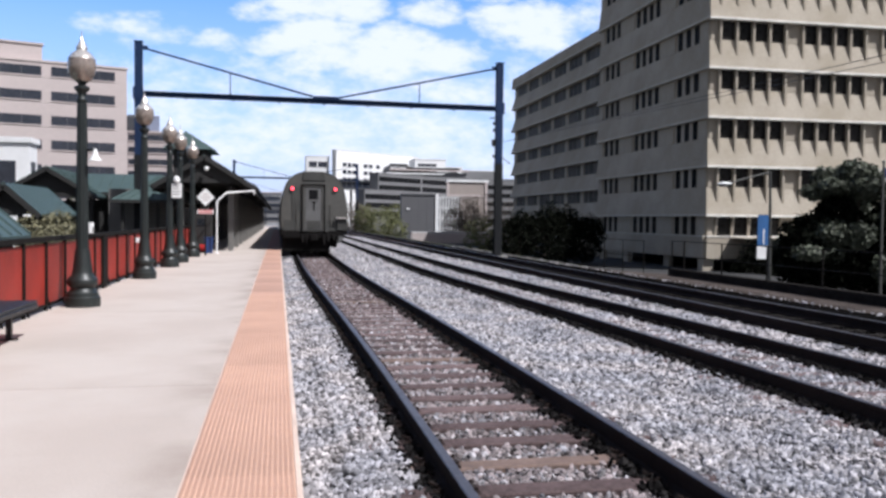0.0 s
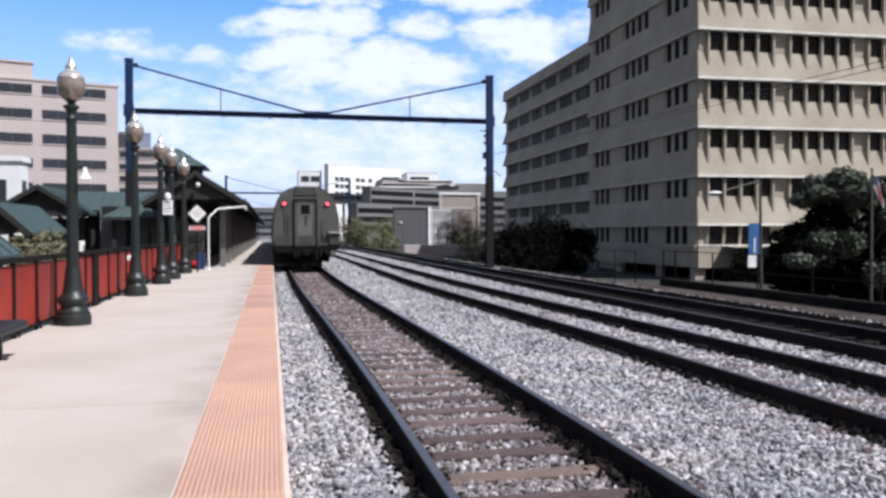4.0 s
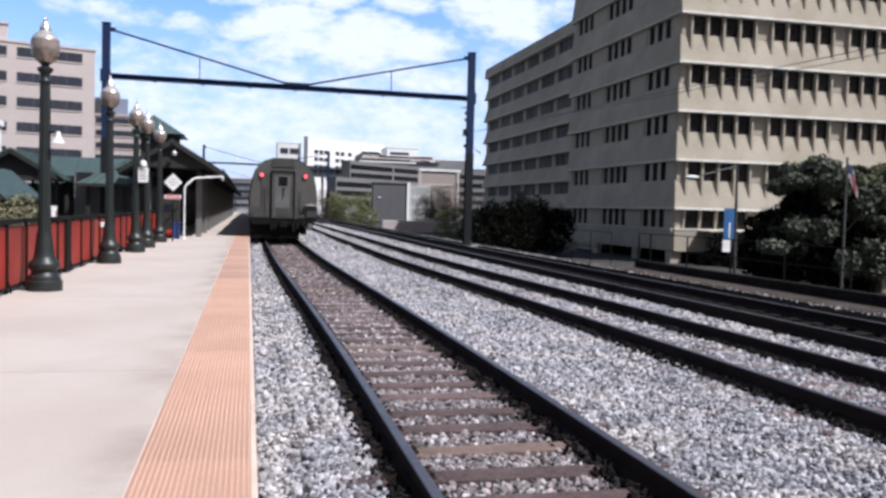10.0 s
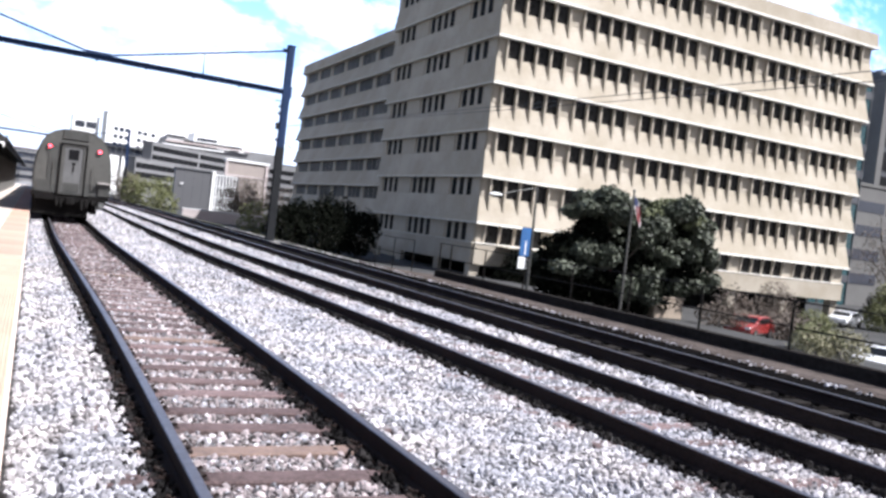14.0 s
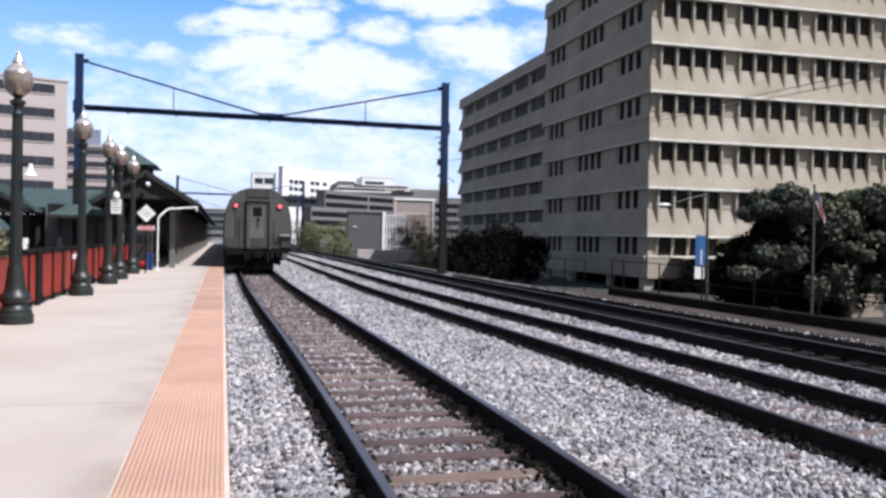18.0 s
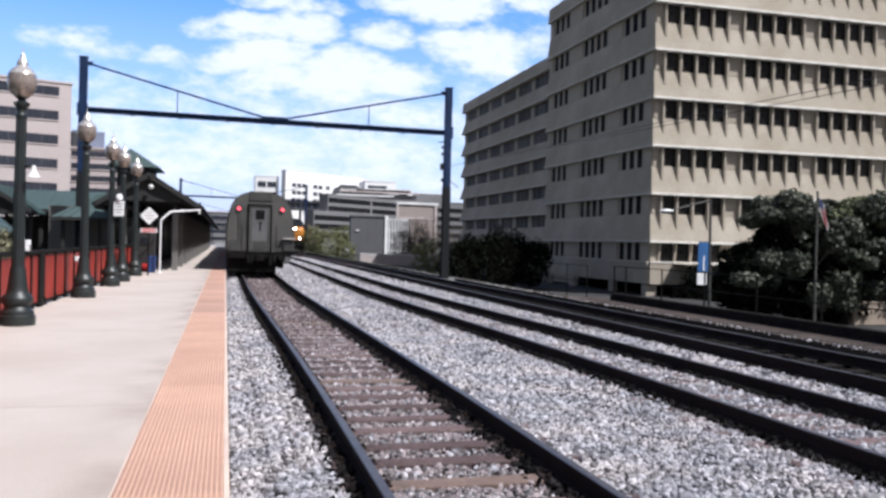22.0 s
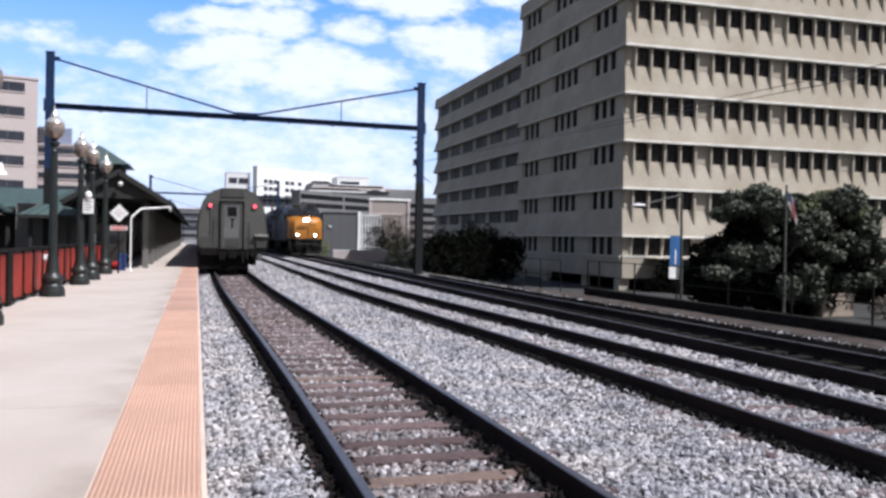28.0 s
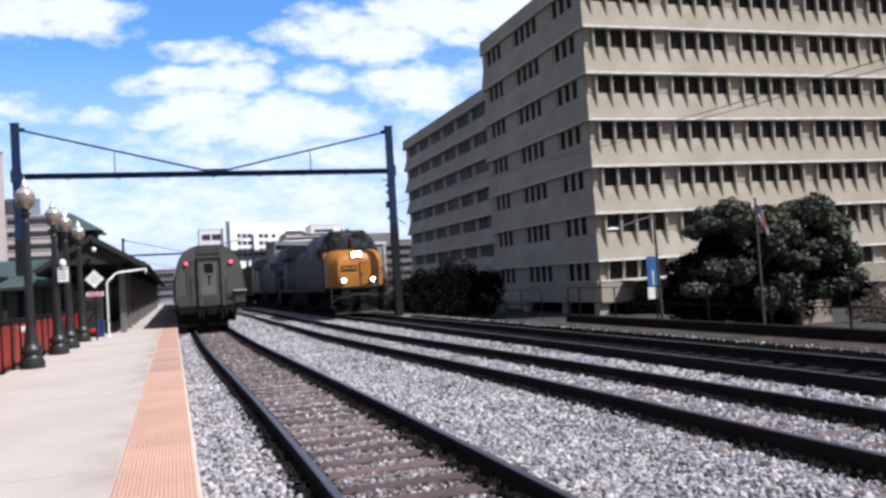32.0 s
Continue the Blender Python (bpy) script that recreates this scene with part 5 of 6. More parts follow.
def office_face(parent, at, length, floors, bays, fin=True, flare=0.5, m0=0.0, m1=0.0, cap=1.3, floor=FLOOR, led_z=LEDGE1, ledge="ledge", glass="office_glass", inset=0.07):
    """One face in bays of windows. at: pose with x along the face and -y outwards. bays: (start, end, panes)."""
    top = led_z + floor * (floors - 1)
    holder = part("face_wall", box(B(), 0, length, 0.06, 0.5, ARCADE + 0.01, top + cap), M["facade"], parent)
    holder.matrix_basis = at
    sp = floor - WIN_H - 0.14
    span = finish(skewed(B(), ((0.055, 0.0), (-flare, 0.0), (0.0, sp), (0.055, sp)), length, m0, m1), "spandrel", M["facade"])
    led = finish(skewed(B(), ((0.055, -0.16), (-flare - 0.05, -0.16), (-flare - 0.05, -0.002), (0.055, -0.002)), length, m0, m1), "ledge", M[ledge])
    for k in range(floors):
        z = led_z + k * floor
        if k < floors - 1:
            again("spandrel", span, holder, pose(0, 0, z))
        again("ledge", led, holder, pose(0, 0, z))
    part("parapet", skewed(B(), ((0.055, 0.0), (-flare, 0.0), (-flare + 0.1, cap), (0.055, cap)), length, m0, m1), M["facade"], holder).matrix_basis = pose(0, 0, top)
    low = led_z - 0.16 - WIN_H
    part("base_band", box(B(), 0, length, -0.20, 0.055, ARCADE, low - 0.09), M["facade"], holder)
    part("low_sill", box(B(), 0, length, -0.24, 0.055, low - 0.088, low), M[ledge], holder)
    panes = {}
    deep = flare * 0.6
    fins = finish(prism(B(), ((0.05, 0.0), (-deep, 0.0), (-deep, -WIN_H - sp * 0.56), (0.0, -WIN_H + 0.002), (0.05, -WIN_H + 0.002)), -0.085, 0.085, "x"), "fin", M["facade"])
    fin_low = finish(prism(B(), ((0.05, 0.0), (-deep, 0.0), (-0.10, -WIN_H + 0.002), (0.05, -WIN_H + 0.002)), -0.085, 0.085, "x"), "fin", M["facade"])
    pier = {}
    for a, b, n in bays:
        w = (b - a) / n
        key = round(w, 3)
        if key not in panes:
            panes[key] = finish(box(B(), inset, w - inset, 0.03, 0.05, -WIN_H + 0.03, 0.0), "window_pane", M[glass])
        for k in range(floors):
            z = led_z + k * floor - 0.16
            for i in range(n):
                again("window_pane", panes[key], holder, pose(a + i * w, 0, z))
            if fin:
                for i in range(n + 1):
                    again("fin", fins if k else fin_low, holder, pose(a + i * w, 0, z))
    edges = [0.0] + [v for a, b, n in bays for v in (a, b)] + [length]
    for a, b in zip(edges[::2], edges[1::2]):
        if b - a > 0.2:
            key = round(b - a, 2)
            if key not in pier:
                pier[key] = finish(box(B(), 0.09, b - a - 0.09, -0.03, 0.055, -WIN_H - 0.01, -0.001), "pier", M["facade"])
            for k in range(floors):
                again("pier", pier[key], holder, pose(a, 0, led_z + k * floor - 0.16))
    return holder


CX, CY = 30.95, 57.9
office = thing("office_building", "tall tan concrete office block with banded windows and white ledges", "building", at=pose(CX, CY, 0))
part("core", box(B(), 0.55, 40.4, 0.55, 21.0, ARCADE + 0.01, 24.9), M["facade"], office)
part("roof", box(B(), 0.3, 40.6, 0.3, 21.2, 24.9, 25.0), M["kerbside"], office)
office_face(office, pose(0, 0.0, 0), 41.0, 7, [(0.75 + k * 6.68, 0.75 + k * 6.68 + 5.3, 4) for k in range(6)], m0=0.44, m1=0.44)
side = [(1.35, 5.35, 3), (8.2, 13.4, 4), (16.5, 20.4, 3)]
office_face(office, pose(0.0, 21.6, 0, 0, 0, -90), 21.6, 7, [(21.6 - b, 21.6 - a, n) for a, b, n in side[::-1]], fin=False, flare=0.26, m1=2.2, ledge="ledge_shaded", glass="slot_glass", inset=0.30)
office_face(office, pose(41.0, 0, 0, 0, 0, 90), 21.0, 7, [(1.2, 5.0, 3), (8.0, 12.0, 3)], fin=False, flare=0.22, m0=2.2)
# arcade piers, and a street-level undercroft painted near-black for its shade
for k in range(7):
    part("arcade_pier", box(B(), k * 6.68 - 0.1, k * 6.68 + 0.75, 0.1, 0.9, -3.1, ARCADE), M["facade"], office)
for a, b in ((6.0, 7.0), (14.2, 15.2), (19.9, 21.0)):
    part("arcade_pier", box(B(), 0.06, 0.36, a, b, -3.1, ARCADE), M["facade"], office)
part("entrance_canopy", box(B(), 1.9, 8.4, -1.9, -0.202, 0.55, 0.628), M["facade"], office)
part("undercroft_wall", box(B(), 3.0, 40.0, 3.0, 20.0, -3.1, ARCADE), M["void_shade"], office)

wing = thing("office_wing", "lower seven-storey concrete office wing in shade", "building", at=pose(36.3, 79.5, 0))
part("core", box(B(), 0.55, 22.0, 0.0, 49.0, -3.2, 23.6), M["facade"], wing)
office_face(wing, pose(0.0, 49.6, 0, 0, 0, -90), 49.6, 7, [(1.6 + k * 5.9, 6.3 + k * 5.9, 3) for k in range(8)], fin=False, flare=0.55, cap=1.34, floor=3.36, led_z=2.10, ledge="ledge_shaded", glass="wing_glass")
part("roof", box(B(), 0.2, 22.0, 0.0, 49.2, 23.6, 23.7), M["kerbside"], wing)


def strip_office(name, words, at, w, d, h, wall, rows, z0, step, win_h, runs, glass="glass_far", side=True):
    """A far office with long window strips. runs: (start, end) along the front."""
    b = thing(name, words, "building", at=at)
    part("wall", box(B(), 0, w, 0, d, -3.0, h), M[wall], b)
    part("roof_edge", box(B(), -0.15, w + 0.15, -0.15, d + 0.15, h, h + 0.35), M[wall], b)
    for k in range(rows):
        z = z0 + k * step
        for a, c in runs:
            s = part("window_strip", box(B(), a, c, -0.03, 0.04, z, z + win_h), M[glass], b)
            part("sill", box(B(), a, c, -0.12, -0.02, z - 0.18, z), M[wall], s)
            n = max(int((c - a) / 2.4), 1)
            bm = B()
            for i in range(1, n):
                x = a + (c - a) * i / n
                box(bm, x - 0.05, x + 0.05, -0.06, -0.032, z, z + win_h)
            if n > 1:
                tagged(part("mullion_set", bm, M["office_dark"], s), kind="stuff")
        if side:
            part("window_strip", box(B(), w - 0.04, w + 0.03, 1.5, d - 1.5, z, z + win_h), M[glass], b)
    return b


strip_office("beige_office", "pinkish beige office block with long dark window strips", pose(-48.45, 142.3, 0, 0, 0, 18), 24.9, 4, 26.0, "office_pale", 6, 4.4, 3.9, 1.5, ((0.5, 12.0), (13.4, 23.0)))
top = thing("roof_storey", "set-back beige roof storey on the office block", "building", at=pose(-48.55, 143.2, 26.35, 0, 0, 18))
part("wall", box(B(), 0, 12.0, 0, 6, 0, 2.5), M["office_pale"], top)
part("coping", box(B(), -0.2, 12.2, -0.2, 6.2, 2.5, 2.8), M["office_pale"], top)
strip_office("beige_office", "lower beige office wing with dark window strips", pose(-25.9, 156, 0), 8.6, 24, 16.2, "office_pale", 6, 4.4, 2.1, 0.95, ((0.3, 8.2),), side=False)
plant = thing("roof_plant", "dark plant box and blue panel on the roof", "roof plant", at=pose(-26.4, 158, 16.5))
part("cabinet", box(B(), 0, 2.6, 0, 2, 0, 3.1), M["office_dark"], plant, soft=0.5)
part("panel", box(B(), 2.65, 5.7, 0.4, 0.6, 0, 3.0), M["panel_blue"], plant)
strip_office("white_block", "low white building with a dark window front", pose(-30.0, 60, 0), 14.0, 2.0, 6.4, "far_white", 1, 3.3, 2.9, 1.9, ((0.5, 13.2),))

# far side of town
strip_office("white_office", "bright white office block far down the line", pose(27.8, 420, 0, 0, 0, 37), 58.0, 3, 35.2, "far_white", 4, 16.7, 3.6, 1.9, ((4.3, 6.8), (7.5, 10.0), (10.7, 13.2), (18.3, 20.9), (21.7, 24.4), (26.8, 29.4)))
strip_office("white_office", "lower white office wing with large dark windows", pose(13.5, 424, 0), 11.3, 20, 32.1, "far_white", 3, 16.5, 5.2, 2.8, ((1.2, 5.2), (5.8, 10.2)))
strip_office("dark_office", "grey office with dark window bands far down the line", pose(34.7, 300, 0, 0, 0, 42), 62.0, 4, 17.8, "office_band", 5, 3.3, 2.95, 1.75, ((0.4, 24.0), (25.0, 61.0)), glass="black_glass")
strip_office("dark_office", "lower terrace of the grey banded office", pose(29.2, 293, 0, 0, 0, 42), 30.0, 4, 11.6, "office_band", 3, 2.6, 3.0, 1.85, ((0.4, 29.5),), glass="black_glass")
strip_office("dark_office", "long grey banded office behind the trees", pose(61.0, 345, 0), 70.0, 30, 18.6, "office_band", 5, 0.6, 3.5, 1.8, ((0.5, 69),), glass="black_glass")
link = thing("foot_bridge", "blue-grey covered bridge between the far offices", "bridge", at=pose(17.0, 318, 0))
part("deck", box(B(), 0, 20.0, 0, 5, 12.6, 13.4), M["office_dark"], link)
part("glazing", box(B(), 0, 20.0, 0.3, 4.7, 13.4, 15.4), M["glass_far"], link)
part("roof", box(B(), -0.3, 20.3, -0.3, 5.3, 15.4, 16.2), M["office_dark"], link)
for k in range(11):
    part("mullion", box(B(), k * 2.0 - 0.06, k * 2.0 + 0.06, 0.2, 0.3, 13.4, 15.4), M["office_band"], link)
for k in range(3):
    part("pier", box(B(), 1.0 + k * 8.5, 1.8 + k * 8.5, 1.5, 3.5, -2.0, 12.6), M["office_band"], link)
cup = thing("roof_storey", "slope-sided grey roof storey on the far office", "roof", at=pose(50.0, 400, 16))
part("mansard", prism(B(), ((-2, 0.0), (2.0, 11.6), (9.5, 11.9), (14.5, 9.0), (36, 8.2), (52, 7.4), (52, 0.0)), 0, 26), M["office_band"], cup)
for k in range(3):
    part("terrace", box(B(), -1.0 + k * 1.2, 15.5 + k * 12.0, -1.4, 0, 5.4 + k * 1.7, 6.1 + k * 1.7), M["far_white"] if k % 2 else M["office_pale"], cup)
    part("window_band", box(B(), 1.5 + k * 0.8, 13.5 + k * 11.0, -0.08, 0.0, 6.2 + k * 1.7, 7.0 + k * 1.7), M["black_glass"], cup)
part("cornice", box(B(), 1.6, 9.8, -0.4, 0.3, 11.5, 12.0), M["office_dark"], cup)
for k in range(7):
    part("roof_unit", box(B(), 2.4 + k * 1.05, 3.0 + k * 1.05, -0.5, 0.2, 9.6, 10.3), M["far_white"], cup)
for x0, x1, z, tone in ((66.0, 81.5, 31.3, "far_white"), (81.5, 90.0, 27.6, "far_white"), (90.0, 108.0, 26.2, "office_band")):
    wt = thing("roof_block", "low pale roof block on the far office", "building", at=pose(x0, 415, 0))
    part("wall", box(B(), 0, x1 - x0, 0, 20, -3, z), M[tone], wt)
    part("coping", box(B(), -0.2, x1 - x0 + 0.2, -0.2, 20, z, z + 0.5), M["far_white"], wt)
    part("window_strip", box(B(), 1.5, (x1 - x0) * 0.7, -0.05, 0.02, z - 3.4, z - 2.0), M["glass_far"], wt)
gb = thing("grey_block", "blank grey box building with a white ribbed end", "building", at=pose(28.7, 200, 0))
part("wall", box(B(), 0, 8.2, 0, 2, -3, 7.5), M["office_grey"], gb)
part("white_end", box(B(), 8.2, 8.9, -0.3, 2, -3, 7.9), M["far_white"], gb)
for k in range(7):
    part("rib", box(B(), 9.3 + k * 0.72, 9.52 + k * 0.72, 0.2, 0.5, -2.5, 7.2), M["far_white"], gb)
for k in range(4):
    part("bar", box(B(), 9.0, 14.2, 0.25, 0.45, -0.5 + k * 2.5, -0.3 + k * 2.5), M["far_white"], gb)
for k in range(3):
    part("panel_joint", box(B(), 2.0 + k * 2.05, 2.06 + k * 2.05, -0.03, 0.0, -2.8, 7.4), M["office_dark"], gb)
part("wall_lamp", box(B(), 1.2, 2.0, -0.3, 0.0, 4.1, 4.35), M["far_white"], gb)
part("end_wall", box(B(), 8.9, 14.4, 0.5, 2, -3, 7.3), M["office_band"], gb)
part("coping", box(B(), -0.1, 8.2, -0.2, 2, 7.5, 7.75), M["office_dark"], gb)
gb2 = thing("tan_block", "tan upper building with white corner strips", "building", at=pose(45.8, 230, 0))
part("wall", box(B(), 0, 11.2, 0, 2, -3, 12.2), M["tan_far"], gb2)
for x in (0, 10.8):
    part("corner_strip", box(B(), x - 0.3, x + 0.4, -0.3, 0.3, -3, 12.5), M["office_pale"], gb2)
part("top_strip", box(B(), -0.3, 11.5, -0.35, 2, 12.2, 12.8), M["far_white"], gb2)
part("low_strip", box(B(), 0.4, 10.5, -0.12, 0.0, 8.2, 8.7), M["office_pale"], gb2)
# towers beyond the concrete office
tw = thing("glass_tower", "slim teal glass office tower beyond the concrete office", "building", at=pose(104.0, 90, 0))
part("curtain_wall", box(B(), 0, 9.2, 0, 6, -3, 30.2), M["teal"], tw)
for k in range(8):
    part("spandrel", box(B(), -0.05, 9.25, -0.12, 0.02, 0.5 + k * 4.0, 1.6 + k * 4.0), M["office_dark"], tw)
for k in range(5):
    part("mullion", box(B(), 0.9 + k * 2.0, 1.05 + k * 2.0, -0.16, 0.02, -3, 30.2), M["office_dark"], tw)
lowb = thing("low_office", "low grey concrete office between the towers", "building", at=pose(112.0, 92, 0))
part("wall", box(B(), 0, 10.4, 0, 4, -3, 15.8), M["tower_grey"], lowb)
part("coping", box(B(), -0.1, 10.5, -0.15, 4.1, 15.8, 16.3), M["tower_grey"], lowb)
for k in range(4):
    part("window_strip", box(B(), 0.5, 9.9, -0.05, 0.03, 0.4 + k * 3.8, 2.1 + k * 3.8), M["glass_far"], lowb)
tw = thing("grey_tower", "grey concrete tower with a dark glazed recess", "building", at=pose(122.3, 95, 0))
part("side_pier", box(B(), 0, 1.3, -0.2, 20, -3, 34.0), M["tower_grey"], tw)
part("recess_wall", box(B(), 1.3, 7.6, 0.6, 20, -3, 35.0), M["office_dark"], tw)
for k in range(9):
    part("recess_window", box(B(), 1.5, 7.4, 0.45, 0.62, -0.5 + k * 4.0, 2.4 + k * 4.0), M["black_glass"] if k < 8 else M["teal"], tw)
part("glass_crown", box(B(), 1.3, 7.6, 0.2, 0.6, 30.6, 35.2), M["teal"], tw)
part("pillar", box(B(), 4.6, 5.3, 0.0, 0.5, 12, 30.6), M["tower_grey"], tw)
part("lower_wall", box(B(), 1.3, 7.6, 0.1, 0.5, -3, 12.0), M["tower_grey"], tw)
part("wall", box(B(), 7.6, 48, 0, 20, -3, 36.6), M["tower_grey"], tw)
part("roof_box", box(B(), 3.6, 5.4, 4, 7, 35.0, 36.4), M["office_dark"], tw)
part("coping", box(B(), 7.5, 48.1, -0.15, 20.1, 36.6, 37.1), M["tower_grey"], tw)
for k in range(9):
    part("panel_joint", box(B(), 7.7, 47.9, -0.03, 0.01, 1.0 + k * 4.0, 1.12 + k * 4.0), M["office_dark"], tw)
low = thing("street_wall", "pale low street wall and railing down the line", "wall", at=pose(20, 128, -1.9))
part("wall", box(B(), 0, 26, 0, 0.4, 0, 1.6), M["office_pale"], low)
part("coping", box(B(), 0, 26, -0.05, 0.45, 1.6, 1.72), M["far_white"], low)

far = thing("distant_block", "hazy grey block closing the view down the platform", "building", at=pose(-20.0, 380, 0))
part("wall", box(B(), 0, 21.5, 0, 3, -2, 12.5), M["office_band"], far)
part("coping", box(B(), -0.2, 21.7, -0.2, 3.2, 12.5, 13.0), M["office_pale"], far)
for k in range(4):
    part("window_strip", box(B(), 0.6, 20.9, -0.06, 0.02, 0.6 + k * 3.0, 2.0 + k * 3.0), M["glass_far"], far)
# far treeline that closes the view along the tracks
for k in range(14):
    x = -60 + k * 9.5
    if -8 < x < 20:
        continue
    t = thing("distant_tree", "hazy distant tree beyond the station", "tree", "distant trees", pose(x, 240 + (k * 37) % 50, -1.9))
    part("trunk", limbs(B(), (0, 0, 0), 8, 3, 0.25, 5, 80 + k), M["bark"], t)
    crown("crown", ((0, 0, 5.5, 3.6, 3.2, 3.0), (2.0, 0, 4.2, 2.6, 2.4, 2.2)), 700, 0.4, M["twig"] if k % 2 else M["leaf_light"], t, seed=90 + k)

# ---------------------------------------------------------------- forecourt shelters behind the fence


def shelter(at, w, d, eave, ridge, words, hip=0.8):
    s = thing("shelter", words, "shelter", "forecourt shelters", at)
    bm = B()
    o = 0.35
    a = [bm.verts.new(p) for p in ((-w / 2 - o, -d / 2 - o, eave), (w / 2 + o, -d / 2 - o, eave), (w / 2 + o, d / 2 + o, eave), (-w / 2 - o, d / 2 + o, eave), (-w / 2 + hip, 0, ridge), (w / 2 - hip, 0, ridge))]
    for f in ((0, 1, 5, 4), (1, 2, 5), (2, 3, 4, 5), (3, 0, 4), (3, 2, 1, 0)):
        bm.faces.new([a[i] for i in f])
    r = part("roof", bm, M["metal_roof"], s, "green standing-seam metal roof")
    n = int(w / 0.5)
    for i in range(n + 1):
        x = -w / 2 + w * i / n
        xt = min(max(x, -w / 2 + hip), w / 2 - hip)
        part("seam", bar(B(), (x, -d / 2 - o, eave + 0.03), (xt, 0, ridge + 0.02), 0.03, 0.04), M["metal_roof"], r)
    part("fascia", box(B(), -w / 2 - o, w / 2 + o, -d / 2 - o - 0.03, -d / 2 - o + 0.02, eave - 0.14, eave + 0.01), M["dark_wood"], s)
    for x in (-w / 2 + 0.15, 0, w / 2 - 0.15):
        for y in (-d / 2 + 0.15, d / 2 - 0.15):
            part("post", box(B(), x - 0.08, x + 0.08, y - 0.08, y + 0.08, 0, eave), M["dark_wood"], s)
    part("back_wall", box(B(), -w / 2 + 0.2, w / 2 - 0.2, d / 2 - 0.3, d / 2 - 0.22, 0.3, eave - 0.3), M["glass"], s)
    return s




def gable_shelter(at, half, length, eave, ridge, words, base=0.0):
    """Gable end towards the platform's near end, ridge along y."""
    s = thing("shelter", words, "shelter", "forecourt shelters", at)
    t, o = 0.10, 0.3
    rise = (ridge - eave) / half
    for k, side in enumerate((-1, 1)):
        e = half + o
        r = part("roof_slope", prism(B(), ((0.0, ridge), (side * e, ridge - rise * e), (side * e, ridge - rise * e + t), (0.0, ridge + t)), 0, length), M["metal_roof"], s, "green standing-seam metal roof")
        for i in range(int(length / 0.6) + 1):
            part("seam", bar(B(), (0, i * 0.6, ridge + t + 0.02), (side * e, i * 0.6, ridge - rise * e + t + 0.02), 0.03, 0.04), M["metal_roof"], r)
        part("bargeboard", bar(B(), (0, -0.03, ridge - 0.02), (side * e, -0.03, ridge - rise * e - 0.02), 0.06, 0.2), M["dark_wood"], s)
        for y in (0.5, length * 0.5, length - 0.5):
            part("post", box(B(), side * half - 0.09, side * half + 0.09, y - 0.09, y + 0.09, base, eave), M["dark_wood"], s)
        part("eave_beam", box(B(), side * half - 0.08, side * half + 0.08, 0.2, length - 0.2, eave - 0.25, eave - 0.02), M["dark_wood"], s)
    part("gable_board", prism(B(), ((-half, eave), (half, eave), (0, ridge - 0.03)), 0.35, 0.42), M["dark_wood"], s)
    part("tie_beam", box(B(), -half, half, 0.15, 0.3, eave - 0.2, eave), M["dark_wood"], s)
    part("back_wall", box(B(), -half + 0.1, half - 0.1, length - 0.6, length - 0.5, base + 0.2, eave - 0.3), M["dark_wood"], s)
    return s


gable_shelter(pose(-11.2, 45.0, -1.5), 2.0, 6.0, 4.28, 5.48, "large open shelter with a dark gable and green metal roof")
gable_shelter(pose(-9.93, 34.0, -1.5), 0.95, 6.0, 3.39, 4.25, "open shelter with a steep green metal roof behind the fence")
gable_shelter(pose(-6.2, 12.6, -1.5), 1.15, 5.4, 2.92, 3.91, "low green-roofed shelter beside the platform fence")
shelter(pose(-8.6, 50.0, -1.5), 4.8, 4.3, 4.4, 5.49, "cross wing with a green metal roof and dark timber posts", 0.2)
shelter(pose(-5.6, 44.0, -1.5), 3.5, 3.3, 3.93, 5.17, "open timber shelter with a green hipped metal roof", 1.7)
bush("hedge", "olive-coloured clipped hedge behind the fence", (-5.8, 24.2, -1.5), ((0, 0, 2.2, 0.75, 0.6, 0.85), (-0.9, 0.2, 2.0, 0.7, 0.6, 0.8), (0.4, 0, 1.4, 0.9, 0.7, 1.1)), 3600, 0.06, M["leaf_dry"], 51)
bush("hedge", "olive-coloured hedge between the shelters", (-7.8, 33.0, -1.5), ((0, 0, 2.6, 0.7, 0.6, 0.8), (-0.9, 0, 2.3, 0.8, 0.6, 0.9)), 1800, 0.07, M["leaf_dry"], 52)
for k, (x, y) in enumerate(((-13.0, 60.0), (-8.8, 58.0), (-18, 70))):
    t = thing("conifer", "dark conifer between the buildings", "tree", "forecourt conifers", pose(x, y, -1.5))
    part("trunk", tube(B(), (0, 0, 0), (0, 0, 6.0), 0.12, 0.03, 8), M["bark"], t)
    crown("crown", ((0, 0, 2.2, 1.3, 1.3, 1.2), (0, 0, 3.8, 0.9, 0.9, 1.1), (0, 0, 5.2, 0.5, 0.5, 1.0)), 1200, 0.12, M["leaf_dark"], t, seed=55 + k)

# ---------------------------------------------------------------- the standing passenger train
TX = track_x(0, 60) - 0.04
SHELL = ((1.04, 1.42), (1.2, 1.48), (1.6, 1.52), (2.0, 1.52), (2.45, 1.48), (2.85, 1.40), (3.2, 1.28), (3.45, 1.12), (3.65, 0.86), (3.77, 0.52), (3.81, 0.0))


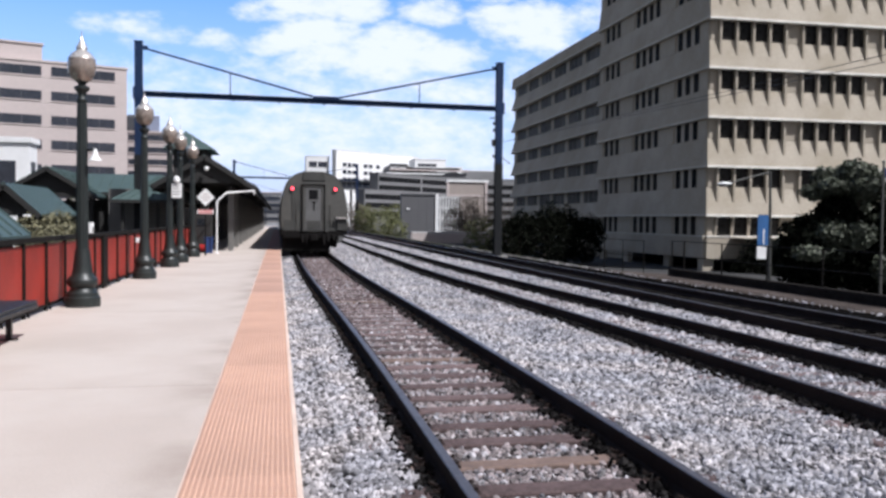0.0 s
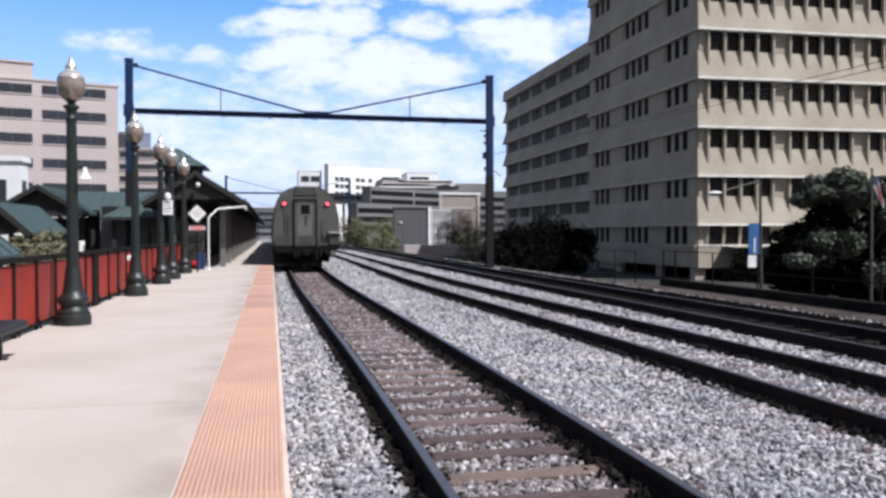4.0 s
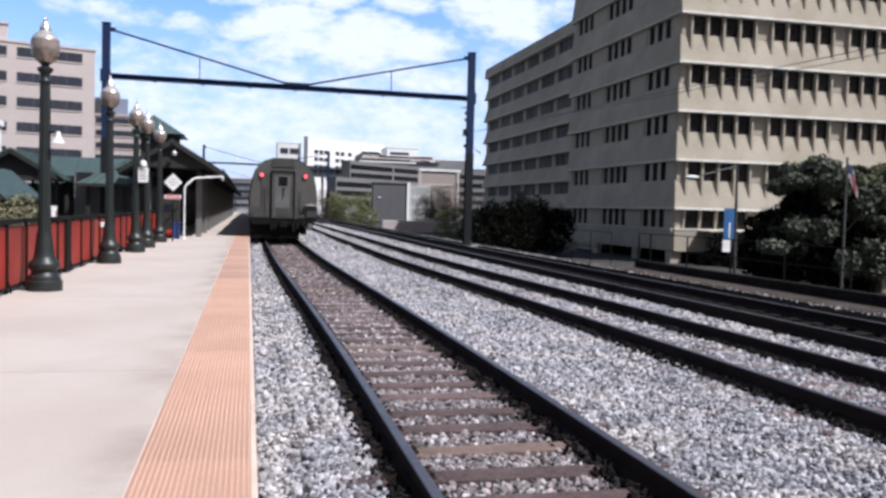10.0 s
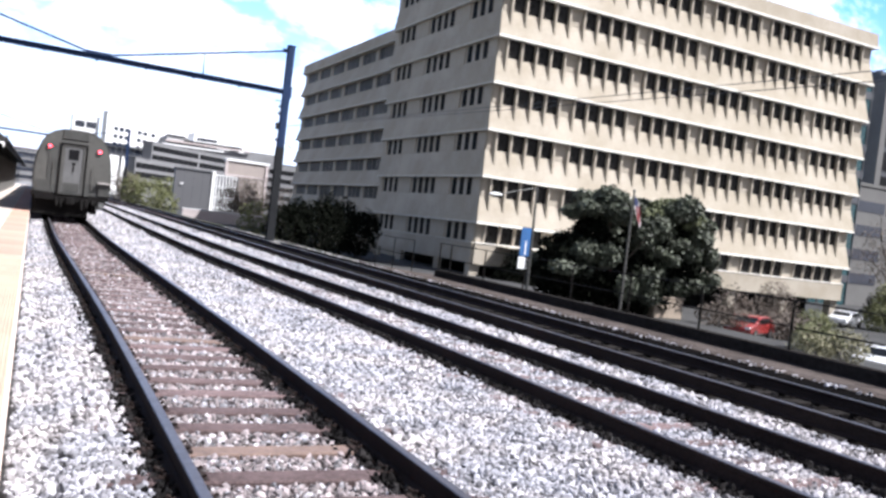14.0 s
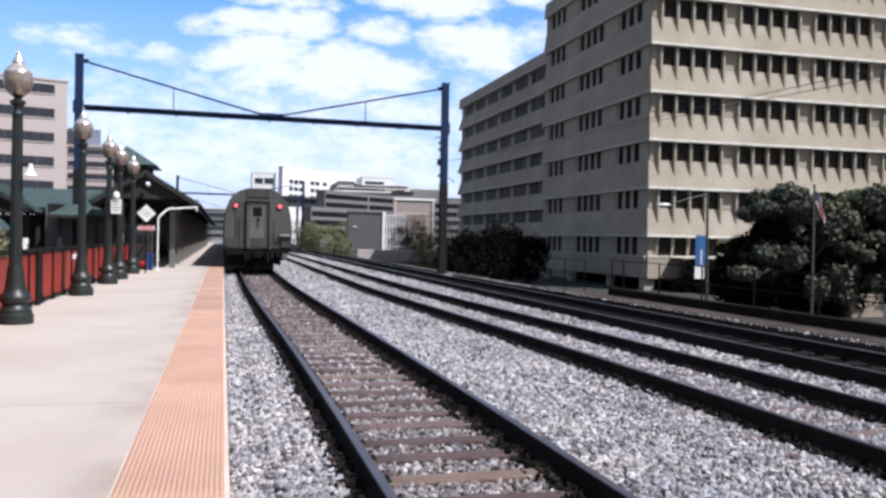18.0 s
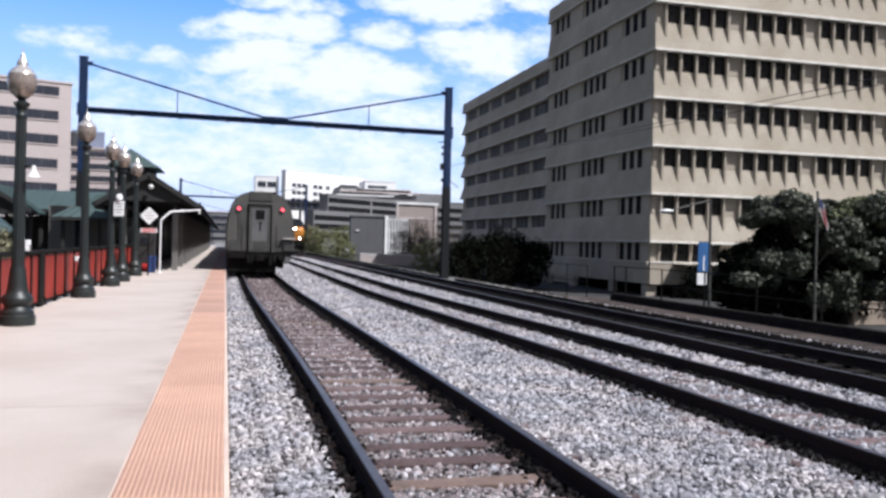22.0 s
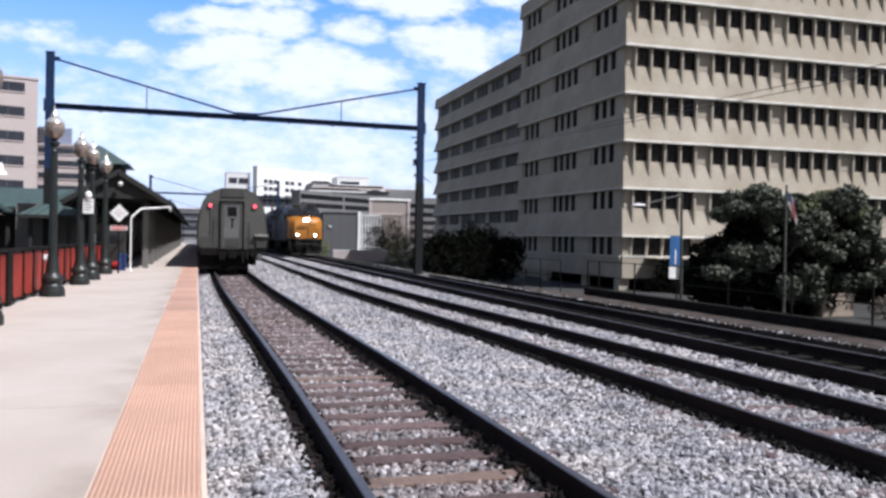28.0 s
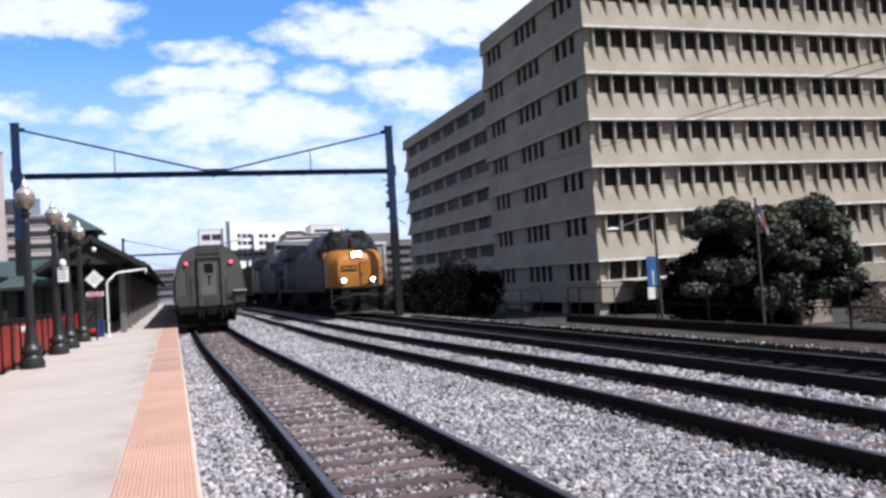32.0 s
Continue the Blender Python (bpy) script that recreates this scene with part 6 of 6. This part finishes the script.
def passenger_car(at):
    c = thing("passenger_car", "stainless steel passenger coach with red tail lamps standing at the platform", "railway coach", "standing train", at)
    outline = [(w, z) for z, w in SHELL] + [(-w, z) for z, w in SHELL[-2::-1]]
    bm = prism(B(), outline, 0.12, 25.8)
    part("shell", bm, M["steel"], c, smooth=True)
    small = [(x * 0.965, 1.04 + (z - 1.04) * 0.982) for x, z in outline]
    part("end_face", prism(B(), small, 0.02, 0.119), M["steel"], c)
    part("roof_sheet", prism(B(), [(x * 1.006, z + 0.006) for x, z in outline if z > 3.4] + [(x * 0.99, z - 0.03) for x, z in outline[::-1] if z > 3.4], 0.13, 25.79), M["under"], c, "sooty dark roof sheet")
    part("end_rim", prism(B(), [(x * 1.004, z) for x, z in outline[2:-2]], 0.10, 0.16), M["steel_dark"], c)
    part("roof_hatch", prism(B(), ((-0.56, 3.36), (0.52, 3.36), (0.48, 3.80), (-0.50, 3.80)), -0.02, 1.4), M["steel_dark"], c, soft=0.03)
    part("vestibule", box(box(box(B(), -0.565, -0.505, -0.09, 0.02, 1.0, 3.20), 0.445, 0.505, -0.09, 0.02, 1.0, 3.20), -0.565, 0.505, -0.09, 0.02, 3.16, 3.21), M["under"], c, "dark rubber diaphragm", soft=0.012)
    part("door_frame", box(box(box(B(), -0.495, -0.40, -0.05, 0.02, 1.1, 3.12), 0.34, 0.435, -0.05, 0.02, 1.1, 3.12), -0.495, 0.435, -0.05, 0.02, 3.06, 3.155), M["steel"], c)
    d = part("end_door", box(B(), -0.395, 0.335, -0.02, 0.018, 1.12, 3.055), M["door"], c, "grey end door with a small black window", soft=0.012)
    part("window_frame", box(box(box(box(B(), -0.30, -0.235, -0.035, -0.021, 2.46, 3.02), 0.175, 0.24, -0.035, -0.021, 2.46, 3.02), -0.235, 0.175, -0.035, -0.021, 2.96, 3.02), -0.235, 0.175, -0.035, -0.021, 2.46, 2.52), M["door"], d)
    part("door_window", box(B(), -0.232, 0.172, -0.027, -0.021, 2.523, 2.957), M["black_glass"], d)
    part("door_handle", box(B(), -0.02, 0.02, -0.06, -0.02, 2.02, 2.36), M["under"], d)
    part("latch_plate", box(B(), -0.07, 0.07, -0.03, -0.021, 2.34, 2.42), M["under"], d)
    part("kick_plate", box(B(), -0.34, 0.28, -0.03, -0.021, 1.16, 1.55), M["steel_dark"], d)
    part("jamb_panel", box(B(), -0.98, -0.62, -0.02, 0.019, 1.15, 3.05), M["steel_dark"], c, "darker riveted panel")
    part("lower_band", box(B(), -1.36, 1.36, -0.012, 0.0195, 1.06, 1.58), M["steel_dark"], c, "grimy lower band")
    for s in (-1, 1):
        m = part("marker_housing", tube(B(), (s * 0.97, 0.02, 3.0), (s * 0.97, -0.05, 3.0), 0.12, seg=16), M["steel_dark"], c)
        part("marker_lens", tube(B(), (s * 0.97, -0.05, 3.0), (s * 0.97, -0.065, 3.0), 0.07, seg=16), M["marker"], m, "lit red lens")
        part("grab_iron", tube(B(), (s * 0.78, -0.06, 1.3), (s * 0.78, -0.06, 2.4), 0.016, seg=6), M["steel"], c)
        part("end_sill", box(B(), s * 0.66 - (0.84 if s < 0 else 0), s * 0.66 + (0.84 if s > 0 else 0), -0.06, 0.02, 0.92, 1.10), M["under"], c)
    part("step_shelf", box(B(), 1.0, 1.58, -0.22, 0.02, 1.66, 1.73), M["lamp_cap"], c, "pale step plate")
    part("step_box", box(B(), 1.04, 1.52, -0.10, 0.02, 1.12, 1.64), M["steel_dark"], c, soft=0.02)
    part("buffer_beam", box(B(), -1.38, 1.38, -0.10, 1.0, 0.78, 0.98), M["under"], c)
    cp = part("coupler", box(B(), -0.16, 0.16, -0.75, 0.2, 0.68, 0.94), M["under"], c, soft=0.03)
    part("knuckle", box(B(), -0.22, 0.10, -0.95, -0.70, 0.64, 0.98), M["under"], cp, soft=0.05)
    for k, (x, z) in enumerate(((-0.55, 0.55), (-0.38, 0.42), (0.42, 0.45), (0.6, 0.6), (0.85, 0.7))):
        bm = B()
        for i in range(6):
            p, q = i / 6, (i + 1) / 6
            tube(bm, (x + 0.08 * p, -0.12 - 0.3 * math.sin(math.pi * p), 0.92 - (0.92 - z) * math.sin(math.pi * p)), (x + 0.08 * q, -0.12 - 0.3 * math.sin(math.pi * q), 0.92 - (0.92 - z) * math.sin(math.pi * q)), 0.028, seg=6)
        part("hose", bm, M["under"], c)
    part("pale_fitting", box(B(), 1.12, 1.32, -0.12, -0.02, 0.62, 0.86), M["door"], c)
    # black block standing in for the shade around the gear under the coach end
    part("end_void", prism(B(), ((-1.42, 1.03), (-1.42, 0.12), (0.66, 0.12), (0.80, 0.5), (0.86, 1.03)), 0.15, 0.9), M["under"], c, "brake gear and under-coach shade as one black block", soft=0.04)
    part("brake_cylinder", tube(B(), (0.95, 0.3, 0.80), (1.36, 0.3, 0.80), 0.14, seg=12), M["under"], c)
    part("air_tank", tube(B(), (1.12, -0.05, 0.66), (1.12, 0.5, 0.66), 0.11, seg=12), M["steel_dark"], c)
    part("jack_pad", box(B(), 0.86, 1.02, 0.1, 0.4, 0.45, 1.03), M["under"], c)
    part("skirt", box(B(), -1.36, 1.36, 5.5, 20.5, 0.45, 0.98), M["under"], c)
    for y0 in (3.2, 22.4):
        t = part("truck", box(box(B(), -1.15, -0.92, y0 - 1.9, y0 + 1.9, 0.30, 0.75), 0.92, 1.15, y0 - 1.9, y0 + 1.9, 0.30, 0.75), M["under"], c)
        part("bolster", box(B(), -1.0, 1.0, y0 - 0.4, y0 + 0.4, 0.5, 0.98), M["under"], t)
        for dy in (-1.3, 1.3):
            w = part("wheelset", tube(B(), (-0.8, y0 + dy, 0.46), (0.8, y0 + dy, 0.46), 0.09, seg=10), M["under"], c)
            for s in (-1, 1):
                part("wheel", tube(B(), (s * 0.70, y0 + dy, 0.46), (s * 0.82, y0 + dy, 0.46), 0.458, seg=24), M["rail_side"], w)
    for s in (-1, 1):
        for k in range(10):
            part("side_window", box(B(), s * 1.47 - 0.012, s * 1.47 + 0.03 * s, 3.2 + k * 2.0, 4.5 + k * 2.0, 1.95, 2.45), M["glass"], c)
        bm = B()
        for k in range(5):
            box(bm, s * 1.50 - 0.02, s * 1.50 + 0.03 * s, 0.5, 25.4, 1.2 + k * 0.14, 1.24 + k * 0.14)
        part("side_flutes", bm, M["steel"], c)
    return c


coach = passenger_car(pose(TX, 39.3, 0))
for k in (1, 2, 3):
    copy_thing(coach, pose(TX, 39.3 + 26.9 * k, 0))

# ---------------------------------------------------------------- the freight train that comes up the far track
LX = track_x(2, 60)


def truck_parts(vehicle, y0, axles, gap, r, half=0.98):
    """Side frames and turning wheelsets; returns the wheelsets."""
    sets = []
    length = gap * (axles - 1)
    for s in (-1, 1):
        part("side_frame", prism(B(), ((y0 - 0.7, 0.35), (y0 + length + 0.7, 0.35), (y0 + length + 0.7, 0.7), (y0 + length * 0.5 + 0.5, 0.98), (y0 + length * 0.5 - 0.5, 0.98), (y0 - 0.7, 0.7)), s * half - 0.07, s * half + 0.07, "x"), M["under"], vehicle)
    for k in range(axles):
        ws = thing_part("wheelset", vehicle, pose(0, y0 + k * gap, r))
        part("axle", tube(B(), (-0.95, 0, 0), (0.95, 0, 0), 0.085, seg=10), M["under"], ws)
        for s in (-1, 1):
            part("wheel", tube(B(), (s * 0.70, 0, 0), (s * 0.83, 0, 0), r, seg=22), M["rail_side"], ws)
            part("hub", box(B(), s * 0.83 - 0.01, s * 0.83 + 0.03, -0.12, 0.12, -0.08, 0.08), M["steel_dark"], ws)
        sets.append((ws, y0 + k * gap, r))
    return sets


def thing_part(name, parent, at):
    ob = new(name)
    ob.empty_display_size = 0.1
    ob.parent = parent
    ob.matrix_basis = at
    return ob


def locomotive(words, lit):
    """Nose at the origin, body along +y."""
    face = M["loco_yellow"] if lit else M["loco_blue"]
    c = thing("locomotive", words, "locomotive", "freight train")
    part("frame", box(B(), -1.48, 1.48, 1.0, 21.6, 1.22, 1.5), M["under"], c, soft=0.02)
    part("anticlimber", prism(B(), ((-1.42, 0.6), (-1.42, -0.02), (-0.95, -0.34), (0.95, -0.34), (1.42, -0.02), (1.42, 0.6)), 1.36, 1.52, "z"), M["under"], c)
    part("anticlimber_edge", prism(B(), ((-1.43, 0.0), (-0.96, -0.355), (0.96, -0.355), (1.43, 0.0), (1.40, 0.03), (0.94, -0.325), (-0.94, -0.325), (-1.40, 0.03)), 1.47, 1.53, "z"), M["steel"], c, "pale front edge strip")
    part("pilot", prism(B(), ((-0.98, 0.52), (0.98, 0.52), (1.02, 1.36), (-1.02, 1.36)), -0.26, -0.06), M["under"], c, soft=0.02)
    pl = part("plow", loft(B(), [[(-1.25, -0.10, 0.12), (0, -0.62, 0.12), (1.25, -0.10, 0.12), (1.25, 0.05, 0.12), (-1.25, 0.05, 0.12)], [(-1.30, 0.02, 0.62), (0, -0.40, 0.62), (1.30, 0.02, 0.62), (1.30, 0.1, 0.62), (-1.30, 0.1, 0.62)]]), M["under"], c)
    # paler lip stands for sunlight along the foot of the plow
    part("worn_lip", bar(bar(B(), (-1.25, -0.13, 0.15), (0, -0.64, 0.15), 0.03, 0.10), (0, -0.64, 0.15), (1.25, -0.13, 0.15), 0.03, 0.10), M["steel"], pl, "pale lip with sunlight in its colour")
    cp = part("coupler", box(B(), -0.15, 0.15, -0.95, -0.2, 0.74, 0.98), M["under"], c, soft=0.03)
    part("knuckle", box(B(), -0.24, 0.13, -1.22, -0.90, 0.68, 1.04), M["under"], cp, soft=0.05)
    part("cut_lever", tube(tube(tube(B(), (-1.30, -0.36, 0.92), (-0.3, -0.42, 1.10), 0.016, seg=6), (-0.3, -0.42, 1.10), (0.3, -0.42, 1.10), 0.016, seg=6), (0.3, -0.42, 1.10), (1.30, -0.36, 0.92), 0.016, seg=6), M["steel"], c)
    for k, x in enumerate((-0.86, -0.72, -0.58, 0.58, 0.72, 0.86)):
        bm = B()
        for i in range(5):
            p, q = i / 5, (i + 1) / 5
            tube(bm, (x, -0.28 - 0.22 * math.sin(math.pi * p), 1.30 - 0.72 * p), (x, -0.28 - 0.22 * math.sin(math.pi * q), 1.30 - 0.72 * q), 0.025, seg=6)
        part("air_hose", bm, M["tyre"], c)
    # blunt nose with cut corners
    rings = []
    for z, f, w, back, bw in ((1.5, 0.0, 1.02, 0.50, 1.44), (2.85, 0.03, 1.00, 0.50, 1.44), (3.16, 0.12, 0.94, 0.60, 1.38), (3.36, 0.34, 0.86, 0.80, 1.24), (3.46, 0.75, 0.78, 1.1, 1.12)):
        rings.append([(-bw, 1.9, z), (-bw, back, z), (-w, f, z), (w, f, z), (bw, back, z), (bw, 1.9, z)])
    nose = part("nose", loft(B(), rings), face, c, "blunt painted nose with cut corners", smooth=True)
    part("nose_door", box(B(), 0.16, 0.74, -0.03, 0.06, 1.58, 2.72), face, nose, soft=0.012)
    part("door_gasket", box(B(), 0.12, 0.78, -0.012, 0.05, 1.55, 2.76), M["loco_blue"], nose)
    part("door_latch", box(B(), 0.22, 0.30, -0.05, -0.03, 2.05, 2.2), M["steel_dark"], nose)
    part("dark_panel", box(B(), -0.82, -0.02, -0.014, 0.05, 2.34, 2.62), M["loco_blue"], nose, "dark lettering block")
    for k in range(3):
        part("lettering_bar", box(B(), -0.76 + 0.24 * k, -0.58 + 0.24 * k, -0.020, -0.0145, 2.40, 2.56), face, nose)
    for k in range(4):
        part("nose_step", bar(B(), (-1.16, 0.08, 1.75 + k * 0.3), (-0.98, -0.06, 1.75 + k * 0.3), 0.02, 0.03), M["loco_blue"], nose)
    # cab with raked windscreen and cut roof edges
    sec = ((-1.5, 1.5), (-1.5, 3.78), (-1.36, 4.12), (-0.98, 4.56), (0.98, 4.56), (1.36, 4.12), (1.5, 3.78), (1.5, 1.5))
    cab = part("cab", loft(B(), [[(x, 1.72 + max(z - 3.4, 0) * 0.42, z) for x, z in sec], [(x, 4.9, z) for x, z in sec]]), M["loco_cab"], c, "dark slate cab with cut roof edges", soft=0.03)
    for s in (-1, 1):
        part("windscreen", bar(B(), (s * 0.62, 1.775, 3.56), (s * 0.62, 2.03, 4.20), 0.98, 0.03), M["glass"], cab)
        part("wiper", bar(B(), (s * 0.30, 1.75, 3.56), (s * 0.62, 1.90, 3.95), 0.012, 0.012), M["black"], cab)
        part("corner_window", bar(B(), (s * 1.28, 1.775, 3.56), (s * 1.28, 1.96, 4.02), 0.22, 0.03), M["glass"], cab)
        part("side_window", box(B(), s * 1.51 - 0.01, s * 1.51 + 0.012 * s, 2.5, 4.4, 3.05, 3.72), M["black_glass"], cab)
        part("window_frame", box(B(), s * 1.505 - 0.008, s * 1.505 + 0.008 * s, 2.42, 4.48, 2.97, 3.05), M["steel_dark"], cab)
        part("mirror", box(B(), s * 1.62 - 0.09, s * 1.62 + 0.09, 2.3, 2.34, 3.2, 3.6), M["black"], cab)
        part("cab_cheek", box(B(), s * 1.30 - 0.16, s * 1.30 + 0.16, 1.66, 1.71, 1.6, 3.4), face, cab)
        part("number_box", box(B(), s * 0.62 - 0.30, s * 0.62 + 0.30, 2.06, 2.4, 4.25, 4.47), M["black"], cab, soft=0.02)
        st = part("step_well", box(B(), s * 1.20 - 0.22, s * 1.20 + 0.22, 0.30, 0.34, 0.42, 1.36), M["under"], c)
        for z in (0.46, 0.76, 1.06):
            part("step", box(B(), s * 1.20 - 0.22, s * 1.20 + 0.22, -0.05, 0.30, z, z + 0.035), M["steel_dark"], st)
        for x0, y0, x1, y1 in ((1.43, -0.06, 1.43, 0.30), (0.98, -0.34, 0.98, -0.34)):
            part("grab_rail", tube(B(), (s * x0, y0, 0.62 if x0 > 1 else 1.5), (s * x0, y0, 2.35), 0.022, seg=6), M["steel_dark"], c)
        part("hand_rail", tube(tube(B(), (s * 1.43, -0.06, 2.35), (s * 1.47, 1.6, 2.42), 0.022, seg=6), (s * 0.98, -0.34, 2.35), (s * 1.43, -0.06, 2.35), 0.022, seg=6), M["steel"], c)
        h = part("ditch_light", tube(B(), (s * 0.77, 0.02, 1.84), (s * 0.77, -0.20, 1.84), 0.15, seg=16), M["loco_blue"], c)
        part("lens", tube(B(), (s * 0.77, -0.20, 1.84), (s * 0.77, -0.215, 1.84), 0.10, seg=16), M["ditch"] if lit else M["glass"], h, "lit lens")
    part("cab_roof_edge", bar(B(), (-0.98, 2.19, 4.56), (0.98, 2.19, 4.56), 0.10, 0.05), M["steel"], cab, "pale roof edge")
    part("antenna", lathe(B(), ((0.22, 4.56), (0.22, 4.66), (0.1, 4.72)), 14, at=(0.3, 3.4)), M["steel"], cab)
    hb = part("headlight", box(B(), -0.30, 0.30, -0.02, 0.5, 2.98, 3.36), face, c, soft=0.05)
    for s in (-1, 1):
        part("lens", tube(B(), (s * 0.13, -0.02, 3.17), (s * 0.13, -0.04, 3.17), 0.125, seg=18), M["beam"] if lit else M["glass"], hb, "lit headlamp lens")
    hood = part("hood", prism(B(), ((-1.02, 1.5), (1.02, 1.5), (1.02, 3.62), (0.78, 3.98), (-0.78, 3.98), (-1.02, 3.62)), 4.9, 15.8), M["loco_grey"], c, "grey engine hood", soft=0.03)
    for s in (-1, 1):
        for k in range(10):
            d = part("hood_door", box(B(), s * 1.028 - 0.01, s * 1.028 + 0.014 * s, 5.2 + k * 1.04, 6.16 + k * 1.04, 1.75, 3.45), M["loco_grey"], hood)
            part("latch", box(B(), s * 1.045 - 0.006, s * 1.045 + 0.014 * s, 5.28 + k * 1.04, 5.34 + k * 1.04, 2.5, 2.62), M["steel_dark"], d)
        for k in range(9):
            part("stanchion", tube(B(), (s * 1.44, 5.2 + k * 2.0, 1.5), (s * 1.44, 5.2 + k * 2.0, 2.5), 0.018, seg=6), M["steel_dark"], c)
        part("walkway_rail", tube(B(), (s * 1.44, 5.0, 2.5), (s * 1.44, 21.3, 2.5), 0.02, seg=6), M["steel_dark"], c)
        part("battery_box", box(B(), s * 1.28 - 0.18, s * 1.28 + 0.18, 4.95, 7.6, 1.5, 2.15), M["loco_cab"], c, soft=0.03)
        part("sill_stripe", box(B(), s * 1.486 - 0.006, s * 1.486 + 0.006, 1.3, 21.5, 1.38, 1.45), M["steel_dark"], c)
    part("dynamic_brake", loft(B(), [[(-1.38, y, 3.05), (-1.38, y, 4.15), (-1.05, y, 4.5), (1.05, y, 4.5), (1.38, y, 4.15), (1.38, y, 3.05)] for y in (5.15, 7.5)]), M["loco_cab"], c, soft=0.05)
    for s in (-1, 1):
        for k in range(6):
            part("brake_grille", box(B(), s * 1.39 - 0.01, s * 1.39 + 0.012 * s, 5.3 + k * 0.36, 5.58 + k * 0.36, 3.25, 4.0), M["black"], c)
    part("air_intake", loft(B(), [[(-1.2, y, 3.4), (-1.2, y, 4.05), (-0.9, y, 4.35), (0.9, y, 4.35), (1.2, y, 4.05), (1.2, y, 3.4)] for y in (8.3, 9.6)]), M["loco_blue"], c)
    part("exhaust", box(B(), -0.5, 0.5, 10.2, 11.2, 3.98, 4.32), M["under"], c, soft=0.04)
    for k in range(2):
        part("fan", lathe(B(), ((0.6, 3.98), (0.6, 4.2), (0.5, 4.24)), 18, at=(0, 12.4 + k * 1.6)), M["under"], c)
    part("radiator", prism(B(), ((-0.95, 1.5), (0.95, 1.5), (1.0, 3.5), (1.55, 3.75), (1.55, 4.35), (1.2, 4.55), (-1.2, 4.55), (-1.55, 4.35), (-1.55, 3.75), (-1.0, 3.5)), 15.8, 20.6), M["loco_blue"], c, "wide dark radiator housing", soft=0.03)
    part("horn_cluster", tube(tube(B(), (0.1, 3.0, 4.62), (0.1, 2.6, 4.66), 0.03, 0.08, 8), (-0.15, 3.0, 4.62), (-0.15, 2.7, 4.66), 0.03, 0.07, 8), M["steel_dark"], c)
    part("fuel_tank", prism(B(), ((-1.4, 1.22), (1.4, 1.22), (1.4, 0.6), (1.0, 0.3), (-1.0, 0.3), (-1.4, 0.6)), 8.4, 14.2), M["under"], c, soft=0.04)
    part("rear_end", box(B(), -1.45, 1.45, 21.6, 21.9, 0.6, 1.5), M["under"], c)
    return c, truck_parts(c, 2.2, 3, 2.05, 0.533) + truck_parts(c, 15.4, 3, 2.05, 0.533)


def freight_car(words, paint, length, height):
    c = thing("freight_car", words, "freight car", "freight train")
    part("body", box(B(), -1.5, 1.5, 0.3, length - 0.3, 1.1, height), paint, c, soft=0.04)
    for s in (-1, 1):
        for k in range(9):
            y = 0.8 + k * (length - 1.7) / 8
            part("rib", box(B(), s * 1.5 - 0.01, s * 1.5 + 0.08 * s, y, y + 0.1, 1.15, height - 0.05), paint, c)
    part("sill", box(B(), -0.9, 0.9, -0.3, length + 0.3, 0.85, 1.1), M["under"], c)
    part("ladder", box(box(B(), -1.45, -1.40, 0.22, 0.3, 1.1, height), -1.05, -1.0, 0.22, 0.3, 1.1, height), M["under"], c)
    return c, truck_parts(c, 1.4, 2, 1.75, 0.46) + truck_parts(c, length - 3.2, 2, 1.75, 0.46)


CONSIST = [
    (0.0, locomotive("golden-nosed freight locomotive with lit headlamps on the far track", True)),
    (22.6, locomotive("second dark locomotive coupled behind the first", False)),
    (45.4, freight_car("dark ribbed boxcar behind the locomotives", M["freight"], 15.5, 4.2)),
    (61.6, freight_car("dark ribbed freight car in the train", M["freight"], 15.5, 4.0)),
    (77.8, freight_car("dark ribbed freight car in the train", M["freight"], 15.5, 4.0)),
    (94.0, freight_car("dark ribbed freight car in the train", M["freight"], 15.5, 4.0)),
]
# seconds and place of the leading nose along the far track
RUN = ((0.0, 287.0), (8.0, 226.0), (16.0, 165.2), (20.0, 134.6), (22.0, 119.0), (23.0, 111.8), (24.0, 105.2), (25.0, 98.4), (26.0, 90.6), (27.5, 78.6), (28.5, 70.9), (29.0, 66.9), (30.0, 58.7), (31.0, 51.5), (32.0, 43.75))


def nose_y(t):
    for (a, ya), (b, yb) in zip(RUN, RUN[1:]):
        if t <= b:
            return ya + (yb - ya) * (t - a) / (b - a)
    return RUN[-1][1]


def motions():
    """The freight train rolls up the far track; its wheels turn as it goes."""
    for back_by, (vehicle, sets) in CONSIST:
        walk(vehicle, [(t, pose(LX, y + back_by, 0)) for t, y in RUN])
        for ws, y, r in sets:
            steps = [k / 15 for k in range(int(SPAN * 15) + 1)]
            walk(ws, [(t, pose(0, y, r) @ Matrix.Rotation((RUN[0][1] - nose_y(t)) / r, 4, "X")) for t in steps])


motions()
